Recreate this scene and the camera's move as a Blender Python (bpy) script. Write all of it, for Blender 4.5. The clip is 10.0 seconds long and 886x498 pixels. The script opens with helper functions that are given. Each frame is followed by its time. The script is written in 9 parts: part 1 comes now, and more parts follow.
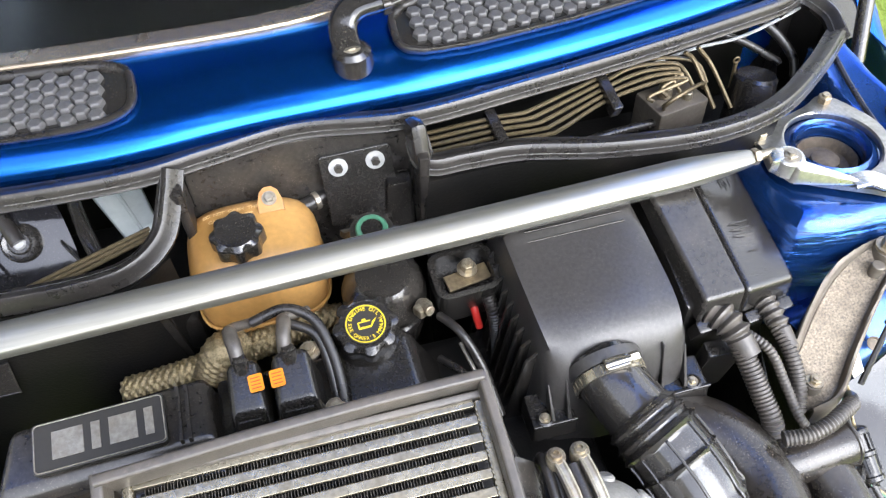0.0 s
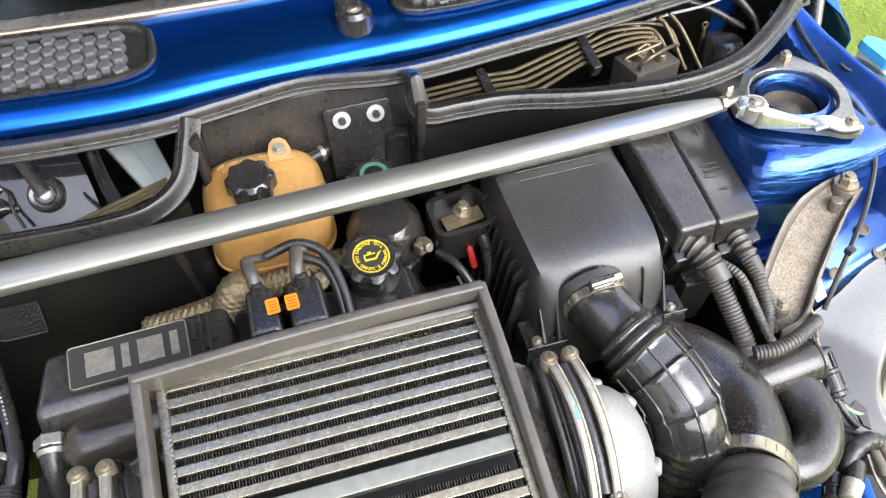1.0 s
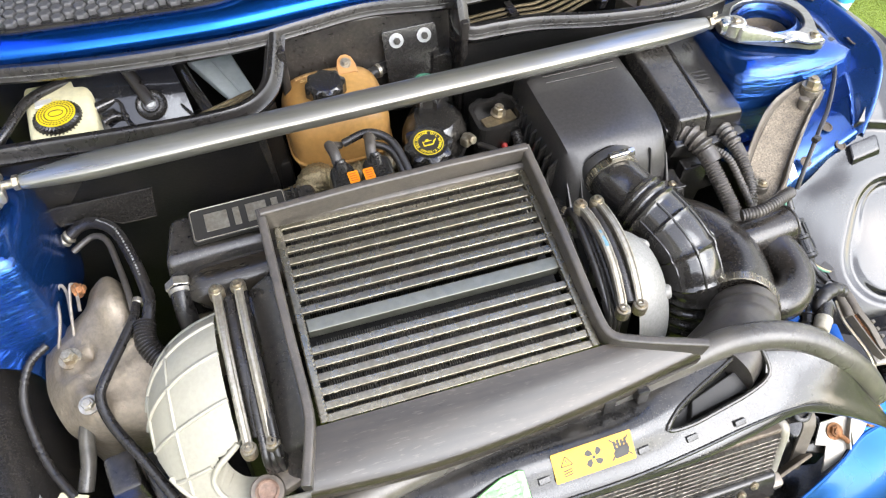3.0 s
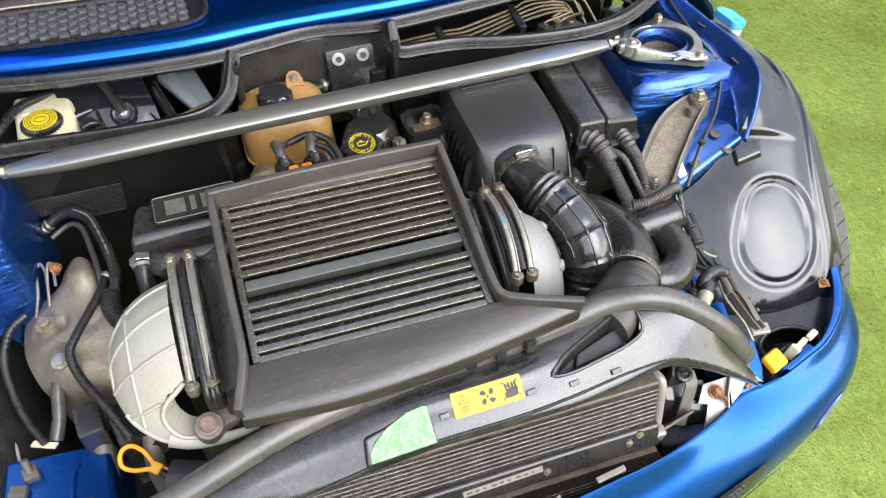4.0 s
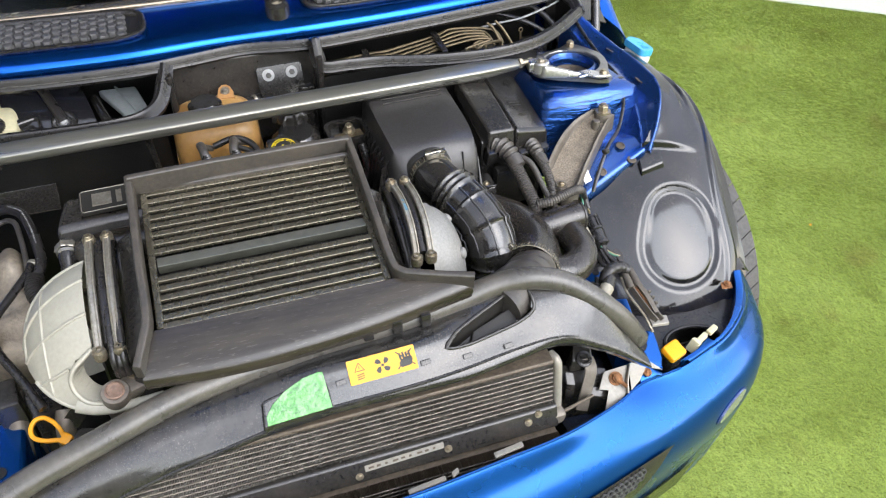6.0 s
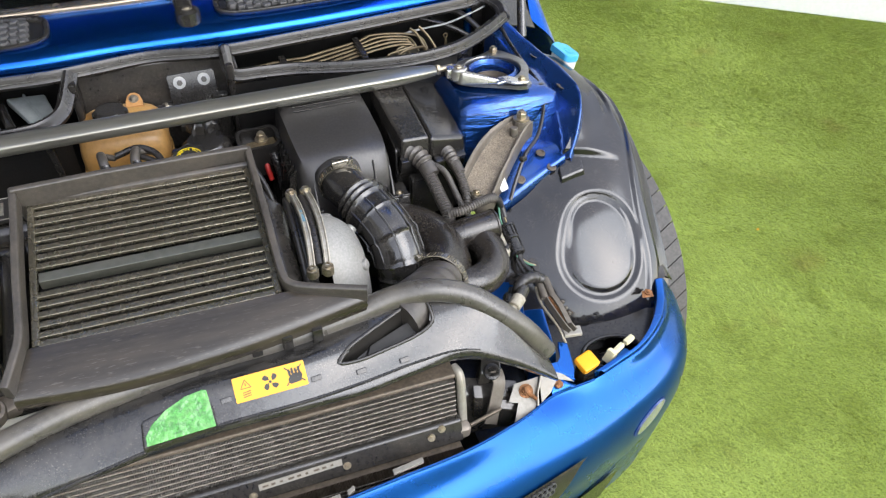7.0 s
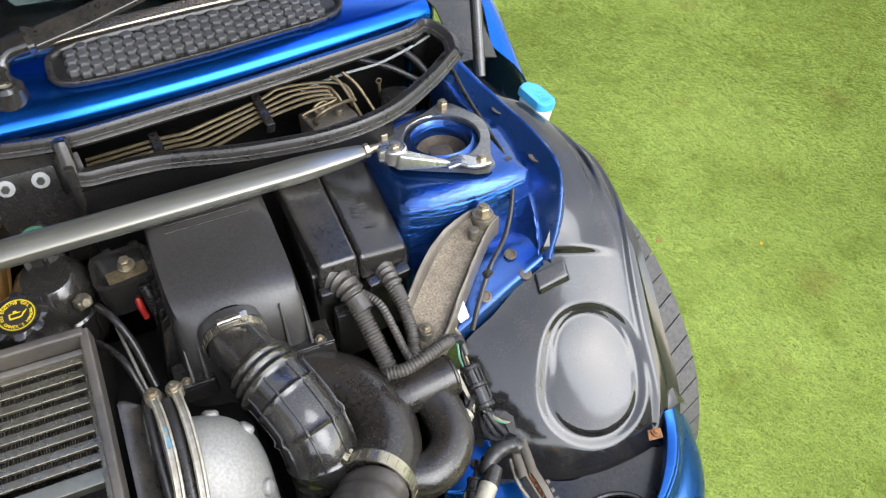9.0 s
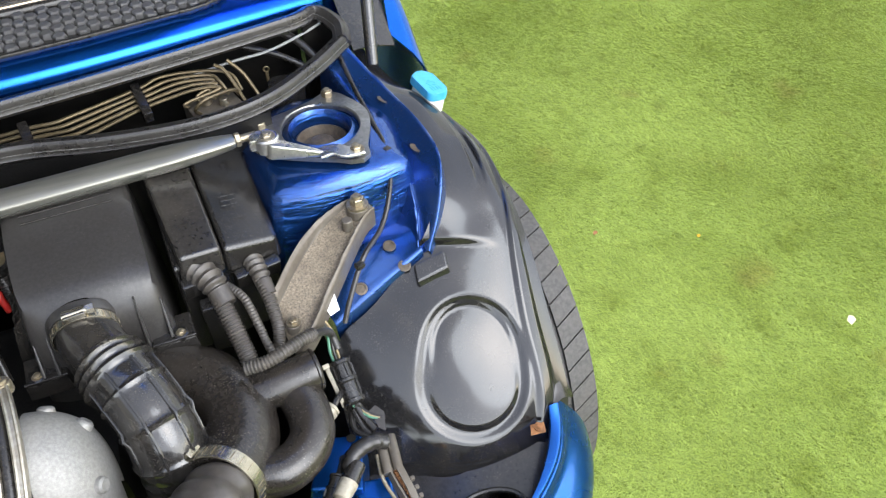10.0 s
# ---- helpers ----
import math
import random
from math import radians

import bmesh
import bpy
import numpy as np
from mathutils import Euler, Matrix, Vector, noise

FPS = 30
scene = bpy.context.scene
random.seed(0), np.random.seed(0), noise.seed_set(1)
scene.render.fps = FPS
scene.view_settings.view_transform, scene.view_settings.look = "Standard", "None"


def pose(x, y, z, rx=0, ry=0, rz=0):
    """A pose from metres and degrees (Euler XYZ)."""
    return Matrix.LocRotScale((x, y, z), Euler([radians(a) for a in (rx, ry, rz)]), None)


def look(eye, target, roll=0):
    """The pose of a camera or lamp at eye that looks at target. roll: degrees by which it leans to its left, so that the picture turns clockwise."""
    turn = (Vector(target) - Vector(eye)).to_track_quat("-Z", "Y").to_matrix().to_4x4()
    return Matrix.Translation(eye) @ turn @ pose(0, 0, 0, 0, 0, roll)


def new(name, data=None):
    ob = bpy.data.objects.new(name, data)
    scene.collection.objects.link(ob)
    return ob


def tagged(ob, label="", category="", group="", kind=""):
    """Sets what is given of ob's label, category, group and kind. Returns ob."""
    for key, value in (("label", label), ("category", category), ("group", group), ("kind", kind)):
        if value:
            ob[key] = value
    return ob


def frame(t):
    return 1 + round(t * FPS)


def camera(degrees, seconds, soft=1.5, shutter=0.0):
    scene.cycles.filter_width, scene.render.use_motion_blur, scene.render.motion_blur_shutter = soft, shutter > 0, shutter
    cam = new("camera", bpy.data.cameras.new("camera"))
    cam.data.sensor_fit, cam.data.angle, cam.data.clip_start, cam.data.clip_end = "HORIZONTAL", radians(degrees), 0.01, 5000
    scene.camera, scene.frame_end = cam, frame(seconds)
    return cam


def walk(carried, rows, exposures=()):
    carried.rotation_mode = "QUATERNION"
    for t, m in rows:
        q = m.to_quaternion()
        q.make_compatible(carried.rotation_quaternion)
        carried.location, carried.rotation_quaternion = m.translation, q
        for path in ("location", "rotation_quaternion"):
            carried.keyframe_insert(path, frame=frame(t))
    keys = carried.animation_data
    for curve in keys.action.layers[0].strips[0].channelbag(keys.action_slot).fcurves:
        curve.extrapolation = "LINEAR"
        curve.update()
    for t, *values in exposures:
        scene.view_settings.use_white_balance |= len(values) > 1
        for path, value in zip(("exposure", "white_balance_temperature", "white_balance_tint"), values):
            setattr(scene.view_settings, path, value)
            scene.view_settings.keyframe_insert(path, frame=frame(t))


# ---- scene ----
cam = camera(59.5, 10.0, soft=1.2)
PATH = [
    (0, (0.036, 0.021, 1.412), (0.32, 1.3, -0.099), -2.6),
    (0.5, (0.042, -0.053, 1.391), (0.356, 1.251, -0.093), -2.5),
    (1, (-0.009, -0.085, 1.407), (0.326, 1.219, -0.072), -2.2),
    (1.5, (-0.02, -0.083, 1.394), (0.331, 1.23, -0.073), -2.3),
    (2, (-0.051, -0.074, 1.364), (0.313, 1.247, -0.092), -2.3),
    (2.5, (-0.126, -0.188, 1.389), (0.25, 1.135, -0.064), -2.2),
    (2.7, (-0.161, -0.248, 1.409), (0.22, 1.069, -0.047), -2.0),
    (3.8, (-0.156, -0.432, 1.465), (0.263, 0.946, 0.077), -1.7),
    (4, (-0.121, -0.5, 1.475), (0.31, 0.897, 0.11), -1.5),
    (4.5, (-0.047, -0.619, 1.459), (0.417, 0.806, 0.134), -0.9),
    (5, (-0.059, -0.662, 1.475), (0.42, 0.792, 0.187), -0.6),
    (5.2, (-0.07, -0.66, 1.457), (0.423, 0.805, 0.188), -0.5),
    (6.3, (-0.02, -0.682, 1.417), (0.482, 0.832, 0.211), -0.7),
    (6.5, (0.013, -0.697, 1.414), (0.518, 0.817, 0.209), -0.6),
    (7, (0.077, -0.684, 1.415), (0.609, 0.818, 0.206), -0.4),
    (7.5, (0.087, -0.649, 1.412), (0.642, 0.834, 0.191), -0.4),
    (8, (0.143, -0.449, 1.371), (0.696, 0.983, 0.088), -0.7),
    (8.5, (0.174, -0.257, 1.449), (0.719, 1.127, 0.113), -1.1),
    (9, (0.282, -0.259, 1.432), (0.832, 1.09, 0.062), -1.3),
    (9.5, (0.419, -0.316, 1.409), (0.976, 1.006, 0.015), -1.1),
    (10, (0.43, -0.308, 1.412), (0.99, 1.026, 0.031), -1.0),
]
walk(cam, [(t, look(eye, target, roll)) for t, eye, target, roll in PATH],
     exposures=[(0, 3.14, 6950, 14), (1, 3.10, 7150, 14), (2.7, 2.98, 7150, 14), (3.6, 2.64, 7050, 14), (4.5, 2.46, 7000, 14), (7.5, 2.24, 7100, 14), (8.5, 2.42, 7100, 13), (10, 2.38, 7050, 12)])

# ---- light ----
world = bpy.data.worlds.new("sky")
scene.world = world
world.use_nodes = True
wn = world.node_tree
sky = wn.nodes.new("ShaderNodeTexSky")
sky.sky_type = 'NISHITA'
sky.sun_disc = False
sky.sun_elevation, sky.sun_rotation = radians(38), radians(152)
sky.air_density, sky.dust_density = 1.0, 0.6
haze = wn.nodes.new("ShaderNodeHueSaturation")   # thin high haze: a paler sky
haze.inputs["Saturation"].default_value = 0.55
wn.links.new(sky.outputs[0], haze.inputs["Color"])
wn.links.new(haze.outputs[0], wn.nodes["Background"].inputs[0])
wn.nodes["Background"].inputs[1].default_value = 0.135
sun_data = bpy.data.lights.new("sun", 'SUN')
sun_data.energy, sun_data.angle, sun_data.color = 0.48, radians(45), (0.74, 0.87, 1.0)
sun = new("sun", sun_data)
sun.matrix_world = look((1.865, -2.93, 3.47), (0.2, 0.2, 0.7))


# ---- materials ----
def material(name, color, rough=0.5, metal=0.0, grain=(60.0, 0.25), stain=(6.0, 0.3, None), bump=(300.0, 0.1), coat=0.0, spec=0.5, island=False, stretch=None, dust=0.0, vary=False):
    """dust: amount of fine pale specks; grain: scale and amount of fine colour change; stain: scale, amount and colour of large patches; bump: scale and strength."""
    m = bpy.data.materials.new(name)
    m.use_nodes = True
    n, l = m.node_tree.nodes, m.node_tree.links
    p = n["Principled BSDF"]
    tc = n.new("ShaderNodeTexCoord")

    if stretch:
        mp = n.new("ShaderNodeMapping")
        mp.inputs["Scale"].default_value = stretch
        l.new(tc.outputs["Object"], mp.inputs["Vector"])

    place = tc.outputs["Object"]
    if stretch:
        place = mp.outputs["Vector"]
    if vary:
        info, add = n.new("ShaderNodeObjectInfo"), n.new("ShaderNodeVectorMath")
        add.operation = 'MULTIPLY_ADD'
        l.new(info.outputs["Random"], add.inputs[0])
        add.inputs[1].default_value = (37.0, 23.0, 11.0)
        l.new(place, add.inputs[2])
        place = add.outputs["Vector"]

    def noise_node(scale, detail=4.0):
        t = n.new("ShaderNodeTexNoise")
        t.inputs["Scale"].default_value, t.inputs["Detail"].default_value = scale, detail
        l.new(place, t.inputs["Vector"])
        return t

    def mix(kind, fac, a, b):
        x = n.new("ShaderNodeMix")
        x.data_type, x.blend_type = 'RGBA', kind
        for sock, v in ((x.inputs["Factor"], fac), (x.inputs["A"], a), (x.inputs["B"], b)):
            if isinstance(v, (int, float)):
                sock.default_value = v
            elif isinstance(v, tuple):
                sock.default_value = (*v[:3], 1.0)
            else:
                l.new(v, sock)
        return x.outputs["Result"]

    fine = noise_node(grain[0])
    ramp = n.new("ShaderNodeMapRange")
    ramp.inputs["From Min"].default_value, ramp.inputs["From Max"].default_value = 0.3, 0.7
    ramp.inputs["To Min"].default_value, ramp.inputs["To Max"].default_value = 1.0 - grain[1], 1.0 + grain[1]
    l.new(fine.outputs["Fac"], ramp.inputs["Value"])
    col = mix('MULTIPLY', 1.0, tuple(color), ramp.outputs["Result"])
    big = noise_node(stain[0], 8.0)
    edge = n.new("ShaderNodeMapRange")
    edge.inputs["From Min"].default_value, edge.inputs["From Max"].default_value = 0.45, 0.72
    edge.inputs["To Min"].default_value, edge.inputs["To Max"].default_value = 0.0, stain[1]
    l.new(big.outputs["Fac"], edge.inputs["Value"])
    dirt = stain[2] or tuple(0.5 * c for c in color)
    col = mix('MIX', edge.outputs["Result"], col, tuple(dirt))
    if island:
        geo = n.new("ShaderNodeNewGeometry")
        r2 = n.new("ShaderNodeMapRange")
        r2.inputs["To Min"].default_value, r2.inputs["To Max"].default_value = 0.68, 1.42
        l.new(geo.outputs["Random Per Island"], r2.inputs["Value"])
        col = mix('MULTIPLY', 1.0, col, r2.outputs["Result"])
    if dust:
        spots = noise_node(520.0, 2.0)
        cut = n.new("ShaderNodeMapRange")
        cut.inputs["From Min"].default_value, cut.inputs["From Max"].default_value = 0.60, 0.70
        cut.inputs["To Max"].default_value = dust
        l.new(spots.outputs["Fac"], cut.inputs["Value"])
        where = n.new("ShaderNodeMapRange")
        where.inputs["From Min"].default_value, where.inputs["From Max"].default_value = 0.40, 0.62
        l.new(noise_node(31.0, 3.0).outputs["Fac"], where.inputs["Value"])
        both = n.new("ShaderNodeMath")
        both.operation = 'MULTIPLY'
        l.new(cut.outputs["Result"], both.inputs[0])
        l.new(where.outputs["Result"], both.inputs[1])
        col = mix('MIX', both.outputs["Value"], col, (0.17, 0.15, 0.12))
    l.new(col, p.inputs["Base Color"])
    rr = n.new("ShaderNodeMapRange")
    rr.inputs["To Min"].default_value, rr.inputs["To Max"].default_value = max(0.03, rough * 0.75), min(1.0, rough * 1.3)
    l.new(big.outputs["Fac"], rr.inputs["Value"])
    l.new(rr.outputs["Result"], p.inputs["Roughness"])
    p.inputs["Metallic"].default_value = metal
    p.inputs["Coat Weight"].default_value, p.inputs["Coat Roughness"].default_value = coat, 0.12
    p.inputs["Specular IOR Level"].default_value = spec
    if bump[1] > 0:
        bn = noise_node(bump[0], 3.0)
        bb = n.new("ShaderNodeBump")
        bb.inputs["Strength"].default_value, bb.inputs["Distance"].default_value = min(1.0, bump[1]), 0.002 * max(1.0, bump[1])
        l.new(bn.outputs["Fac"], bb.inputs["Height"])
        l.new(bb.outputs["Normal"], p.inputs["Normal"])
    return m


BLUE = material("blue_metallic_paint", (0.0, 0.120, 0.56), 0.24, 0.97, (900.0, 0.16), (9.0, 0.16, (0.0, 0.100, 0.44)), (9.0, 0.03), coat=0.25)
BUMPERBLUE = material("blue_plastic_paint", (0.0, 0.085, 0.35), 0.27, 0.84, (900.0, 0.16), (9.0, 0.14, (0.0, 0.075, 0.30)), (9.0, 0.03), coat=0.3)
# darker copy of the body blue, with the shade round the lamp in it
DARKBLUE = material("shaded_blue_trim", (0.0, 0.03, 0.16), 0.3, 0.3, (300.0, 0.1), (20.0, 0.2, None), (300.0, 0.03))
LAMPGLASS = material("silver_lamp_reflector", (0.62, 0.64, 0.68), 0.16, 0.75, (60.0, 0.3), (45.0, 0.6, (0.3, 0.31, 0.34)), (90.0, 0.5), coat=0.8)
CAPORANGE = material("amber_orange_plastic", (0.88, 0.36, 0.002), 0.35, 0, (200.0, 0.05), (25.0, 0.15, (0.8, 0.30, 0.002)), (300.0, 0.03))
BAYBLUE = material("scuffed_blue_paint", (0.010, 0.073, 0.29), 0.2, 0.82, (500.0, 0.15), (16.0, 0.5, (0.010, 0.045, 0.16)), (62.0, 1.5), coat=0.6, stretch=(0.4, 0.4, 2.2), dust=0.3)
WINGBLUE = material("dusty_blue_paint", (0.016, 0.075, 0.265), 0.26, 0.75, (500.0, 0.15), (14.0, 0.45, (0.022, 0.055, 0.16)), (26.0, 0.5), coat=0.6, dust=0.4)
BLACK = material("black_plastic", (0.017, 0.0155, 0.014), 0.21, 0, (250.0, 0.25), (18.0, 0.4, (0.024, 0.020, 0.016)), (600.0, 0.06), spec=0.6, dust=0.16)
GREYPLASTIC = material("dusty_black_plastic", (0.024, 0.0215, 0.0190), 0.23, 0, (180.0, 0.3), (22.0, 0.5, (0.050, 0.043, 0.034)), (400.0, 0.07), spec=0.6, dust=0.3)
GLOSS = material("polished_black_plastic", (0.019, 0.0175, 0.016), 0.15, 0, (120.0, 0.25), (16.0, 0.45, (0.045, 0.038, 0.030)), (130.0, 0.08), spec=0.8, dust=0.3)
RUBBER = material("black_rubber", (0.018, 0.016, 0.0145), 0.27, 0, (200.0, 0.3), (20.0, 0.5, (0.036, 0.032, 0.028)), (800.0, 0.12), dust=0.3)
STEEL = material("dulled_steel_tube", (0.225, 0.22, 0.193), 0.28, 0.75, (170.0, 0.16), (30.0, 0.6, (0.26, 0.235, 0.175)), (200.0, 0.06), stretch=(0.06, 1, 1), dust=0.4)
ALU = material("cast_aluminium", (0.235, 0.228, 0.21), 0.5, 0.3, (300.0, 0.15), (14.0, 0.25, (0.30, 0.275, 0.23)), (800.0, 0.25), dust=0.3)
OLDALU = material("weathered_aluminium", (0.25, 0.215, 0.175), 0.48, 0.5, (120.0, 0.18), (22.0, 0.5, (0.12, 0.09, 0.065)), (600.0, 0.25))
BAR = material("intercooler_aluminium", (0.265, 0.235, 0.172), 0.27, 0.85, (260.0, 0.25), (60.0, 0.6, (0.15, 0.122, 0.078)), (150.0, 0.10), dust=0.6, vary=True)
# near black for an aluminium core: shade between the fins as colour
FIN = material("fin_gap_shade", (0.014, 0.013, 0.012), 0.5, 0.3, (400.0, 0.5), (20.0, 0.3, None), (600.0, 0.2))
RADFIN = material("dusty_radiator_fin", (0.33, 0.305, 0.275), 0.6, 0.3, (300.0, 0.5), (30.0, 0.8, (0.10, 0.085, 0.07)), (700.0, 0.3), vary=True)
ZINC = material("zinc_plated_steel", (0.40, 0.365, 0.30), 0.36, 0.75, (200.0, 0.2), (40.0, 0.5, (0.22, 0.175, 0.12)), (500.0, 0.1), dust=0.3)
BOLT = material("tarnished_bolt", (0.38, 0.33, 0.24), 0.42, 0.85, (300.0, 0.3), (60.0, 0.5, (0.18, 0.10, 0.05)), (600.0, 0.2))
RUST = material("rusty_steel", (0.30, 0.13, 0.05), 0.75, 0.2, (200.0, 0.5), (40.0, 0.6, (0.12, 0.06, 0.03)), (500.0, 0.5))
TANK = material("aged_amber_plastic", (0.43, 0.235, 0.075), 0.34, 0, (140.0, 0.12), (13.0, 0.6, (0.29, 0.13, 0.03)), (400.0, 0.06))
CREAM = material("cream_plastic", (0.66, 0.60, 0.38), 0.42, 0, (120.0, 0.1), (12.0, 0.35, (0.42, 0.35, 0.18)), (400.0, 0.06))
YELLOW = material("yellow_print", (0.80, 0.37, 0.01), 0.45, 0, (300.0, 0.08), (25.0, 0.2, (0.6, 0.30, 0.01)), (300.0, 0.02))
ORANGE = material("orange_plastic", (0.85, 0.24, 0.006), 0.4, 0, (200.0, 0.08), (25.0, 0.2, (0.7, 0.22, 0.01)), (300.0, 0.03))
DARKPRINT = material("dark_print", (0.02, 0.018, 0.015), 0.5, 0, (200.0, 0.1), (20.0, 0.1, None), (300.0, 0.02))
GREENLABEL = material("green_label", (0.035, 0.25, 0.025), 0.16, 0, (220.0, 0.4), (75.0, 0.6, (0.15, 0.42, 0.10)), (70.0, 2.0), coat=0.8)
WHITE = material("white_plastic", (0.75, 0.74, 0.70), 0.45, 0, (100.0, 0.06), (18.0, 0.3, (0.5, 0.47, 0.4)), (300.0, 0.04))
CYAN = material("light_blue_plastic", (0.04, 0.36, 0.62), 0.4, 0, (200.0, 0.08), (25.0, 0.2, (0.03, 0.28, 0.5)), (300.0, 0.04))
GREENPLASTIC = material("faded_green_plastic", (0.06, 0.20, 0.12), 0.45, 0, (200.0, 0.15), (30.0, 0.4, (0.12, 0.25, 0.18)), (300.0, 0.05))
RED = material("red_cable", (0.40, 0.02, 0.015), 0.4, 0, (200.0, 0.1), (25.0, 0.2, None), (300.0, 0.04))
BRAID = material("braided_heat_sleeve", (0.34, 0.27, 0.15), 0.4, 0.7, (400.0, 0.4), (30.0, 0.4, (0.2, 0.15, 0.1)), (900.0, 0.5))
LINE = material("olive_brake_pipe", (0.15, 0.115, 0.065), 0.4, 0.6, (200.0, 0.2), (30.0, 0.4, (0.10, 0.075, 0.04)), (500.0, 0.08))
TYRE = material("tyre_rubber", (0.075, 0.070, 0.064), 0.7, 0, (180.0, 0.3), (20.0, 0.5, (0.10, 0.09, 0.08)), (700.0, 0.3))
PLASTER = material("white_wall_paint", (0.78, 0.77, 0.74), 0.7, 0, (60.0, 0.04), (2.0, 0.15, (0.6, 0.58, 0.53)), (150.0, 0.15))
TURF = material("turf_backing", (0.175, 0.22, 0.036), 0.95, 0, (300.0, 0.6), (4.0, 0.6, (0.11, 0.13, 0.022)), (250.0, 0.8), spec=0.1)


def blade_material():
    """Turf blades: yellow-green, with olive and brownish patches of two sizes and a tone of its own for each blade."""
    m = bpy.data.materials.new("turf_blade")
    m.use_nodes = True
    n, l = m.node_tree.nodes, m.node_tree.links
    p = n["Principled BSDF"]
    tc = n.new("ShaderNodeTexCoord")
    col = None
    for scale, lo, hi, a, b in ((2.6, 0.42, 0.66, (0.415, 0.53, 0.118), (0.30, 0.39, 0.066)), (9.0, 0.52, 0.74, None, (0.23, 0.30, 0.035)), (5.0, 0.62, 0.78, None, (0.30, 0.23, 0.05))):
        t = n.new("ShaderNodeTexNoise")
        t.inputs["Scale"].default_value, t.inputs["Detail"].default_value = scale, 5.0
        l.new(tc.outputs["Object"], t.inputs["Vector"])
        r = n.new("ShaderNodeMapRange")
        r.inputs["From Min"].default_value, r.inputs["From Max"].default_value = lo, hi
        r.inputs["To Max"].default_value = 0.7
        l.new(t.outputs["Fac"], r.inputs["Value"])
        x = n.new("ShaderNodeMix")
        x.data_type = 'RGBA'
        l.new(r.outputs["Result"], x.inputs["Factor"])
        if a:
            x.inputs["A"].default_value = (*a, 1)
        else:
            l.new(col, x.inputs["A"])
        x.inputs["B"].default_value = (*b, 1)
        col = x.outputs["Result"]
    geo = n.new("ShaderNodeNewGeometry")
    hue = n.new("ShaderNodeValToRGB")
    hue.color_ramp.elements[0].color, hue.color_ramp.elements[1].color = (0.50, 0.55, 0.42, 1), (1.5, 1.42, 1.5, 1)
    hue.color_ramp.elements.new(0.5).color = (1.0, 1.0, 0.9, 1)
    l.new(geo.outputs["Random Per Island"], hue.inputs["Fac"])
    x = n.new("ShaderNodeMix")
    x.data_type, x.blend_type = 'RGBA', 'MULTIPLY'
    x.inputs["Factor"].default_value = 1.0
    l.new(col, x.inputs["A"])
    l.new(hue.outputs["Color"], x.inputs["B"])
    l.new(x.outputs["Result"], p.inputs["Base Color"])
    p.inputs["Roughness"].default_value, p.inputs["Specular IOR Level"].default_value = 0.42, 0.5
    return m


BLADE = blade_material()
# blacker than the other plastics: the deep bay's shade is put into the colour
DEEPBLACK = material("shaded_black_plastic", (0.006, 0.0057, 0.0054), 0.4, 0, (250.0, 0.3), (14.0, 0.5, (0.018, 0.015, 0.012)), (300.0, 0.2), spec=0.3)
FINEDGE = material("bare_fin_edge", (0.105, 0.095, 0.08), 0.45, 0.6, (600.0, 0.5), (50.0, 0.7, (0.02, 0.018, 0.015)), (500.0, 0.1), vary=True)
CASTDIRT = material("sandy_brown_dirt", (0.19, 0.152, 0.105), 0.58, 0.1, (420.0, 0.5), (40.0, 0.6, (0.10, 0.077, 0.052)), (320.0, 0.6), dust=0.6)


def glass_material(name, tint, rough=0.02, ior=1.45):
    m = bpy.data.materials.new(name)
    m.use_nodes = True
    p = m.node_tree.nodes["Principled BSDF"]
    p.inputs["Base Color"].default_value = (*tint, 1)
    p.inputs["Transmission Weight"].default_value = 1.0
    p.inputs["Roughness"].default_value = rough
    p.inputs["IOR"].default_value = ior
    return m


GLASS = glass_material("windscreen_glass", (0.74, 0.80, 0.78))
LENS = glass_material("clear_lamp_lens", (0.95, 0.95, 0.95), 0.05)


# ---- building helpers ----
V = Vector


def thing(name, base, label, category, group="", kind=""):
    ob = new(name)
    ob.location = base
    ob.empty_display_size = 0.02
    return tagged(ob, label, category, group, kind)


def weighted_normals(bm, angle):
    """A normal for each face corner: the mean of the faces round it that bend by less than the angle, by their area."""
    limit = math.cos(radians(angle))
    size = {f: (f.normal.copy(), f.normal * f.calc_area()) for f in bm.faces}
    out = []
    for f in bm.faces:
        n0 = size[f][0]
        for v in f.verts:
            t = V((0, 0, 0))
            for g in v.link_faces:
                n1, w = size[g]
                if n0.dot(n1) > limit:
                    t += w
            out.append(t.normalized() if t.length > 1e-12 else n0)
    return out


def part(name, bm, mat, parent=None, label="", angle=38):
    me = bpy.data.meshes.new(name)
    bmesh.ops.recalc_face_normals(bm, faces=bm.faces)
    normals = weighted_normals(bm, angle) if len(bm.faces) < 9000 else None
    bm.to_mesh(me)
    bm.free()
    for f in me.polygons:
        f.use_smooth = True
    if normals:
        me.normals_split_custom_set(normals)
    else:
        me.set_sharp_from_angle(angle=radians(angle))
    me.materials.append(mat)
    ob = new(name, me)
    if parent is not None:
        ob.parent = parent
        top = parent
        off = Vector((0, 0, 0))
        if parent.type == 'EMPTY':
            off = Vector(parent.location)
        ob.matrix_parent_inverse = Matrix.Translation(-off)
    if label:
        tagged(ob, label)
    return ob


def shared(name, me, m, parent):
    """One more object on a mesh that exists already."""
    ob = new(name, me)
    ob.parent = parent
    off = Vector(parent.location) if parent.type == 'EMPTY' else Vector((0, 0, 0))
    ob.matrix_parent_inverse = Matrix.Translation(-off)
    ob.matrix_basis = m
    return ob



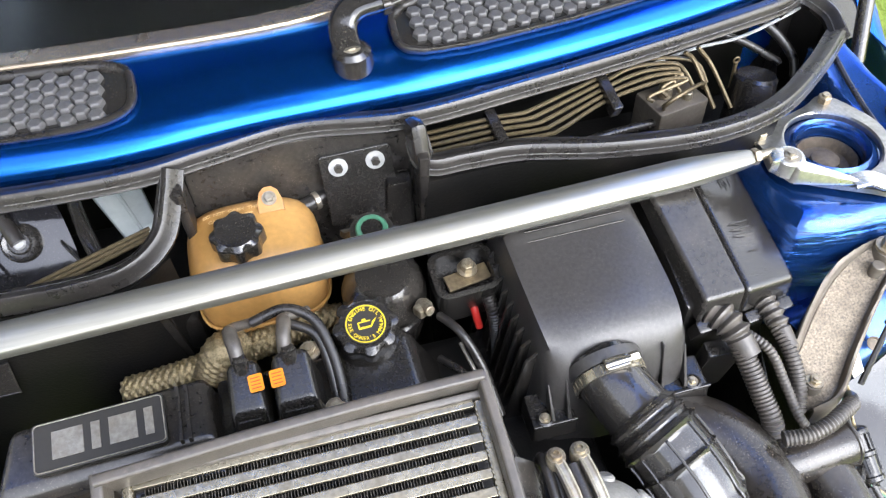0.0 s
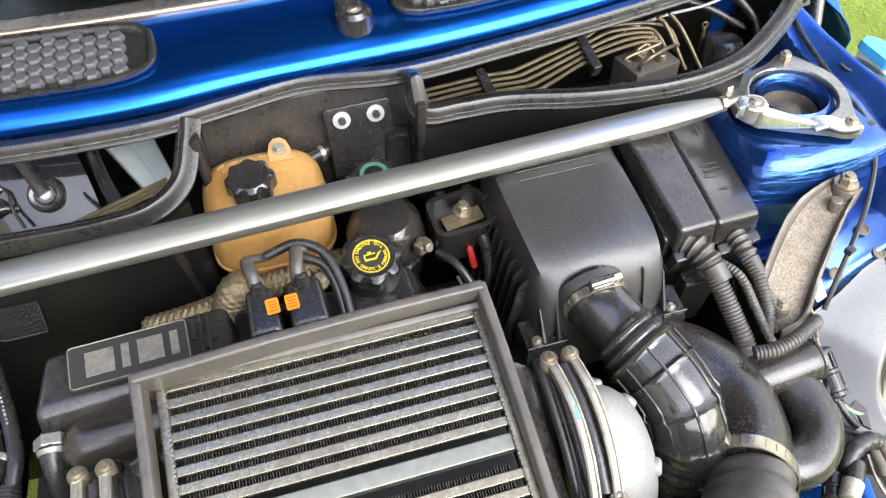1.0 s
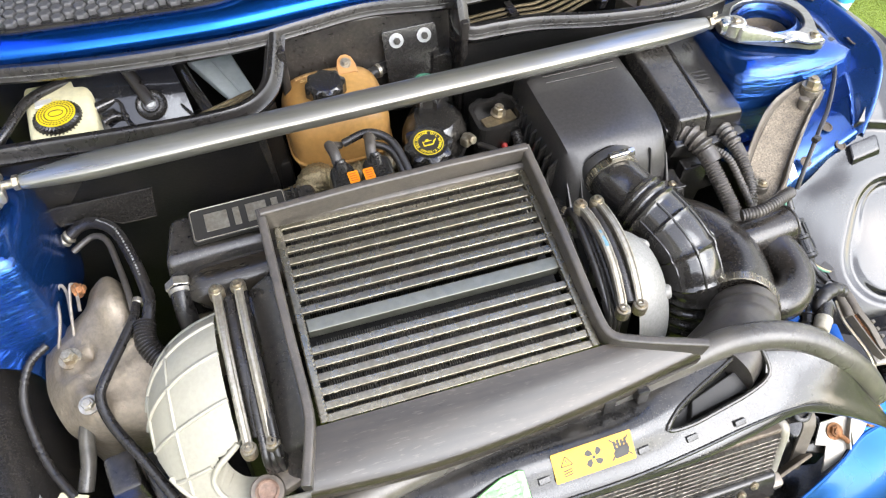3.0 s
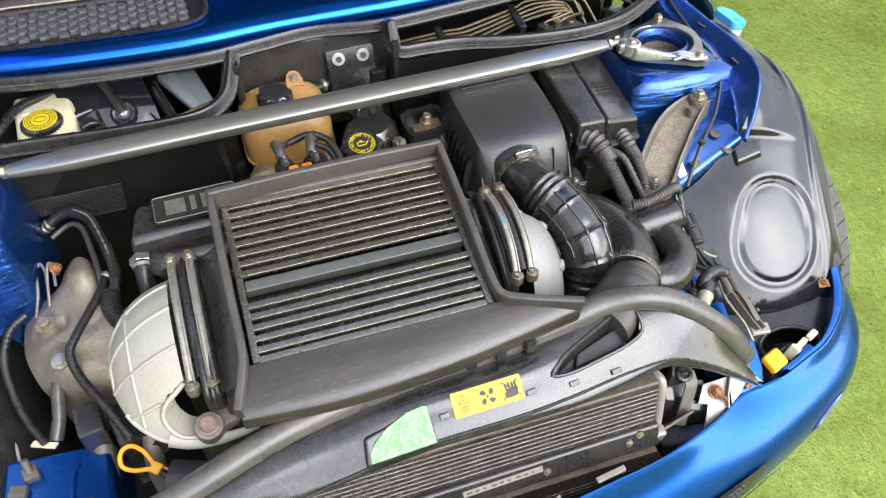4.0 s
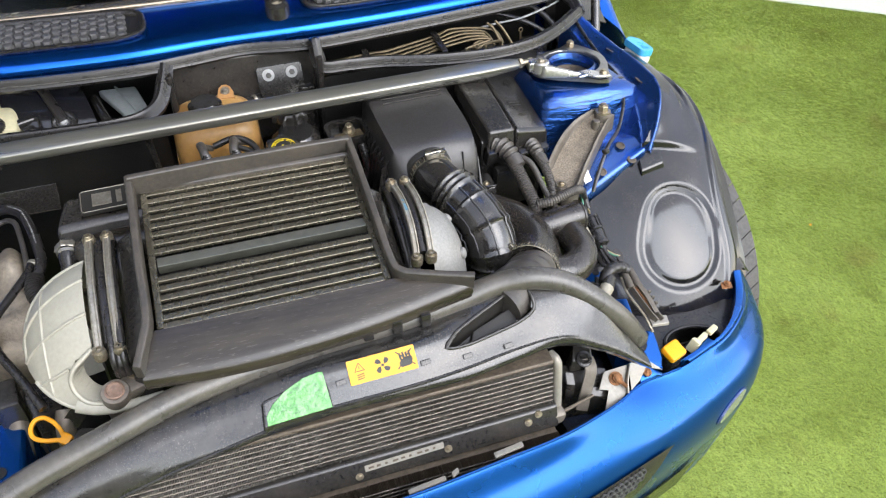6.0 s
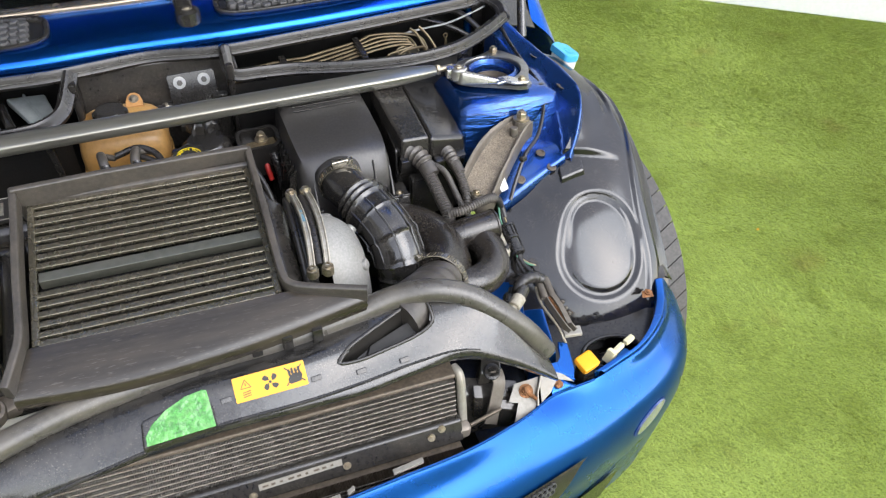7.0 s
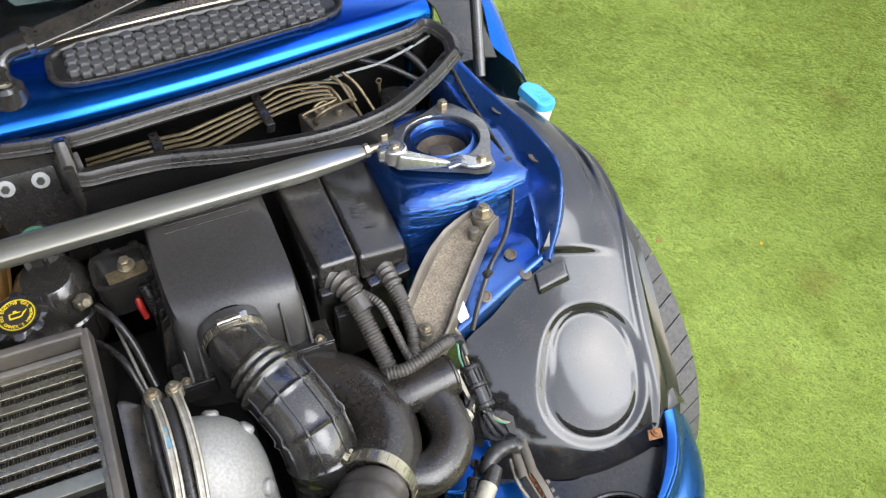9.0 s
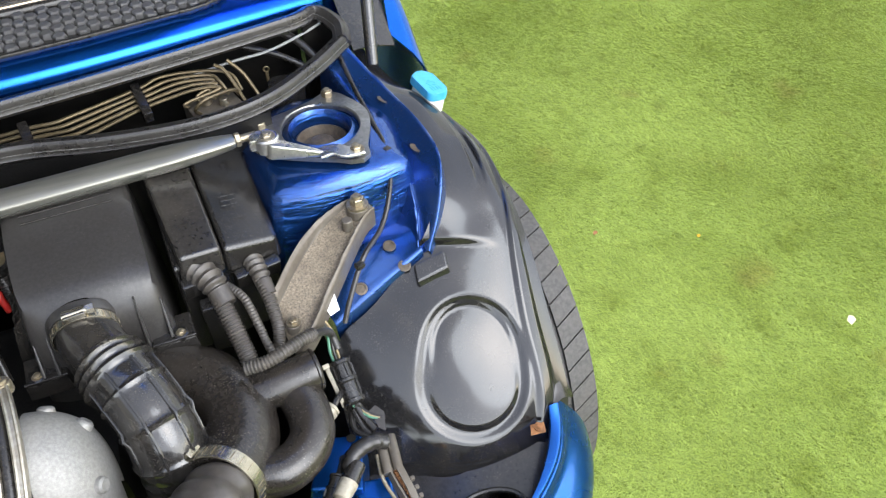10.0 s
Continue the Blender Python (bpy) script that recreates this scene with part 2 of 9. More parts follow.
def nb():
    return bmesh.new()


def box(bm, c, s, rot=(0, 0, 0), bev=0.003, top=(1, 1), shift=(0, 0), seg=2):
    r = bmesh.ops.create_cube(bm, size=1.0)
    vs = r["verts"]
    m = Matrix.Translation(c) @ Euler([radians(a) for a in rot]).to_matrix().to_4x4()
    for v in vs:
        x, y, z = v.co
        if z > 0:
            x, y = x * top[0] + shift[0] / s[0], y * top[1] + shift[1] / s[1]
        v.co = m @ V((x * s[0], y * s[1], z * s[2]))
    if bev > 0:
        es = list({e for v in vs for e in v.link_edges})
        bmesh.ops.bevel(bm, geom=es, offset=bev, segments=seg, profile=0.5, affect='EDGES', clamp_overlap=True)
    return bm


def hexa(bm, lo, hi, bev=0.003, seg=2):
    """A six-sided block from four lower and four upper corners, in the same turn."""
    vs = [bm.verts.new(p) for p in (*lo, *hi)]
    fs = [(3, 2, 1, 0), (4, 5, 6, 7), (0, 1, 5, 4), (1, 2, 6, 5), (2, 3, 7, 6), (3, 0, 4, 7)]
    faces = [bm.faces.new([vs[i] for i in f]) for f in fs]
    if bev > 0:
        es = list({e for f in faces for e in f.edges})
        bmesh.ops.bevel(bm, geom=es, offset=bev, segments=seg, profile=0.5, affect='EDGES', clamp_overlap=True)
    return bm


def basis(axis):
    a = V(axis).normalized()
    u = a.orthogonal().normalized()
    if abs(a.z) > 0.5:
        u = (V((1, 0, 0)) - a * a.x).normalized()
    return u, a.cross(u), a


def lathe(bm, base, axis, profile, seg=28, lobes=None, cap=(True, True)):
    """profile: (radius, height) from the base up; lobes(angle, i): factor on the radius."""
    u, w, a = basis(axis)
    base = V(base)
    rings = []
    for i, (r, h) in enumerate(profile):
        ring = []
        for k in range(seg):
            t = 2 * math.pi * k / seg
            f = lobes(t, i) if lobes else 1.0
            ring.append(bm.verts.new(base + a * h + (u * math.cos(t) + w * math.sin(t)) * r * f))
        rings.append(ring)
    for p, q in zip(rings, rings[1:]):
        for k in range(seg):
            bm.faces.new((p[k], p[(k + 1) % seg], q[(k + 1) % seg], q[k]))
    if cap[0]:
        bm.faces.new(rings[0][::-1])
    if cap[1]:
        bm.faces.new(rings[-1])
    return bm


def cyl(bm, p0, p1, r0, r1=None, seg=20, bev=0.0):
    p0, p1 = V(p0), V(p1)
    h = (p1 - p0).length
    r1 = r0 if r1 is None else r1
    prof = [(r0, 0), (r1, h)] if not bev else [(r0 - bev, 0), (r0, bev), (r1, h - bev), (r1 - bev, h)]
    return lathe(bm, p0, p1 - p0, prof, seg)


def smooth_path(pts, sub=6):
    pts = [V(p) for p in pts]
    if len(pts) < 3:
        return [pts[0].lerp(pts[-1], k / sub) for k in range(sub + 1)]
    out = []
    ext = [pts[0] * 2 - pts[1], *pts, pts[-1] * 2 - pts[-2]]
    for i in range(1, len(ext) - 2):
        a, b, c, d = ext[i - 1], ext[i], ext[i + 1], ext[i + 2]
        for k in range(sub):
            t = k / sub
            out.append(0.5 * ((2 * b) + (c - a) * t + (2 * a - 5 * b + 4 * c - d) * t * t + (3 * b - a - 3 * c + d) * t ** 3))
    out.append(pts[-1])
    return out


def sweep(bm, path, section, scale=None, up=None, cap=True):
    """Carries a closed outline (u, w) along a path of points; scale(t): factor along it."""
    n = len(path)
    rings = []
    u = None
    for i, p in enumerate(path):
        d = (path[min(i + 1, n - 1)] - path[max(i - 1, 0)]).normalized()
        if up is not None:
            s = d.cross(V(up)).normalized()
            u, w = s, s.cross(d).normalized()
        else:
            if u is None:
                u = d.orthogonal().normalized()
            u = (u - d * u.dot(d)).normalized()
            w = d.cross(u)
        f = scale(i / (n - 1)) if scale else 1.0
        rings.append([bm.verts.new(p + u * a * f + w * b * f) for a, b in section])
    m = len(section)
    for p, q in zip(rings, rings[1:]):
        for k in range(m):
            bm.faces.new((p[k], p[(k + 1) % m], q[(k + 1) % m], q[k]))
    if cap:
        bm.faces.new(rings[0][::-1])
        bm.faces.new(rings[-1])
    return bm


def circle(r, seg=14, flat=1.0):
    return [(r * math.cos(2 * math.pi * k / seg), r * flat * math.sin(2 * math.pi * k / seg)) for k in range(seg)]


def tube(bm, pts, r, seg=14, sub=6, scale=None, flat=1.0, up=None):
    return sweep(bm, smooth_path(pts, sub), circle(r, seg, flat), scale, up)


def rrect(w, h, r=0.003, seg=3):
    out = []
    for cx, cy, a0 in ((w / 2 - r, h / 2 - r, 0), (-w / 2 + r, h / 2 - r, 90), (-w / 2 + r, -h / 2 + r, 180), (w / 2 - r, -h / 2 + r, 270)):
        for k in range(seg + 1):
            a = radians(a0 + 90 * k / seg)
            out.append((cx + r * math.cos(a), cy + r * math.sin(a)))
    return out


def strip(bm, pts, w, h, up=(0, 0, 1), r=0.003, sub=1):
    path = smooth_path(pts, sub) if sub > 1 else [V(p) for p in pts]
    return sweep(bm, path, rrect(w, h, r), None, up)


def corrugated(bm, pts, r, pitch=0.004, depth=0.15, seg=14):
    path = smooth_path(pts, 12)
    length = sum((b - a).length for a, b in zip(path, path[1:]))
    n = max(8, int(length / pitch * 4))
    acc, fine = [0.0], []
    for a, b in zip(path, path[1:]):
        acc.append(acc[-1] + (b - a).length)
    j = 0
    for k in range(n + 1):
        s = length * k / n
        while j < len(path) - 2 and acc[j + 1] < s:
            j += 1
        f = (s - acc[j]) / max(1e-9, acc[j + 1] - acc[j])
        fine.append(path[j].lerp(path[j + 1], f))
    return sweep(bm, fine, circle(r, seg), lambda t: 1.0 - depth * (0 if round(t * n) % 4 < 2 else 1))


def grid_sheet(bm, rows, thick=0.0, closed=False):
    vs = [[bm.verts.new(p) for p in row] for row in rows]
    for a, b in zip(vs, vs[1:]):
        for k in range(len(a) - 1):
            bm.faces.new((a[k], a[k + 1], b[k + 1], b[k]))
    if thick:
        bmesh.ops.recalc_face_normals(bm, faces=bm.faces)
        bmesh.ops.solidify(bm, geom=list(bm.faces), thickness=thick)
    return bm


def resample(row, n):
    """n points at even steps along a smooth line through the given points."""
    path = smooth_path(row, 8)
    acc = [0.0]
    for a, b in zip(path, path[1:]):
        acc.append(acc[-1] + (b - a).length)
    out, j = [], 0
    for k in range(n):
        s = acc[-1] * k / (n - 1)
        while j < len(path) - 2 and acc[j + 1] < s:
            j += 1
        out.append(path[j].lerp(path[j + 1], (s - acc[j]) / max(1e-9, acc[j + 1] - acc[j])))
    return out


def loft(rows, nu, nv):
    """A smooth grid through rows of points: nv points along each row, nu rows."""
    rows = [resample(r, nv) for r in rows]
    cols = [resample([r[k] for r in rows], nu) for k in range(nv)]
    return [[cols[k][i] for k in range(nv)] for i in range(nu)]


def prism(bm, outline, depth, m, bev=0.0):
    """A flat outline (x, y) raised by depth along its own z, set by the matrix m."""
    lo = [bm.verts.new(m @ V((x, y, 0))) for x, y in outline]
    hi = [bm.verts.new(m @ V((x, y, depth))) for x, y in outline]
    n = len(lo)
    faces = [bm.faces.new(lo[::-1]), bm.faces.new(hi)]
    for k in range(n):
        faces.append(bm.faces.new((lo[k], lo[(k + 1) % n], hi[(k + 1) % n], hi[k])))
    if bev:
        bmesh.ops.bevel(bm, geom=list(faces[1].edges), offset=bev, segments=2, profile=0.5, affect='EDGES', clamp_overlap=True)
    return bm


def frame_on(c, x, n):
    """A matrix at c with its x along x and its z along n."""
    n = V(n).normalized()
    x = V(x)
    x = (x - n * x.dot(n)).normalized()
    y = n.cross(x)
    return Matrix(((x.x, y.x, n.x, c[0]), (x.y, y.y, n.y, c[1]), (x.z, y.z, n.z, c[2]), (0, 0, 0, 1)))


def bolt(name, p, axis, r, h, parent, mat=None, washer=True, label=""):
    """A hexagon bolt head on a washer."""
    bm = nb()
    a = V(axis).normalized()
    p = V(p)
    if washer:
        cyl(bm, p - a * 0.002, p + a * 0.0015, r * 1.5, seg=20)
    cyl(bm, p, p + a * h, r, seg=6, bev=r * 0.12)
    cyl(bm, p + a * h * 0.7, p + a * (h + r * 0.35), r * 0.55, seg=12)
    return part(name, bm, mat or BOLT, parent, label)


GRILLE = material("grey_grille_plastic", (0.075, 0.073, 0.073), 0.42, 0, (200.0, 0.2), (20.0, 0.3, (0.06, 0.058, 0.055)), (600.0, 0.1), dust=0.2, vary=True)
PALEAMBER = material("raised_amber_print", (0.43, 0.215, 0.078), 0.4, 0, (140.0, 0.1), (13.0, 0.3, (0.40, 0.18, 0.05)), (400.0, 0.05))
RAISEDTEXT = material("pale_raised_text", (0.62, 0.42, 0.20), 0.4, 0, (140.0, 0.1), (13.0, 0.3, (0.50, 0.30, 0.12)), (400.0, 0.05))
SKIRT = material("smooth_brown_black_plastic", (0.024, 0.0195, 0.0145), 0.22, 0, (150.0, 0.3), (30.0, 0.6, (0.055, 0.043, 0.030)), (60.0, 0.07), spec=0.55, stretch=(0.15, 1, 1), dust=0.25)
FADEDBLUE = material("faded_blue_paint_mark", (0.10, 0.24, 0.32), 0.5, 0.1, (200.0, 0.2), (80.0, 0.6, (0.20, 0.22, 0.22)), (300.0, 0.04))
MIRRORBLACK = material("mirror_gloss_black", (0.012, 0.012, 0.014), 0.08, 0, (100.0, 0.2), (20.0, 0.3, (0.02, 0.02, 0.02)), (60.0, 0.10), coat=0.3, spec=0.6, dust=0.2)
SENSOR = material("grimy_cream_ceramic", (0.36, 0.325, 0.25), 0.45, 0.1, (200.0, 0.2), (60.0, 0.6, (0.20, 0.165, 0.115)), (400.0, 0.1))
RADTUBE = material("radiator_tube", (0.24, 0.213, 0.18), 0.42, 0.45, (420.0, 0.5), (40.0, 0.8, (0.10, 0.082, 0.066)), (600.0, 0.2), vary=True, dust=0.7)
GREYRUBBER = material("greyed_rubber", (0.056, 0.049, 0.042), 0.34, 0, (150.0, 0.25), (25.0, 0.6, (0.095, 0.080, 0.063)), (700.0, 0.12), dust=0.3)
GREYMETAL = material("dull_washer", (0.33, 0.33, 0.32), 0.5, 0.2, (200.0, 0.1), (30.0, 0.3, (0.28, 0.27, 0.25)), (400.0, 0.05))
# dark plastic trim coloured bronze to paint in its warm reflection
WARMSHEEN = material("warm_sheen_trim", (0.40, 0.33, 0.25), 0.25, 0.8, (200.0, 0.15), (20.0, 0.4, (0.2, 0.16, 0.12)), (300.0, 0.05))
PALEMETAL = material("pale_plated_steel", (0.30, 0.28, 0.24), 0.45, 0.3, (200.0, 0.12), (40.0, 0.45, (0.34, 0.29, 0.22)), (400.0, 0.08))
BROWNRAIL = material("grimy_brown_rail", (0.11, 0.085, 0.06), 0.5, 0.3, (200.0, 0.3), (30.0, 0.5, (0.05, 0.04, 0.03)), (400.0, 0.15))
CASTBROWN = material("grimy_brown_casting", (0.135, 0.116, 0.092), 0.5, 0.3, (150.0, 0.14), (20.0, 0.6, (0.095, 0.075, 0.054)), (300.0, 0.2), dust=0.4)
MOUNTCAST = material("pale_grimy_casting", (0.26, 0.215, 0.158), 0.46, 0.35, (150.0, 0.2), (24.0, 0.6, (0.16, 0.122, 0.082)), (260.0, 0.4), dust=0.4)
HORNPAINT = material("cream_cast_paint", (0.355, 0.335, 0.268), 0.42, 0.1, (200.0, 0.06), (14.0, 0.35, (0.44, 0.40, 0.30)), (500.0, 0.08))
GOLDDUST = material("golden_dusty_plastic", (0.085, 0.07, 0.045), 0.4, 0.1, (120.0, 0.3), (30.0, 0.6, (0.17, 0.14, 0.09)), (300.0, 0.12))
BROWNBRASS = material("brown_brass", (0.20, 0.15, 0.085), 0.45, 0.6, (200.0, 0.3), (60.0, 0.5, (0.08, 0.06, 0.04)), (400.0, 0.2))
CAPYELLOW = material("lemon_print", (0.74, 0.55, 0.02), 0.42, 0, (300.0, 0.08), (25.0, 0.25, (0.50, 0.36, 0.02)), (300.0, 0.02))
PALEPANEL = material("pale_green_grey_panel", (0.40, 0.44, 0.43), 0.4, 0.3, (100.0, 0.08), (14.0, 0.3, (0.28, 0.31, 0.31)), (200.0, 0.04))
GREYRENDER = material("grey_wall_render", (0.30, 0.29, 0.27), 0.8, 0, (60.0, 0.1), (2.0, 0.3, (0.2, 0.19, 0.18)), (150.0, 0.2))
DUCT = material("dusty_brown_black_duct", (0.021, 0.0175, 0.0145), 0.24, 0, (180.0, 0.3), (14.0, 0.6, (0.046, 0.038, 0.030)), (300.0, 0.08), spec=0.6, dust=0.55)
BRIGHTCAST = material("bright_cast_alloy", (0.60, 0.58, 0.54), 0.27, 0.9, (200.0, 0.15), (30.0, 0.4, (0.40, 0.36, 0.30)), (120.0, 0.15))
DARKPLATE = material("worn_dark_plate", (0.27, 0.265, 0.25), 0.3, 0.85, (200.0, 0.2), (25.0, 0.5, (0.12, 0.11, 0.095)), (300.0, 0.12))
FELT = material("black_felt_lining", (0.012, 0.012, 0.012), 0.95, 0, (300.0, 0.3), (10.0, 0.3, None), (500.0, 0.3), spec=0.1)
PLATEALU = material("smooth_alloy_plate", (0.225, 0.222, 0.18), 0.36, 0.78, (120.0, 0.12), (30.0, 0.5, (0.17, 0.165, 0.13)), (60.0, 0.04), dust=0.5)
CLAMPSTEEL = material("bright_band_steel", (0.50, 0.455, 0.36), 0.24, 0.92, (200.0, 0.15), (50.0, 0.5, (0.28, 0.23, 0.16)), (500.0, 0.05), stretch=(1, 1, 1))
DUSTRUBBER = material("dusty_hose_rubber", (0.066, 0.060, 0.051), 0.28, 0, (160.0, 0.25), (26.0, 0.6, (0.12, 0.105, 0.082)), (500.0, 0.12), spec=0.6, dust=0.8)
PANEL = material("greyed_panel_plastic", (0.020, 0.0188, 0.0175), 0.17, 0, (140.0, 0.3), (24.0, 0.6, (0.056, 0.049, 0.039)), (50.0, 0.14), spec=0.7, dust=0.45)
MATT = material("matt_black_plastic", (0.034, 0.0315, 0.0295), 0.34, 0, (250.0, 0.25), (20.0, 0.5, (0.030, 0.026, 0.022)), (700.0, 0.08), spec=0.55, dust=0.16)
COPPER = material("dull_copper_plug", (0.25, 0.165, 0.12), 0.5, 0.3, (200.0, 0.3), (50.0, 0.5, (0.22, 0.11, 0.06)), (500.0, 0.3))
LINERGLOSS = material("shiny_liner_plastic", (0.0125, 0.012, 0.0125), 0.115, 0, (100.0, 0.2), (26.0, 0.5, (0.032, 0.028, 0.023)), (30.0, 0.06), coat=0.08, spec=0.65, dust=0.25)
# pale, broken colour that paints the sheen line on the seals
SEALLINE = material("painted_seal_sheen", (0.13, 0.125, 0.118), 0.35, 0.2, (900.0, 0.9), (160.0, 0.9, (0.02, 0.02, 0.019)), (500.0, 0.2))


# ---- the place: turf and a white wall ----
bm = nb()
grid_sheet(bm, [[V((x, y, 0)) for x in (-60, -6, 0, 6, 60)] for y in (-60, -6, 0, 6, 60)])
tagged(part("ground", bm, TURF), "artificial turf backing under the grass", "ground", kind="structure")

WALL_A, WALL_B = V((0.2, 4.81, 0)), V((6.2, -0.51, 0))
wall_dir = (WALL_B - WALL_A).normalized()
wall_out = V((wall_dir.y, -wall_dir.x, 0)) * -1
bm = nb()
m = frame_on((WALL_A + WALL_B) / 2 + wall_out * 0.09 + V((0, 0, 1.25)), wall_dir, (0, 0, 1))
box(bm, (0, 0, 0), (8.4, 0.18, 2.5), bev=0.01)
bm.transform(m)
tagged(part("wall_north", bm, PLASTER), "white painted rendered wall at the edge of the turf", "wall", kind="structure")


# unseen walls, added to hold back light and darken reflections on two sides
for nm, c, sx in (("wall_south", (0.0, -6.0, 0.6), (14.0, 0.2, 1.2)), ("wall_west", (-3.4, 0.0, 1.9), (0.2, 12.2, 3.8))):
    bm = nb()
    box(bm, c, sx, bev=0.01)
    tagged(part(nm, bm, GREYRENDER), "unseen plain grey wall added to darken reflections from its side", "wall", kind="structure")


NAP = -2.8     # heading in which the blades lean


def grass():
    """Short leaning blades of turf, thicker where the ground lies near the car."""
    rng = np.random.default_rng(4)
    want = 1300000
    x = rng.uniform(0.55, 3.6, want * 2)
    y = rng.uniform(-0.8, 3.2, want * 2)
    far = np.hypot(x - 0.4, y + 0.4)
    keep = rng.uniform(0, 1, want * 2) < np.clip(1.6 / np.maximum(far, 0.4), 0.25, 1.0)
    side = (x - WALL_A.x) * wall_out.x + (y - WALL_A.y) * wall_out.y
    keep &= side < 0.01
    x, y = x[keep][:want], y[keep][:want]
    n = len(x)
    ang = rng.normal(0.0, 0.8, n) + NAP + 0.5 * np.sin(x * 5.1 + 1.3 * y) * np.cos(y * 4.7)
    h = rng.uniform(0.004, 0.011, n)
    lean = rng.uniform(0.010, 0.026, n)
    w = rng.uniform(0.0004, 0.0008, n) * (1 + 0.2 * np.hypot(x, y))
    dx, dy = np.cos(ang), np.sin(ang)
    px, py = -dy * w, dx * w
    co = np.zeros((n, 3, 3))
    co[:, 0] = np.stack([x - px, y - py, np.zeros(n)], 1)
    co[:, 1] = np.stack([x + px, y + py, np.zeros(n)], 1)
    co[:, 2] = np.stack([x + dx * lean, y + dy * lean, h], 1)
    loops = np.arange(n * 3)
    me = bpy.data.meshes.new("grass")
    me.vertices.add(n * 3)
    me.vertices.foreach_set("co", co.ravel())
    me.loops.add(n * 3)
    me.loops.foreach_set("vertex_index", loops.astype(np.int32))
    me.polygons.add(n)
    starts = np.arange(n) * 3
    me.polygons.foreach_set("loop_start", starts.astype(np.int32))
    me.update(calc_edges=True)
    me.materials.append(BLADE)
    return tagged(new("grass", me), "dense bright green artificial grass blades", "grass", kind="stuff")


grass()

# ---- the car's body ----
CX = 0.03   # the car's middle
car = thing("car", (CX, 0.6, 0.0), "small blue car with its bonnet raised, standing on turf", "car")

# bumper: cross-sections from the middle to the wheel arch, each by its inner lip and the ridge above the lower face
lip = [(0.03, -0.066, 0.530), (0.13, -0.060, 0.527), (0.244, -0.044, 0.522), (0.325, -0.031, 0.513), (0.386, -0.014, 0.507), (0.432, 0.002, 0.502), (0.473, 0.018, 0.499), (0.510, 0.038, 0.4965),
       (0.566, 0.046, 0.4935), (0.605, 0.052, 0.492), (0.661, 0.071, 0.493), (0.706, 0.086, 0.494), (0.770, 0.131, 0.496), (0.804, 0.175, 0.499), (0.818, 0.212, 0.516)]
ridge = [(0.03, -0.128), (0.14, -0.119), (0.265, -0.098), (0.36, -0.075), (0.425, -0.057), (0.475, -0.044), (0.52, -0.032), (0.563, -0.020),
         (0.617, 0.0), (0.667, 0.018), (0.724, 0.040), (0.770, 0.064), (0.827, 0.115), (0.860, 0.171), (0.868, 0.212)]
LAST = len(lip) - 1
profiles = []
even = [V(p) for p in lip]
for _ in range(4):
    even = [even[0]] + [(even[k - 1] + even[k] * 2 + even[k + 1]) / 4 for k in range(1, LAST)] + [even[LAST]]
for k, ((x, y, z), (rx, ry)) in enumerate(zip(lip, ridge)):
    p, r, e = V((x, y, z)), V((rx, ry, 0.436)), even[k]
    n = V((rx - x, ry - y, 0)).normalized() if x > 0.04 else V((0, -1, 0))
    profiles.append([p - n * 0.004 - V((0, 0, 0.030)), p - n * 0.001, p.lerp(r, 0.08) + V((0, 0, 0.0035)), e.lerp(r, 0.42) + V((0, 0, 0.006)), e.lerp(r, 0.74) + V((0, 0, 0.006)), r,
                     r + n * 0.010 - V((0, 0, 0.030)), r + n * 0.010 - V((0, 0, 0.072)), r + n * 0.001 - V((0, 0, 0.112)), r - n * 0.006 - V((0, 0, 0.145)), r - n * 0.030 - V((0, 0, 0.235))])
mirrored = [[V((2 * CX - p.x, p.y, p.z)) for p in prof] for prof in profiles[:0:-1]]
along = [smooth_path([prof[k] for prof in mirrored + profiles], 6) for k in range(11)]
for k in range(1, 11):
    for _ in range(60 if k > 2 else 8):
        row = along[k]
        along[k] = [row[0]] + [(row[i - 1] + row[i] * 2 + row[i + 1]) / 4 for i in range(1, len(row) - 1)] + [row[-1]]
skin = [smooth_path([row[i] for row in along], 5) for i in range(len(along[0]))]
NS, MS = len(skin), len(skin[0])


def bumper_point(u, v, out=0.0):
    """u: 0 at the middle to 1 at the wheel arch; v: 0 inside the lip, 0.1 the lip, 0.5 the ridge, 1 the bottom."""
    def at(i, j):
        i, j = min(NS - 1.001, max(0.0, i)), min(MS - 1.001, max(0.0, j))
        a, b = int(i), int(j)
        f, g = i - a, j - b
        return (skin[a][b] * (1 - f) + skin[a + 1][b] * f) * (1 - g) + (skin[a][b + 1] * (1 - f) + skin[a + 1][b + 1] * f) * g
    i, j = (NS - 1) / 2 * (1 + u), v * (MS - 1)
    p = at(i, j)
    if out:
        du, dv = at(i + 0.5, j) - at(i - 0.5, j), at(i, j + 0.5) - at(i, j - 0.5)
        p = p + dv.cross(du).normalized() * out
    return p


bm = nb()
grid_sheet(bm, skin)
bumper = part("bumper", bm, BUMPERBLUE, car, "glossy blue painted front bumper skin", 50)
# raised inner flange beside the wheel arch, the tab with its screw, and a bead along the lip
bm = nb()
rows = []
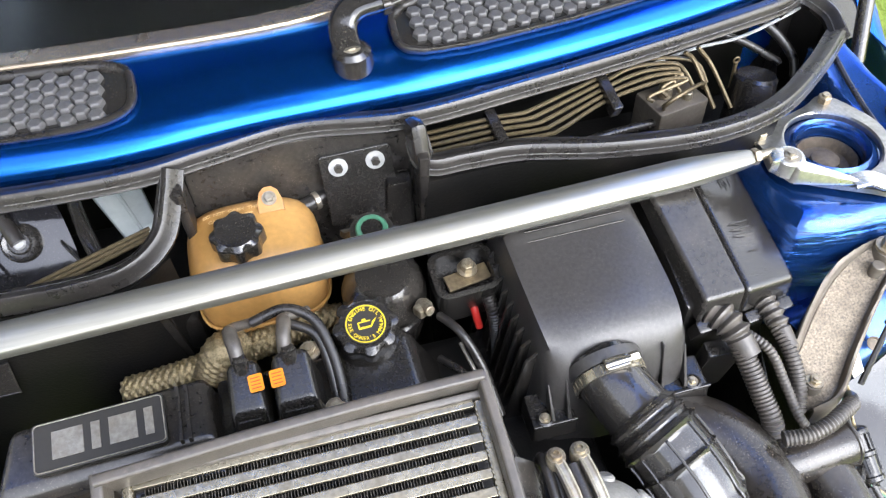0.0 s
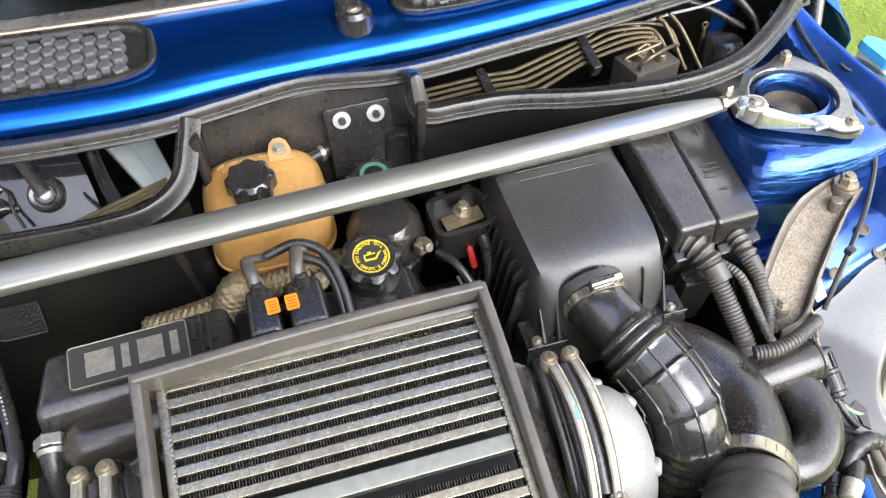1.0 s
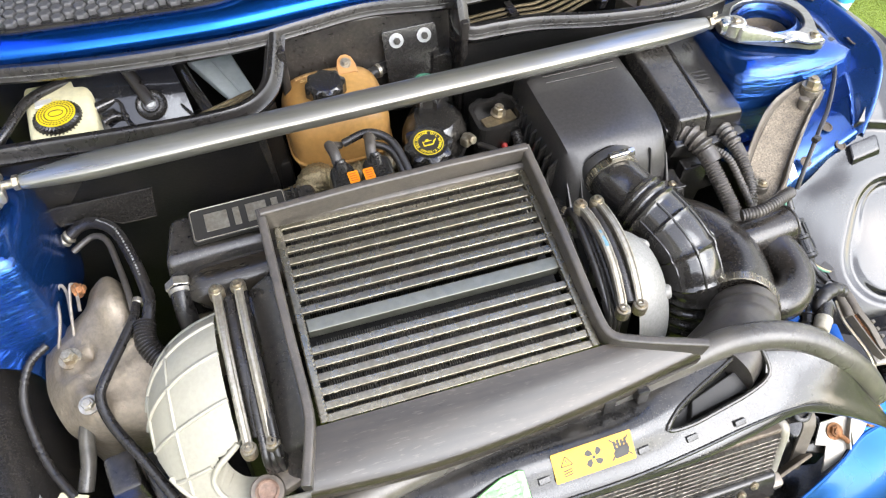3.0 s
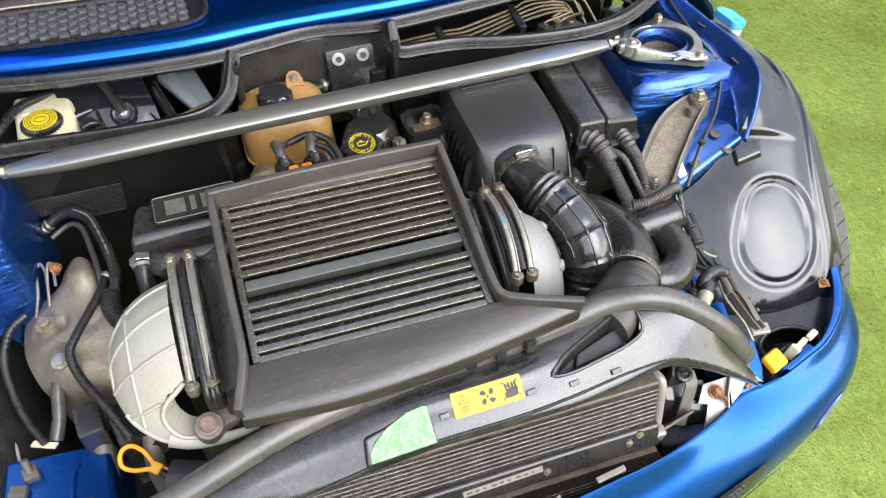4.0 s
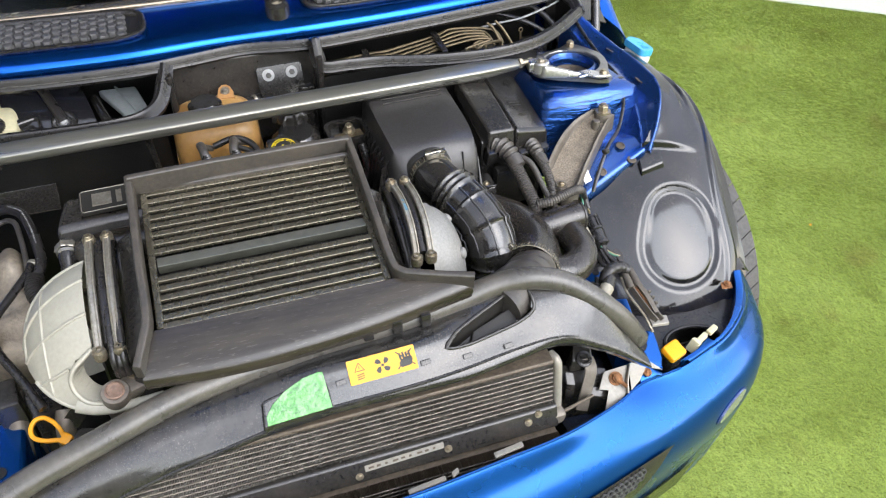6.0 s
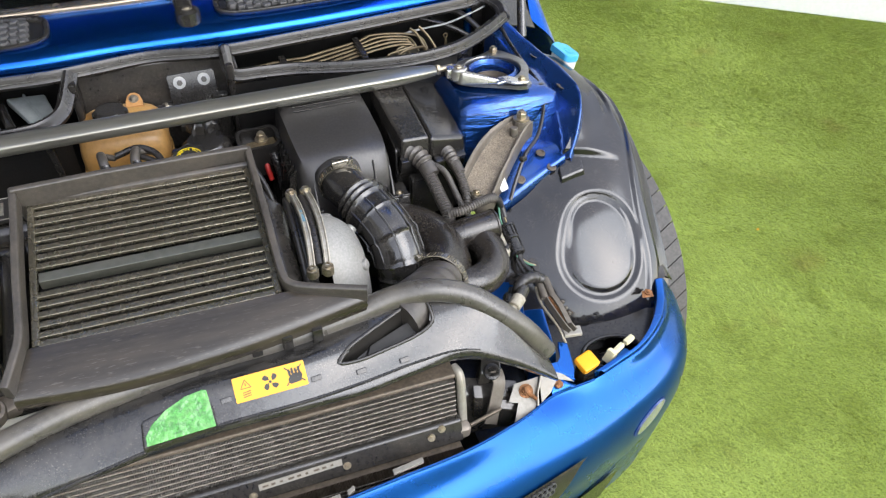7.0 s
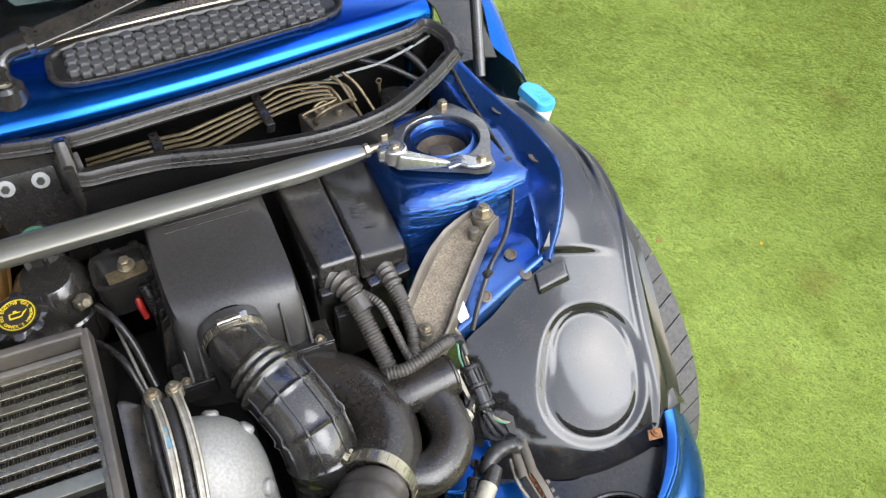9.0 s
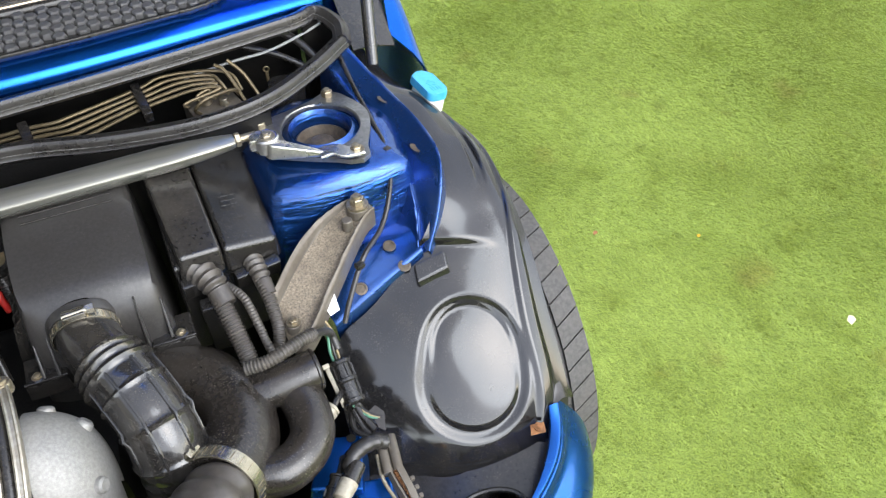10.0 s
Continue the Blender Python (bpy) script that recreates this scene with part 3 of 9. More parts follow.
for k in range(31):
    p, q = bumper_point(0.655 + 0.335 * k / 30, 0.1), bumper_point(0.655 + 0.335 * k / 30, 0.3)
    n = V((q.x - p.x, q.y - p.y, 0)).normalized()
    rows.append([p + n * 0.003 - V((0, 0, 0.002)), p + V((0, 0, 0.006)), p - n * 0.004 + V((0, 0, 0.0085)), p - n * 0.014 + V((0, 0, 0.009)), p - n * 0.016 + V((0, 0, 0.007)), p - n * 0.016 - V((0, 0, 0.025))])
grid_sheet(bm, rows, 0.002)
part("bumper_flange", bm, BUMPERBLUE, car, "blue inner flange of the bumper", 50)
bm = nb()
tube(bm, [bumper_point(0.62 * k / 24, 0.135) + V((0, 0, 0.0002)) for k in range(-12, 25)], 0.0022, 8, 2)
part("bumper_bead", bm, BUMPERBLUE, car, "raised bead along the bumper lip")
bm = nb()
hexa(bm, [(0.508, 0.036, 0.490), (0.575, 0.043, 0.488), (0.570, 0.049, 0.488), (0.512, 0.046, 0.490)], [(0.511, 0.038, 0.503), (0.548, 0.044, 0.503), (0.538, 0.055, 0.512), (0.517, 0.054, 0.515)], 0.003)
part("bumper_tab", bm, BUMPERBLUE, car, "blue screwed tab of the bumper")


def patch(name, u0, u1, v0, v1, out, mat, parent, label, shape=None, nu=24, nv=12, thick=0.004):
    bm = nb()
    rows = []
    for i in range(nu + 1):
        row = []
        for k in range(nv + 1):
            a, b = i / nu, k / nv
            u, v = u0 + (u1 - u0) * a, v0 + (v1 - v0) * b
            if shape:
                u, v = shape(a, b)
            row.append(bumper_point(u, v, out))
        rows.append(row)
    grid_sheet(bm, rows, thick)
    return part(name, bm, mat, parent, label, 60)


def oval(cu, cv, ru, rv):
    def f(a, b):
        t = 2 * math.pi * a
        return cu + ru * b * math.cos(t), cv + rv * b * math.sin(t) - 0.03 * b * math.cos(t)
    return f


side_lamp = patch("side_lamp", 0, 1, 0, 1, 0.004, LAMPGLASS, car, "narrow clear side lamp in the bumper", oval(0.668, 0.622, 0.046, 0.036), 36, 6)
patch("lamp_rim", 0, 1, 0, 1, 0.0015, DARKBLUE, side_lamp, "dark blue rim, shade round the lamp put into its colour", oval(0.668, 0.625, 0.053, 0.048), 36, 4, 0.002)


def intake(a, b):
    u = 0.46 * a
    top = 0.552
    depth = 0.27 * min(1.0, ((1 - a) * 2.6) ** 0.8) + 0.02
    return u - 0.03 * b * a, top + depth * b


patch("lower_intake", 0, 1, 0, 1, 0.0045, GREYPLASTIC, car, "black lower air intake surround in the bumper", intake, 60, 20, 0.0)
patch("lower_lip", 0.0, 0.62, 0.90, 1.0, 0.004, BLACK, car, "black lower bumper lip", None, 60, 6, 0.0)
bm = nb()
for i in range(30):
    for k in range(7):
        u, v = 0.012 * i + (0.006 if k % 2 else 0), 0.585 + 0.026 * k
        if u < 0.375 - 0.025 * k:
            c, cn = bumper_point(u, v, 0.0055), bumper_point(u, v, 0.011)
            n = (cn - c).normalized()
            lathe(bm, c, n, [(0.0062, 0), (0.0062, 0.003), (0.0045, 0.003), (0.0045, 0.0)], 6, cap=(False, False))
tagged(part("intake_mesh", bm, GRILLE, car, "hexagonal black plastic mesh"), kind="stuff")

# cowl panel below the windscreen: upper line, middle and lower bright roll
upper = [(-0.75, 0.905, 0.912), (-0.55, 0.832, 0.920), (-0.40, 0.812, 0.924), (-0.24, 0.793, 0.928), (-0.10, 0.783, 0.931), (0.03, 0.781, 0.933), (0.17, 0.807, 0.930), (0.36, 0.838, 0.926), (0.52, 0.873, 0.914), (0.68, 0.923, 0.90)]
crest = [(-0.75, 0.79, 0.885), (-0.55, 0.735, 0.895), (-0.40, 0.705, 0.90), (-0.24, 0.69, 0.902), (-0.14, 0.688, 0.903), (-0.02, 0.700, 0.903), (0.09, 0.703, 0.903), (0.19, 0.705, 0.903), (0.35, 0.725, 0.900), (0.52, 0.76, 0.895), (0.70, 0.81, 0.885)]
roll = [V((x, y - 0.014, z - 0.014)) for x, y, z in crest]
under = [V((x, y - 0.008, z - 0.040)) for x, y, z in crest]
nv = 70
lines = [resample([V(p) for p in ln], nv) for ln in (upper, crest, roll, under)]
mid = [a.lerp(b, 0.5) + V((0, 0, 0.003)) for a, b in zip(lines[0], lines[1])]
near = [a.lerp(b, 0.94) + V((0, 0, 0.0018)) for a, b in zip(lines[0], lines[1])]
bm = nb()
cowl_rows = [[lines[0][k], mid[k], near[k], lines[1][k], lines[2][k], lines[3][k]] for k in range(nv)]
grid_sheet(bm, [resample(r, 26) for r in cowl_rows], 0.003)
cowl = part("cowl_panel", bm, BLUE, car, "blue painted panel below the windscreen", 70)


def cowl_at(x, f, lift=0.0):
    """A point of the cowl at x, f from the upper line (0) to the crest (1)."""
    k = min(range(nv - 1), key=lambda i: abs(lines[1][i].x - x))
    row = resample([lines[0][k], mid[k], near[k], lines[1][k]], 21)
    p = row[min(19, int(f * 20))].lerp(row[min(20, int(f * 20) + 1)], f * 20 - int(f * 20))
    return V((x, p.y, p.z + lift))


def air_grille(x0, x1, f0, f1, label):
    """A long opening with round ends, a raised rim and rows of hexagonal cells."""
    out = []
    cx, hx = (x0 + x1) / 2, (x1 - x0) / 2
    n = 60
    for k in range(n):
        t = 2 * math.pi * k / n
        c, s = math.cos(t), math.sin(t)
        px = cx + hx * math.copysign(abs(c) ** 0.28, c)
        fy = (f0 + f1) / 2 + (f1 - f0) / 2 * math.copysign(abs(s) ** 0.55, s)
        out.append(cowl_at(px, fy, 0.003))
    bm = nb()
    rim_path = out + [out[0], out[1]]
    sweep(bm, rim_path, circle(0.0075, 12, 0.6), cap=False)
    g = part("cowl_grille", bm, RUBBER, car, label)
    pitch = 0.0149
    bm = nb()
    lathe(bm, (0, 0, -0.003), (0, 0, 1), [(0.0090, -0.005), (0.0093, 0.0045), (0.0086, 0.0072), (0.0070, 0.0085), (0.004, 0.0088)], 6)
    first = part("hexagon_cell", bm, GRILLE, g, angle=20)
    me = first.data
    bpy.data.objects.remove(first)
    span = (cowl_at(cx, f1) - cowl_at(cx, f0)).length
    step = (f1 - f0) * 0.0174 / span
    count = int((f1 - f0) / step) + 2
    for i in range(int((x1 - x0) / pitch)):
        x = x0 + 0.013 + pitch * i
        for j in range(count):
            f = f0 + 0.10 + step * (j + (0.5 if i % 2 else 0.0))
            ex, ef = abs((x - cx) / hx), abs((f - (f0 + f1) / 2) / ((f1 - f0) / 2))
            if x > x1 - 0.010 or ex ** 6 + ef ** 6 > 0.45 or f > f1:
                continue
            shared("hexagon_cell", me, frame_on(cowl_at(x, f, 0.0030), (1, 0, 0), (0, -0.08, 1)), g)
    bm = nb()
    base = [cowl_at(cx, (f0 + f1) / 2, 0.0018)]
    vs = [bm.verts.new(p + V((0, 0, -0.0005))) for p in out]
    cvs = bm.verts.new(base[0])
    for k in range(n):
        bm.faces.new((vs[k], vs[(k + 1) % n], cvs))
    part("backing", bm, BLACK, g, "black recess behind the cells")
    return g


air_grille(-0.52, -0.128, 0.10, 0.86, "oval black mesh air grille with a raised rim")
air_grille(0.155, 0.56, 0.08, 0.82, "oval black mesh air grille with a raised rim")

# windscreen, its foot strip with a warm reflection put into the colour, and the dashboard edge behind it
bm = nb()
foot = [V((x, y + 0.012, z + 0.004)) for x, y, z in upper]
strip(bm, resample(foot, 50), 0.030, 0.014, r=0.005)
part("windscreen_trim", bm, WARMSHEEN, car, "dark trim strip at the foot of the windscreen, its warm reflection painted in")
bm = nb()
lower = resample([p + V((0, 0.02, 0.002)) for p in foot], 40)
grid_sheet(bm, [lower, [p + V((0, 0.16, 0.16)) for p in lower], [p + V((0, 0.34, 0.33)) for p in lower]], 0.004)
ws = part("windscreen", bm, GLASS, car, "clear laminated windscreen")
bm = nb()
grid_sheet(bm, [[p + V((0, 0.02, -0.03)) for p in lower], [p + V((0, 0.6, -0.02)) for p in lower]], 0.01)
part("dashboard", bm, BLACK, car, "black dashboard top seen through the windscreen")

# added pale sheet that paints the grey-green reflection seen in the glass
bm = nb()
grid_sheet(bm, [[V((x, y + 0.10 * (x - 0.03) ** 2, 0.905 + 0.012 * math.sin(4 * x) + 0.05 * (y - 1.0))) for x in (-0.6, -0.4, -0.2, 0.0, 0.2, 0.4, 0.6)] for y in (1.005, 1.12, 1.30, 1.50)], 0.006)
part("dashboard_shelf", bm, PALEPANEL, car, "pale grey-green sheet standing in for the reflection in the windscreen")

# wiper arm with its nut
bm = nb()
hub = V((0.103, 0.730, 0.921))
cyl(bm, hub - V((0, 0, 0.03)), hub + V((0, -0.002, 0.012)), 0.024, 0.021, 28, 0.005)
strip(bm, smooth_path([hub + V((-0.004, -0.006, 0.010)), (0.098, 0.742, 0.942), (0.103, 0.753, 0.953), (0.118, 0.759, 0.962), (0.145, 0.757, 0.968)], 6), 0.031, 0.020, (0, -0.5, 0.85), r=0.009)
wiper = part("wiper_arm", bm, GLOSS, car, "black wiper arm with a round hub")
bm = nb()
strip(bm, [(0.142, 0.756, 0.968), (0.150, 0.757, 0.9685)], 0.035, 0.022, (0, -0.5, 0.85), 0.005)
strip(bm, [(0.148, 0.757, 0.9682), (0.215, 0.782, 0.973), (0.310, 0.817, 0.985), (0.50, 0.89, 1.01)], 0.030, 0.010, (0, -0.5, 0.85), 0.003)
part("blade_arm", bm, GREYPLASTIC, wiper, "flat grey arm blade")
bolt("nut", hub + V((0, -0.002, 0.012)), (0, -0.15, 1), 0.007, 0.005, wiper, ZINC)

# rubber seals round the bay
SEAL = [(-0.010, -0.006), (0.010, -0.006), (0.012, 0.001), (0.008, 0.004), (0.0055, 0.0105), (0.001, 0.0125), (-0.003, 0.010), (-0.006, 0.004), (-0.011, 0.001)]
SEAL = [(1.15 * a, 1.15 * b) for a, b in SEAL]


def seal(name, pts, label, parent=car):
    bm = nb()
    sweep(bm, smooth_path(pts, 8), SEAL, None, (0, -0.5, 1))
    body = part(name, bm, RUBBER, parent, label, 50)
    # thin pale bead: the highlight along the lip, painted on
    bm = nb()
    sweep(bm, smooth_path(pts, 8), [(0.0085 + 0.0011 * a, 0.0052 + 0.0011 * b) for a, b in circle(1.0, 6)], None, (0, -0.5, 1))
    part("lip_edge", bm, SEALLINE, body, "pale broken line painting the sheen along the lip", 50)
    return body


seal("cowl_seal", [(-0.62, 0.735, 0.868), (-0.476, 0.694, 0.870), (-0.32, 0.668, 0.870), (-0.154, 0.661, 0.870), (-0.065, 0.675, 0.870), (0.03, 0.690, 0.870), (0.146, 0.674, 0.870),
                   (0.283, 0.689, 0.870), (0.44, 0.713, 0.870), (0.63, 0.752, 0.868), (0.68, 0.775, 0.866), (0.705, 0.74, 0.856), (0.70, 0.70, 0.848)], "black rubber seal along the cowl")
seal("cavity_seal", [(0.150, 0.640, 0.868), (0.158, 0.622, 0.846), (0.20, 0.622, 0.843), (0.262, 0.622, 0.840), (0.36, 0.600, 0.838), (0.47, 0.590, 0.838), (0.56, 0.607, 0.840), (0.64, 0.658, 0.842), (0.70, 0.708, 0.846)],
     "black rubber seal with a moulded lip")
seal("cavity_seal", [(-0.104, 0.66, 0.872), (-0.112, 0.64, 0.852), (-0.128, 0.61, 0.826), (-0.162, 0.582, 0.818), (-0.215, 0.572, 0.818), (-0.30, 0.574, 0.818), (-0.40, 0.582, 0.818), (-0.50, 0.59, 0.82), (-0.58, 0.62, 0.825)],
     "black rubber seal with a moulded lip")

# bulkhead below the cowl, the side walls of the two cavities, and the bay floor, their black deepened for shade
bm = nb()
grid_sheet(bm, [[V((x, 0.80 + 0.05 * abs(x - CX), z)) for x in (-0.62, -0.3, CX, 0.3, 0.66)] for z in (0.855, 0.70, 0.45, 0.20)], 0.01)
bulkhead = part("bulkhead", bm, DEEPBLACK, car, "bulkhead behind the engine, shade put into its black")
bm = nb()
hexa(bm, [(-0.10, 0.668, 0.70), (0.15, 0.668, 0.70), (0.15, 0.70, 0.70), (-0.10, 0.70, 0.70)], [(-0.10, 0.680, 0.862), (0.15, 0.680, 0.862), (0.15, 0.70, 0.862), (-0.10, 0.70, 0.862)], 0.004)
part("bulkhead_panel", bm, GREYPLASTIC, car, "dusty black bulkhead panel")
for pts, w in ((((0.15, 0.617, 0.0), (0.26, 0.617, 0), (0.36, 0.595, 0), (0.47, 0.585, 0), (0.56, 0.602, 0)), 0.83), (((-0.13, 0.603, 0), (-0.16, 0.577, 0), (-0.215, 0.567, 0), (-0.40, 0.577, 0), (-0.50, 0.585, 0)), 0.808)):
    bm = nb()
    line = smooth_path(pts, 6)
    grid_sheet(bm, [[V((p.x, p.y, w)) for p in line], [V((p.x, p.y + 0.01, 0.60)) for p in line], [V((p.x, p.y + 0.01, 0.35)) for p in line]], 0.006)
    part("cavity_wall", bm, DEEPBLACK, car, "plastic wall of the side cavity, shade put into its black")
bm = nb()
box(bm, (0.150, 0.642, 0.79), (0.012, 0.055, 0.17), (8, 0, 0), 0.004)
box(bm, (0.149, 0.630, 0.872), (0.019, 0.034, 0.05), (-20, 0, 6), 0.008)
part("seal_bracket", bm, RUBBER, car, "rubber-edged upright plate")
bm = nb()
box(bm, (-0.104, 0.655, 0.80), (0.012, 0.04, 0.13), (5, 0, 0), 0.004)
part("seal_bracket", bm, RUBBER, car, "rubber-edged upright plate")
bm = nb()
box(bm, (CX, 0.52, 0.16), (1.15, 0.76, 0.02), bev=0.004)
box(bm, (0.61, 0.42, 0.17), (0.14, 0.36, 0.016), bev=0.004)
part("undertray", bm, DEEPBLACK, car, "undertray below the engine, shade put into its black")
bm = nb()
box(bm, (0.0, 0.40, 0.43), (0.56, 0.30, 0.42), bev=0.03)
part("engine_block", bm, DEEPBLACK, car, "engine block deep in the bay, shade put into its black")

# inner wing with the strut tower
TC = V((0.619, 0.565, 0.800))


def strut_tower(sx, dy, name, label):
    """Pressed steel turret round the top of the suspension strut; sx mirrors it."""
    bm = nb()
    rows = []
    n = 72
    for r_i in range(15):
        row = []
        for k in range(n + 1):
            t = 2 * math.pi * k / n
            c, s = math.cos(t), math.sin(t)
            sq = 1 / max(abs(c), abs(s)) ** 0.55
            if r_i == 0:
                r, z = 0.038, -0.035
            elif r_i == 1:
                r, z = 0.038, -0.006
            elif r_i == 2:
                r, z = 0.039, 0.002
            elif r_i == 3:
                r, z = 0.043, 0.008
            elif r_i == 4:
                r, z = 0.049, 0.003
            elif r_i == 5:
                r, z = 0.055, -0.004
            elif r_i < 9:
                r, z = 0.055 + (r_i - 5) * 0.0137 * sq, -0.004 - 0.001 * (r_i - 5)
            else:
                q = (r_i - 8) / 6
                r = (0.096 + 0.030 * q ** 0.6) * sq
                z = -0.008 - 0.15 * q ** 1.5
                z += 0.006 * math.sin(5 * t) * math.sin(q * 5)
            row.append(TC + V((r * c, r * s * (1.0 if s > 0 else 0.98), z)))
        rows.append(row)
    if sx < 0:
        rows = [[V((2 * CX - p.x, p.y + dy, p.z)) for p in row] for row in rows]
    grid_sheet(bm, rows)
    return part(name, bm, BAYBLUE, car, label, 60)


strut_tower(1, 0, "strut_tower", "blue painted strut tower with a round opening")
strut_tower(-1, -0.045, "strut_tower", "blue painted strut tower with a round opening")
for sx, dy in ((1, 0), (-1, -0.045)):
    bm = nb()
    c = V((TC.x if sx > 0 else 2 * CX - TC.x, TC.y + dy, TC.z))
    lathe(bm, c - V((0, 0, 0.05)), (0, 0, 1), [(0.0372, 0), (0.0372, 0.036), (0.034, 0.038), (0.029, 0.026), (0.018, 0.024), (0.016, 0.034), (0.011, 0.036), (0.0001, 0.036)], 28)
    part("strut_top_mount", bm, BROWNRAIL, car, "rusty strut top mount inside the opening")

wing_outer = [(0.700, 0.710, 0.846), (0.716, 0.66, 0.826), (0.732, 0.61, 0.812), (0.748, 0.54, 0.800), (0.752, 0.48, 0.790), (0.742, 0.44, 0.772), (0.724, 0.41, 0.735), (0.702, 0.388, 0.696)]
wing_inner = [(0.664, 0.70, 0.828), (0.680, 0.645, 0.800), (0.694, 0.60, 0.785), (0.703, 0.54, 0.772), (0.708, 0.49, 0.755), (0.706, 0.455, 0.735), (0.700, 0.425, 0.712), (0.690, 0.395, 0.690)]
wing_foot = [(0.655, 0.70, 0.70), (0.665, 0.645, 0.70), (0.67, 0.60, 0.70), (0.676, 0.54, 0.70), (0.680, 0.49, 0.70), (0.678, 0.455, 0.692), (0.672, 0.425, 0.685), (0.668, 0.398, 0.676)]
wing_drop = [V((x + 0.012, y, z - 0.05)) for x, y, z in wing_outer]
bm = nb()
across = lambda f, dx=0.0, dz=0.0: [V(a).lerp(V(b), f) + V((dx, 0, dz)) for a, b in zip(wing_outer, wing_inner)]
grid_sheet(bm, loft([[V(p) for p in ln] for ln in (wing_drop, across(-0.04, 0.002, -0.006), wing_outer, across(0.1, 0, 0.001), across(0.5), across(0.86, 0, -0.001), across(0.94, 0, 0.006), across(1.0, -0.001, 0.008), across(1.05, -0.002, 0.002), wing_foot)], 64, 60), 0.002)
wing = part("inner_wing", bm, WINGBLUE, car, "blue painted inner wing flange", 60)
bm = nb()
shelf = [[(0.53, 0.455, 0.665), (0.60, 0.455, 0.690), (0.68, 0.455, 0.700)], [(0.53, 0.43, 0.672), (0.60, 0.43, 0.695), (0.69, 0.43, 0.706)], [(0.545, 0.40, 0.655), (0.60, 0.405, 0.682), (0.692, 0.41, 0.702)],
         [(0.555, 0.375, 0.642), (0.605, 0.383, 0.667), (0.692, 0.398, 0.700)], [(0.558, 0.366, 0.636), (0.606, 0.374, 0.660), (0.694, 0.392, 0.698)], [(0.56, 0.362, 0.61), (0.607, 0.369, 0.635), (0.695, 0.388, 0.675)]]
grid_sheet(bm, loft([[V(p) for p in r] for r in shelf], 24, 20), 0.002)
part("wing_shelf", bm, WINGBLUE, car, "blue painted shelf in front of the strut tower", 60)
for p, n in (((0.722, 0.60, 0.803), (0.5, 0, 1)), ((0.731, 0.50, 0.782), (0.55, -0.1, 1)), ((0.655, 0.413, 0.702), (0, -0.3, 1)), ((0.60, 0.375, 0.679), (0, -0.5, 1)), ((0.665, 0.385, 0.686), (0.1, -0.4, 1))):
    bm = nb()
    lathe(bm, V(p) - V(n).normalized() * 0.001, n, [(0.0085, 0), (0.0088, 0.0012), (0.0062, 0.0018), (0.0058, 0.0008)], 20)
    part("plug", bm, BROWNRAIL, wing, "round plug in the sheet metal")
bm = nb()
grid_sheet(bm, loft([[V(p) for p in r] for r in ([(-0.64, 0.80, 0.80), (-0.64, 0.60, 0.79), (-0.64, 0.48, 0.76), (-0.63, 0.38, 0.70)], [(-0.54, 0.80, 0.76), (-0.515, 0.60, 0.72), (-0.505, 0.48, 0.69), (-0.51, 0.38, 0.655)], [(-0.51, 0.80, 0.60), (-0.475, 0.60, 0.62), (-0.47, 0.48, 0.60), (-0.48, 0.38, 0.59)], [(-0.5, 0.80, 0.4), (-0.46, 0.60, 0.4), (-0.46, 0.48, 0.4), (-0.47, 0.38, 0.4)])], 30, 30), 0.002)
part("inner_wing", bm, BAYBLUE, car, "blue painted inner wing beside the engine", 60)
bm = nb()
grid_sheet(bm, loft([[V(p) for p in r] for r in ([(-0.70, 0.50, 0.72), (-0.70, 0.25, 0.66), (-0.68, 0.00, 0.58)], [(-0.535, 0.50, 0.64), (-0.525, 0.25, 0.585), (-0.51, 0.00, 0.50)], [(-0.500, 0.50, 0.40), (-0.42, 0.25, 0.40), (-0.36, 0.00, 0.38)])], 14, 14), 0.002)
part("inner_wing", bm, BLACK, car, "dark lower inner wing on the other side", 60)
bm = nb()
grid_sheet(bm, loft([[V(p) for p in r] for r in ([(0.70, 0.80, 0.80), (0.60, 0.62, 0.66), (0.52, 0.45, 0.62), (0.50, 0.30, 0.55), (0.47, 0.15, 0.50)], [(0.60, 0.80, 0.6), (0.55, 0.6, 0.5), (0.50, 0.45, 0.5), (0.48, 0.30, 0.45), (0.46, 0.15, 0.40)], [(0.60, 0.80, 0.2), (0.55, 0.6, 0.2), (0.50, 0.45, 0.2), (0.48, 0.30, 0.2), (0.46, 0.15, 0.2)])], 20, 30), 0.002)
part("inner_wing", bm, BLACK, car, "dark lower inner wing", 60)

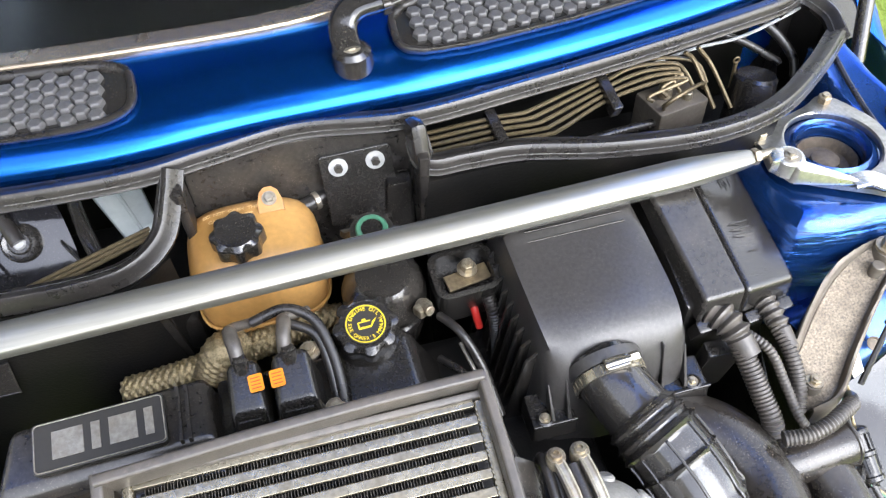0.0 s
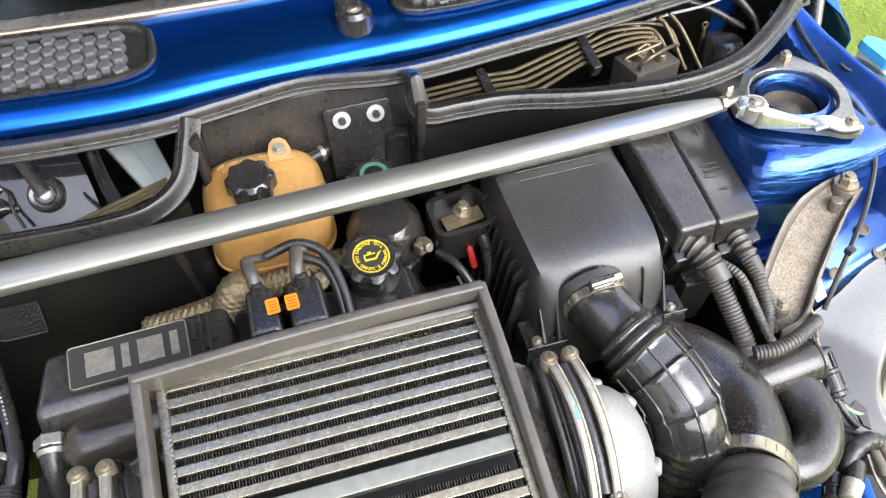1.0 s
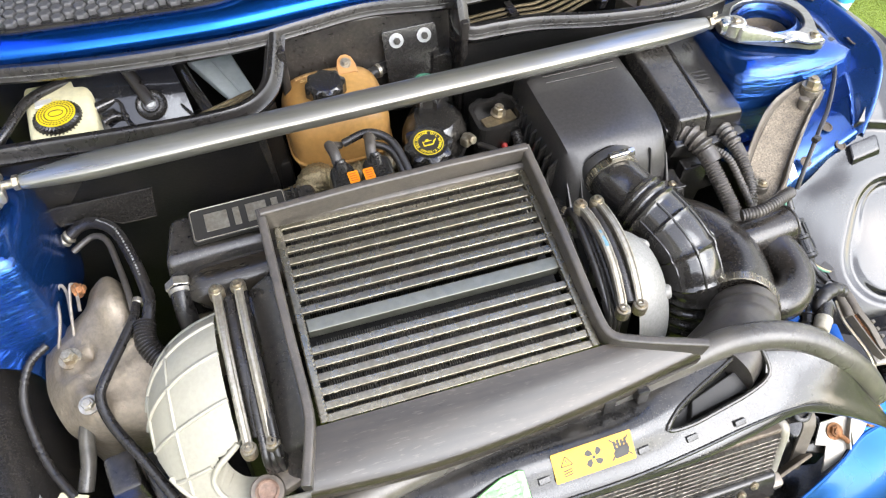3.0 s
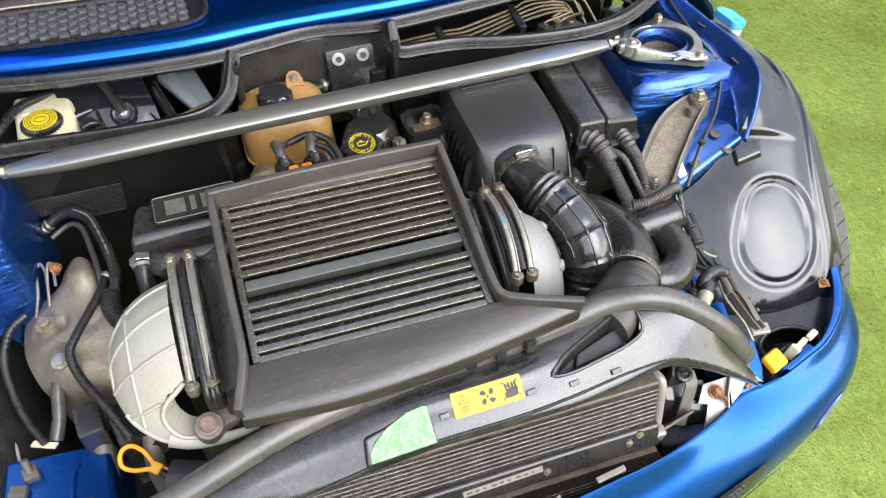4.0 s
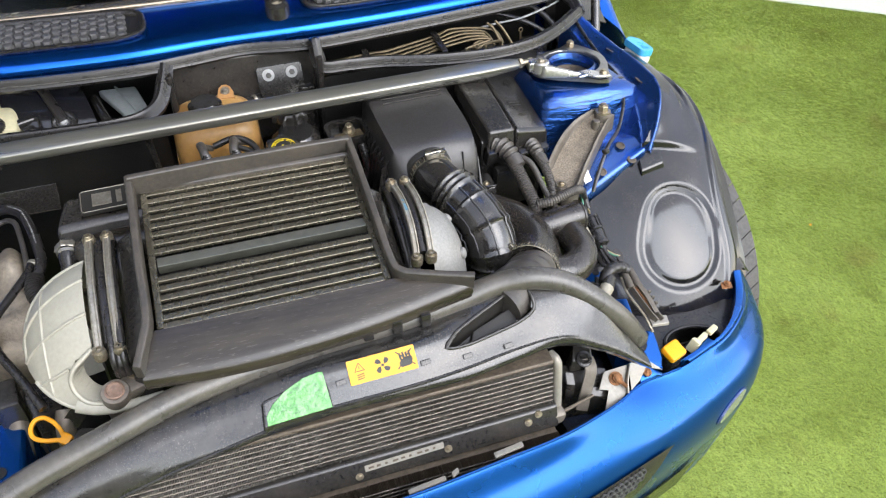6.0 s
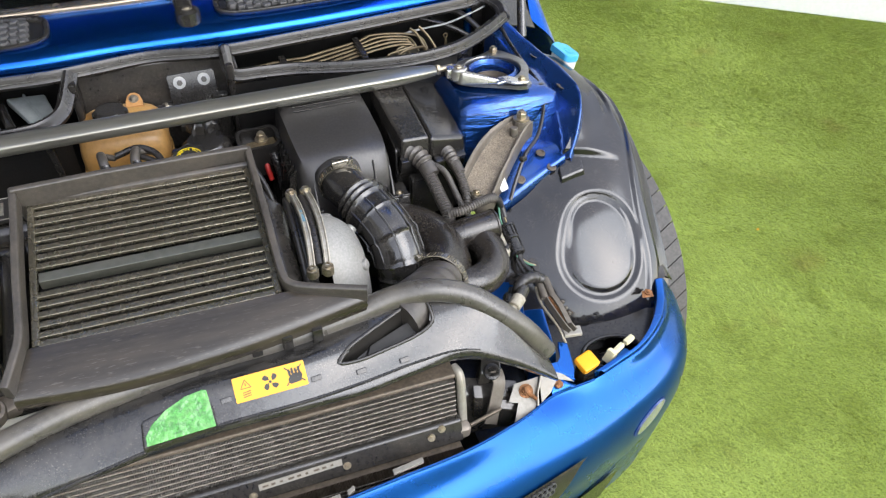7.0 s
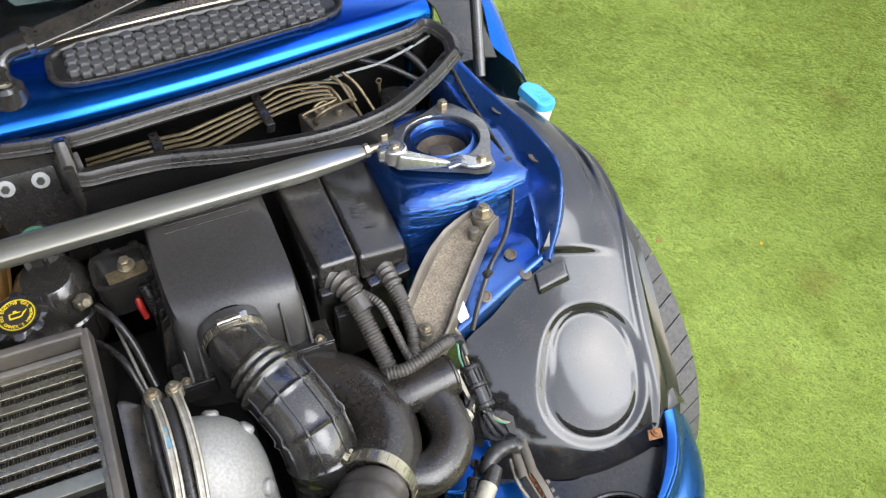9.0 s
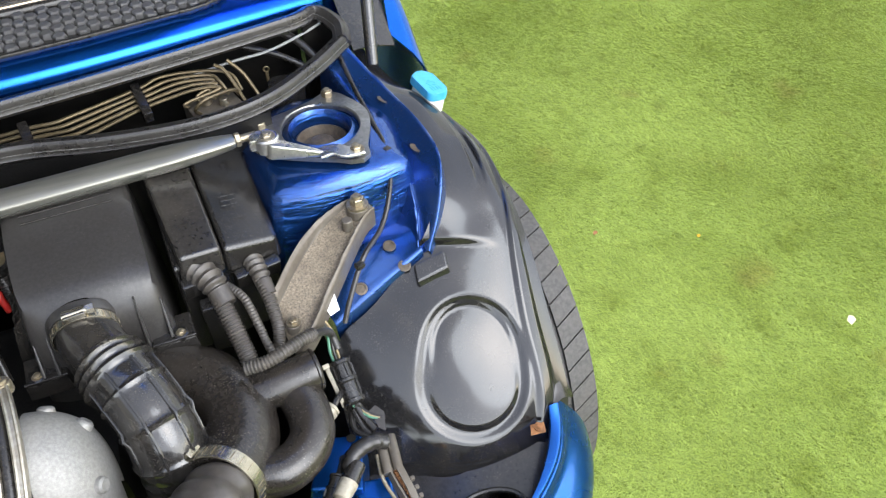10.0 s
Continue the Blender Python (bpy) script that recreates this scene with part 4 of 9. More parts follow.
# wheel arch liner with the oval headlamp recess
liner_rows = [
    [(0.730, 0.80, 0.800), (0.745, 0.80, 0.790), (0.76, 0.80, 0.77), (0.77, 0.80, 0.72)],
    [(0.735, 0.70, 0.790), (0.757, 0.70, 0.778), (0.78, 0.70, 0.757), (0.795, 0.70, 0.70)],
    [(0.742, 0.62, 0.785), (0.785, 0.62, 0.780), (0.816, 0.62, 0.752), (0.836, 0.62, 0.708)],
    [(0.745, 0.52, 0.770), (0.785, 0.52, 0.768), (0.825, 0.52, 0.755), (0.846, 0.52, 0.722)],
    [(0.735, 0.45, 0.742), (0.780, 0.45, 0.742), (0.822, 0.45, 0.735), (0.848, 0.45, 0.708)],
    [(0.690, 0.402, 0.695), (0.750, 0.402, 0.705), (0.812, 0.40, 0.705), (0.848, 0.40, 0.685)],
    [(0.612, 0.368, 0.650), (0.705, 0.356, 0.666), (0.795, 0.35, 0.668), (0.848, 0.35, 0.645)],
    [(0.552, 0.352, 0.618), (0.680, 0.295, 0.618), (0.785, 0.293, 0.618), (0.846, 0.293, 0.587)],
    [(0.535, 0.300, 0.560), (0.670, 0.240, 0.555), (0.775, 0.235, 0.558), (0.845, 0.235, 0.522)],
    [(0.535, 0.265, 0.510), (0.660, 0.205, 0.503), (0.765, 0.198, 0.505), (0.835, 0.205, 0.482)],
    [(0.545, 0.240, 0.460), (0.660, 0.185, 0.455), (0.760, 0.176, 0.455), (0.825, 0.185, 0.44)],
    [(0.55, 0.235, 0.40), (0.660, 0.188, 0.39), (0.760, 0.18, 0.39), (0.82, 0.19, 0.38)],
]
NL, ML = 260, 170
g = loft([[V(p) for p in r] for r in liner_rows], NL, ML)
for _ in range(10):
    g = [[(row[max(0, k - 1)] + row[k] * 2 + row[min(ML - 1, k + 1)]) / 4 for k in range(ML)] for row in g]
    g = [[(g[max(0, i - 1)][k] + g[i][k] * 2 + g[min(NL - 1, i + 1)][k]) / 4 for k in range(ML)] for i in range(NL)]
OC, OU, OVV = V((0.7175, 0.266, 0.573)), V((1, 0.05, 0.0)).normalized(), V((0.08, 0.66, 0.75)).normalized()
OUTER_RIM = (0.0911, -0.0080, 0.0037, -0.0094, 0.0083, -0.0003, -0.0023)
INNER_RIM = (0.0750, -0.0071, 0.0055, -0.0115, 0.0077, -0.0010, -0.0032)


def egg(c, t):
    """Radius of the egg-shaped recess at the angle t."""
    return c[0] + sum(c[2 * k - 1] * math.cos(k * t) + c[2 * k] * math.sin(k * t) for k in (1, 2, 3))


def smooth(a, b, x):
    t = min(1.0, max(0.0, (x - a) / (b - a)))
    return t * t * (3 - 2 * t)


rows = []
for i in range(NL):
    row = []
    for k in range(ML):
        p = g[i][k]
        a, b = g[min(i + 1, NL - 1)][k] - g[max(i - 1, 0)][k], g[i][min(k + 1, ML - 1)] - g[i][max(k - 1, 0)]
        n = b.cross(a).normalized()
        if n.z < 0:
            n = -n
        d = p - OC
        eu, ev = d.dot(OU), d.dot(OVV)
        ang, rho = math.atan2(ev, eu), math.hypot(eu, ev)
        r_in, r_out = egg(INNER_RIM, ang), egg(OUTER_RIM, ang)
        q = (rho - r_in) / (r_out - r_in)
        lift = -0.0065 * smooth(1.0, 0.1, q) - 0.05 * ev * smooth(0.1, -0.5, q)
        # grooves along the outer edge and behind the recess
        s = k / (ML - 1)
        lift += 0.005 * smooth(0.80, 0.84, s) * smooth(0.92, 0.88, s) * smooth(NL * 0.97, NL * 0.9, i)
        step = 0.392 - 0.33 * (p.x - 0.72)
        lift += 0.011 * smooth(step, step + 0.010, p.y) * smooth(0.806, 0.73, p.x) * smooth(0.60, 0.45, p.y)
        if p.y > 0.43:
            lift -= 0.006 * smooth(0.48, 0.54, s) * smooth(0.66, 0.60, s) * smooth(0.43, 0.50, p.y)
        row.append(p + n * lift)
    rows.append(row)
bm = nb()
grid_sheet(bm, rows, 0.003)
liner = part("wheel_arch_liner", bm, LINERGLOSS, car, "shiny black plastic arch liner with an oval headlamp recess", 70)
bm = nb()
grid_sheet(bm, [[V((2 * CX - p.x - 0.07, p.y, p.z - 0.03)) for p in row[::4]] for row in rows[::4]], 0.003)
part("wheel_arch_liner", bm, MATT, car, "shiny black plastic arch liner of the other wheel", 70)
bpy.context.view_layer.update()
on_liner = lambda p: V(liner.closest_point_on_mesh(V(p) - V(car.location))[1]) + V(car.location)
for rim, r, lab in ((OUTER_RIM, 0.0017, "raised outer edge of the recess"), (INNER_RIM, 0.0013, "raised inner edge of the recess")):
    bm = nb()
    ring = []
    for k in range(73):
        t = 2 * math.pi * k / 72
        ring.append(on_liner(OC + OU * egg(rim, t) * math.cos(t) + OVV * egg(rim, t) * math.sin(t)) + V((0, -0.0002, 0.0003)))
    tube(bm, ring, r, 8, 2)
    part("recess_edge", bm, LINERGLOSS, liner, lab, 60)
for pts in (((0.817, 0.400, 0.70), (0.818, 0.371, 0.686), (0.820, 0.340, 0.657), (0.811, 0.295, 0.615), (0.806, 0.250, 0.572), (0.803, 0.217, 0.533)), ((0.820, 0.402, 0.70), (0.824, 0.366, 0.682), (0.833, 0.330, 0.636), (0.832, 0.295, 0.600), (0.829, 0.255, 0.556), (0.828, 0.232, 0.529))):
    bm = nb()
    tube(bm, [on_liner(p) + V((0, -0.0004, 0.0008)) for p in smooth_path(pts, 6)], 0.0021, 8, 2)
    part("edge_bead", bm, LINERGLOSS, liner, "raised bead along the liner edge", 60)
bm = nb()
hexa(bm, [(0.674, 0.360, 0.655), (0.726, 0.359, 0.662), (0.728, 0.378, 0.672), (0.676, 0.378, 0.665)], [(0.673, 0.361, 0.673), (0.719, 0.363, 0.682), (0.722, 0.383, 0.696), (0.676, 0.382, 0.687)], 0.0035, 3)
part("liner_catch", bm, LINERGLOSS, liner, "moulded clip box on the liner edge")
# front wheel
WC = V((0.825, 0.535, 0.30))
bm = nb()
prof = [(0.21, -0.09), (0.25, -0.103), (0.285, -0.100), (0.297, -0.085), (0.300, -0.05), (0.3005, 0.0), (0.300, 0.05), (0.297, 0.085), (0.285, 0.100), (0.25, 0.103), (0.21, 0.09)]
lathe(bm, WC, (1, 0, 0), prof, 120)
wheel = part("wheel", bm, TYRE, car, "black road tyre with a worn tread")
bm = nb()
for k in range(54):
    t = 2 * math.pi * k / 54
    for x0, x1, sk in ((0.054, 0.098, 0.07), (0.010, 0.049, 0.06), (-0.04, 0.005, 0.06)):
        a0, a1 = t + 0.003, t + 2 * math.pi / 54 - 0.005
        pts = []
        for xx, aa in ((x0, a0), (x1, a0 + sk), (x1, a1 + sk), (x0, a1)):
            rr = 0.3005 if xx < 0.06 else 0.295
            pts.append((xx, aa, rr))
        lo = [WC + V((x, -(r - 0.004) * math.cos(a), (r - 0.004) * math.sin(a))) for x, a, r in pts]
        hi = [WC + V((x, -(r + 0.005) * math.cos(a), (r + 0.005) * math.sin(a))) for x, a, r in pts]
        hexa(bm, lo, hi, 0)
tagged(part("tread", bm, TYRE, wheel, "slanted worn tread"), kind="stuff")
bm = nb()
lathe(bm, WC, (1, 0, 0), [(0.215, -0.08), (0.215, 0.085), (0.20, 0.088), (0.19, 0.06), (0.05, 0.05), (0.03, 0.06)], 60)
part("rim", bm, ALU, wheel, "silver alloy rim")

# outer wing edge and arch tail behind the liner
bm = nb()
grid_sheet(bm, loft([[V(p) for p in r] for r in ([(0.80, 0.78, 0.80), (0.815, 0.86, 0.85), (0.81, 0.95, 0.89), (0.80, 1.1, 0.92)], [(0.835, 0.735, 0.765), (0.845, 0.84, 0.815), (0.845, 0.95, 0.855), (0.84, 1.1, 0.88)], [(0.85, 0.74, 0.70), (0.862, 0.84, 0.70), (0.865, 0.95, 0.70), (0.865, 1.1, 0.70)], [(0.85, 0.85, 0.4), (0.86, 0.87, 0.4), (0.865, 0.95, 0.4), (0.865, 1.1, 0.4)])], 20, 20), 0.003)
part("side_panel", bm, BLUE, car, "blue painted side panel behind the wheel", 60)
bm = nb()
grid_sheet(bm, [[V((0.72, 0.72, 0.82)), V((0.76, 0.74, 0.81)), V((0.80, 0.76, 0.79))], [V((0.73, 0.85, 0.85)), V((0.77, 0.86, 0.85)), V((0.81, 0.86, 0.84))], [V((0.70, 1.0, 0.88)), V((0.76, 1.0, 0.88)), V((0.81, 1.0, 0.875))]], 0.003)
part("hinge_recess", bm, GREYPLASTIC, car, "black trim at the bonnet hinge")
bm = nb()
cyl(bm, (0.742, 0.70, 0.80), (0.80, 0.90, 1.18), 0.005, seg=14)
cyl(bm, (0.742, 0.70, 0.80), (0.765, 0.78, 0.952), 0.0095, seg=16, bev=0.001)
part("gas_strut", bm, GLOSS, car, "thin black gas strut holding the bonnet")
# raised bonnet above the windscreen
bm = nb()
bon = []
for i in range(9):
    f = i / 8
    bon.append([V((CX + sx * (0.72 + 0.05 * math.sin(f * 3)), 0.92 - 0.63 * f, 1.04 + 0.76 * f - 0.05 * abs(sx) ** 2)) for sx in (-1, -0.75, -0.5, -0.25, 0, 0.25, 0.5, 0.75, 1)])
grid_sheet(bm, bon, 0.02)
bonnet = part("bonnet", bm, BLUE, car, "blue bonnet held open", 60)
bm = nb()
grid_sheet(bm, [[p + V((0, -0.03, -0.035)) for p in row[1:-1]] for row in bon[1:-1]], 0.01)
part("bonnet_lining", bm, FELT, bonnet, "black sound lining under the bonnet")

# the cabin behind the windscreen, closed and plain
roof_rows = [[V((CX + sx * w, y, z - 0.03 * sx * sx)) for sx in (-1, -0.8, -0.4, 0, 0.4, 0.8, 1)] for y, z, w in ((1.14, 1.27, 0.60), (1.40, 1.37, 0.60), (1.9, 1.40, 0.60), (2.4, 1.38, 0.59), (2.75, 1.33, 0.58))]
bm = nb()
grid_sheet(bm, loft(roof_rows, 20, 20), 0.02)
part("roof", bm, BLUE, car, "blue roof panel", 60)
for sx in (-1, 1):
    bm = nb()
    hexa(bm, [(CX + sx * 0.70, 1.08, 0.25), (CX + sx * 0.80, 1.08, 0.25), (CX + sx * 0.80, 3.0, 0.25), (CX + sx * 0.70, 3.0, 0.25)], [(CX + sx * 0.72, 1.08, 0.90), (CX + sx * 0.80, 1.08, 0.88), (CX + sx * 0.80, 2.95, 0.90), (CX + sx * 0.70, 2.95, 0.92)], 0.03, 3)
    part("body_side", bm, BLUE, car, "blue painted body side")
    bm = nb()
    hexa(bm, [(CX + sx * 0.70, 0.98, 0.90), (CX + sx * 0.73, 0.98, 0.90), (CX + sx * 0.73, 2.95, 0.90), (CX + sx * 0.70, 2.95, 0.90)], [(CX + sx * 0.58, 1.20, 1.26), (CX + sx * 0.61, 1.20, 1.26), (CX + sx * 0.61, 2.75, 1.30), (CX + sx * 0.58, 2.75, 1.30)], 0.01)
    part("side_window", bm, GLOSS, car, "dark side window band")
bm = nb()
hexa(bm, [(CX - 0.72, 2.95, 0.25), (CX + 0.72, 2.95, 0.25), (CX + 0.72, 3.05, 0.25), (CX - 0.72, 3.05, 0.25)], [(CX - 0.58, 2.72, 1.31), (CX + 0.58, 2.72, 1.31), (CX + 0.58, 2.80, 1.29), (CX - 0.58, 2.80, 1.29)], 0.03, 3)
part("tailgate", bm, BLUE, car, "blue plain tailgate")
bm = nb()
hexa(bm, [(CX - 0.68, 1.75, 0.5), (CX + 0.68, 1.75, 0.5), (CX + 0.68, 1.85, 0.5), (CX - 0.68, 1.85, 0.5)], [(CX - 0.58, 1.85, 1.30), (CX + 0.58, 1.85, 1.30), (CX + 0.58, 1.95, 1.30), (CX - 0.58, 1.95, 1.30)], 0.03, 3)
part("seat_backs", bm, FELT, car, "dark seat backs inside the cabin")


# ---- strut brace ----
def strut_brace():
    a, b = V((-0.441, 0.512, 0.829)), V((0.502, 0.550, 0.829))
    d = (b - a).normalized()
    br = thing("strut_brace", tuple(a.lerp(b, 0.5)), "polished steel strut brace bar bolted across both strut towers", "strut brace")
    bm = nb()
    L = (b - a).length
    half = [(0.0085, -0.012), (0.0150, -0.0085), (0.0172, -0.001), (0.0150, 0.0078), (0.0105, 0.0105), (0.0, 0.0118), (-0.0080, 0.0112), (-0.0135, 0.0085), (-0.0165, 0.004), (-0.0172, -0.002), (-0.0150, -0.009), (-0.0085, -0.012)]
    stops = (0.0, 0.004, 0.014, 0.030, 0.050, 0.070, 0.090, L / 2, L - 0.090, L - 0.070, L - 0.050, L - 0.030, L - 0.014, L - 0.004, L)
    grow = (0.50, 0.58, 0.66, 0.76, 0.86, 0.95, 1.0, 1.0, 1.0, 0.95, 0.86, 0.76, 0.66, 0.58, 0.50)
    section = [q.xy for q in smooth_path([(u, w, 0) for u, w in half], 3)]
    sweep(bm, [a + d * q for q in stops], section, lambda t: float(np.interp(t, [k / 14 for k in range(15)], grow)), (0, -0.42, 0.91))
    part("tube", bm, STEEL, br, "shiny flattened tube with tapered ends", 50)
    for sx, end, dd in ((1, b, d), (-1, a, -d)):
        dy = 0.0 if sx > 0 else -0.04

        def at(x, y, z):
            return V((x if sx > 0 else 2 * CX - x, y + dy, z))
        bm = nb()
        cyl(bm, end - dd * 0.004, end + dd * 0.028, 0.0055, seg=14)
        cyl(bm, end + dd * 0.001, end + dd * 0.008, 0.0095, seg=6, bev=0.0008)
        part("threaded_end", bm, BOLT, br, "threaded rod with a lock nut")
        bm = nb()
        c = at(0.530, 0.543, 0.824)
        box(bm, c, (0.022, 0.024, 0.020), (0, 0, -12 * sx), 0.005)
        cyl(bm, at(0.541, 0.538, 0.812), at(0.541, 0.538, 0.833), 0.0175, 0.0165, 24, 0.002)
        part("fork", bm, BRIGHTCAST, br, "cast fork end")
        # triangular plate round the tower opening with a lug
        out = []
        for x, y in ((0.533, 0.555), (0.545, 0.528), (0.612, 0.490), (0.628, 0.482), (0.636, 0.472), (0.652, 0.472), (0.664, 0.484), (0.664, 0.500), (0.684, 0.545), (0.690, 0.585), (0.672, 0.628), (0.660, 0.645), (0.640, 0.645), (0.628, 0.634), (0.575, 0.618), (0.552, 0.612), (0.538, 0.600), (0.540, 0.585), (0.536, 0.570)):
            out.append((x, y))
        bm = nb()
        hole = [(TC.x + 0.053 * math.cos(2 * math.pi * k / 40), TC.y + 0.053 * math.sin(2 * math.pi * k / 40)) for k in range(40)]
        lo_o = resample([V((x, y, 0)) for x, y in out + out[:1]], 41)[:40]

        def ang(p):
            return math.atan2(p[1] - TC.y, p[0] - TC.x)
        ring_o = []
        for hx, hy in hole:
            best = None
            h = ang((hx, hy))
            n = len(lo_o)
            for k in range(n):
                p, q = lo_o[k], lo_o[(k + 1) % n]
                a0 = (ang(p) - h + math.pi) % (2 * math.pi) - math.pi
                a1 = (ang(q) - h + math.pi) % (2 * math.pi) - math.pi
                if a0 * a1 <= 0 and abs(a0 - a1) < 2:
                    best = p.lerp(q, abs(a0) / max(1e-9, abs(a0) + abs(a1)))
                    break
            if best is None:
                best = V((hx, hy, 0))
            ring_o.append(best)
        rows = []
        for k in range(41):
            hx, hy = hole[k % 40]
            o = ring_o[k % 40]
            rows.append([at(o.x, o.y, 0.801), at(o.x, o.y, 0.8075), at(hx + (o.x - hx) * 0.12, hy + (o.y - hy) * 0.12, 0.809), at(hx, hy, 0.807), at(hx, hy, 0.801)])
        grid_sheet(bm, rows)
        plate = part("tower_plate", bm, DARKPLATE, br, "bare metal plate round the tower opening", 40)
        # cast arm from the fork to the front stud
        bm = nb()
        hexa(bm, [at(0.525, 0.548, 0.808), at(0.537, 0.516, 0.808), at(0.612, 0.492, 0.808), at(0.600, 0.507, 0.808)], [at(0.530, 0.552, 0.832), at(0.540, 0.518, 0.832), at(0.610, 0.494, 0.816), at(0.600, 0.508, 0.816)], 0.004)
        strip(bm, smooth_path([at(0.600, 0.500, 0.812), at(0.618, 0.497, 0.815), at(0.632, 0.486, 0.814), at(0.652, 0.487, 0.812)], 5), 0.022, 0.006, r=0.0025)
        part("arm", bm, BRIGHTCAST, br, "bright cast arm of the brace foot")
        bolt("pivot_bolt", at(0.541, 0.538, 0.832), (0, 0, 1), 0.008, 0.004, br, ZINC)
        bolt("stud_nut", at(0.650, 0.634, 0.806), (0, 0, 1), 0.008, 0.011, br, BOLT)
        bolt("stud_nut", at(0.644, 0.487, 0.814), (0, 0, 1), 0.0075, 0.006, br, BOLT)
        bolt("stud_nut", at(0.545, 0.598, 0.806), (0, 0, 1), 0.008, 0.010, br, BOLT)
    return br


strut_brace()

# ---- intercooler ----
TH = math.atan(0.286)
IC_V, IC_N = V((0, math.cos(TH), math.sin(TH))), V((0, -math.sin(TH), math.cos(TH)))
IC_O = V((-0.166, 0.124, 0.753))     # front left corner of the core
IC_W, IC_L = 0.300, 0.233


def ic(u, v, n=0.0):
    return IC_O + V((u, 0, 0)) + IC_V * v + IC_N * n


def intercooler():
    t = thing("intercooler", (-0.02, 0.24, 0.70), "top-mounted aluminium bar-and-plate intercooler with a rubber surround", "intercooler")
    bm = nb()
    hexa(bm, [ic(0, 0, -0.06), ic(IC_W, 0, -0.06), ic(IC_W, IC_L, -0.06), ic(0, IC_L, -0.06)], [ic(0, 0, -0.040), ic(IC_W, 0, -0.040), ic(IC_W, IC_L, -0.040), ic(0, IC_L, -0.040)], 0.002)
    part("core_body", bm, FIN, t, "core body, shade between the bars put into its black")
    p = IC_L / 15.2
    row_v, plates = [], []
    for k in range(6):
        row_v.append(0.006 + p * k)
    band0 = 0.006 + p * 6
    for k in range(7):
        row_v.append(band0 + 2.1 * p + p * k)
    mesh = None
    bar_v = [v + p * 0.72 for v in row_v] + [0.004, band0 + 2.1 * p - 0.28 * p]
    for v in bar_v:
        if abs(v - (band0 - 0.28 * p)) < 0.001:
            continue
        if mesh is None:
            bm = nb()
            sweep(bm, [V((0.006 + (IC_W - 0.011) * k / 6, 0, 0)) for k in range(7)], rrect(0.0088, 0.0060, 0.0010), None, (0, 0, 1))
            first = part("cooling_bar", bm, BAR, t)
            mesh = first.data
            bpy.data.objects.remove(first)
        m = frame_on(ic(0, v, -0.0046), (1, 0, 0), IC_N)
        shared("cooling_bar", mesh, m, t)
    bm = nb()
    hexa(bm, [ic(0.008, band0 + 0.10 * p, -0.02), ic(IC_W - 0.004, band0 + 0.10 * p, -0.02), ic(IC_W - 0.004, band0 + 1.12 * p, -0.02), ic(0.008, band0 + 1.12 * p, -0.02)],
         [ic(0.008, band0 + 0.10 * p, -0.003), ic(IC_W - 0.004, band0 + 0.10 * p, -0.003), ic(IC_W - 0.004, band0 + 1.12 * p, -0.003), ic(0.008, band0 + 1.12 * p, -0.003)], 0.0015)
    part("centre_plate", bm, PLATEALU, t, "flat aluminium centre plate")
    # folded fins between the bars
    fin_mesh = None
    rng = random.Random(5)
    for v in row_v:
        if fin_mesh is None:
            bm = nb()
            n = 104
            for c in range(n):
                x = 0.014 + (IC_W - 0.026) * c / n
                bend, z = rng.gauss(0, 0.0004), -0.0072 + rng.gauss(0, 0.0008)
                path = [(x + bend, -0.0040, z - 0.004), (x, -0.0032, z - 0.0006), (x + bend * 0.5, 0.0, z), (x, 0.0032, z - 0.0006), (x - bend, 0.0040, z - 0.004)]
                low = None
                for px, py, pz in path:
                    cur = (bm.verts.new((px - 0.0003, py, pz)), bm.verts.new((px + 0.0003, py, pz)), bm.verts.new((px + 0.0003, py, -0.040)), bm.verts.new((px - 0.0003, py, -0.040)))
                    if low:
                        for q in (0, 1, 3):
                            bm.faces.new((low[q], low[(q + 1) % 4], cur[(q + 1) % 4], cur[q]))
                    low = cur
            first = part("fin_strip", bm, FINEDGE, t, angle=30)
            fin_mesh = first.data
            bpy.data.objects.remove(first)
        tagged(shared("fin_strip", fin_mesh, frame_on(ic(0, v + 0.22 * p, 0), (1, 0, 0), IC_N), t), kind="stuff")
    # side rails
    for u, w in ((0.002, 0.008), (IC_W - 0.0005, 0.008)):
        bm = nb()
        strip(bm, [ic(u, 0.0, -0.006), ic(u, IC_L, -0.006)], w, 0.014, IC_N, 0.002)
        part("side_rail", bm, BAR, t, "welded aluminium side rail")
    bm = nb()
    for k in range(100):
        lathe(bm, ic(0.004 if k % 2 else IC_W - 0.002, 0.004 + (IC_L - 0.006) * (k // 2) / 50, 0.0003), IC_N, [(0.0036, -0.001), (0.0030, 0.0002), (0.0012, 0.0005)], 8)
    tagged(part("weld_seam", bm, BAR, t, "beaded weld seams"), kind="stuff")
    # rubber surround, in a lighter grey that puts the sky's sheen into its colour
    bm = nb()
    w, h = 0.010, 0.036
    strip(bm, [(-0.178, 0.345, 0.836), (-0.06, 0.353, 0.835), (0.05, 0.358, 0.833), (0.140, 0.359, 0.832)], w, h, IC_N, 0.003)
    strip(bm, smooth_path([(0.140, 0.362, 0.833), (0.1415, 0.30, 0.814), (0.142, 0.21, 0.785), (0.1425, 0.145, 0.763), (0.150, 0.124, 0.756), (0.175, 0.112, 0.753), (0.212, 0.099, 0.750), (0.244, 0.088, 0.748)], 3), w, h * 0.8, IC_N, 0.003)
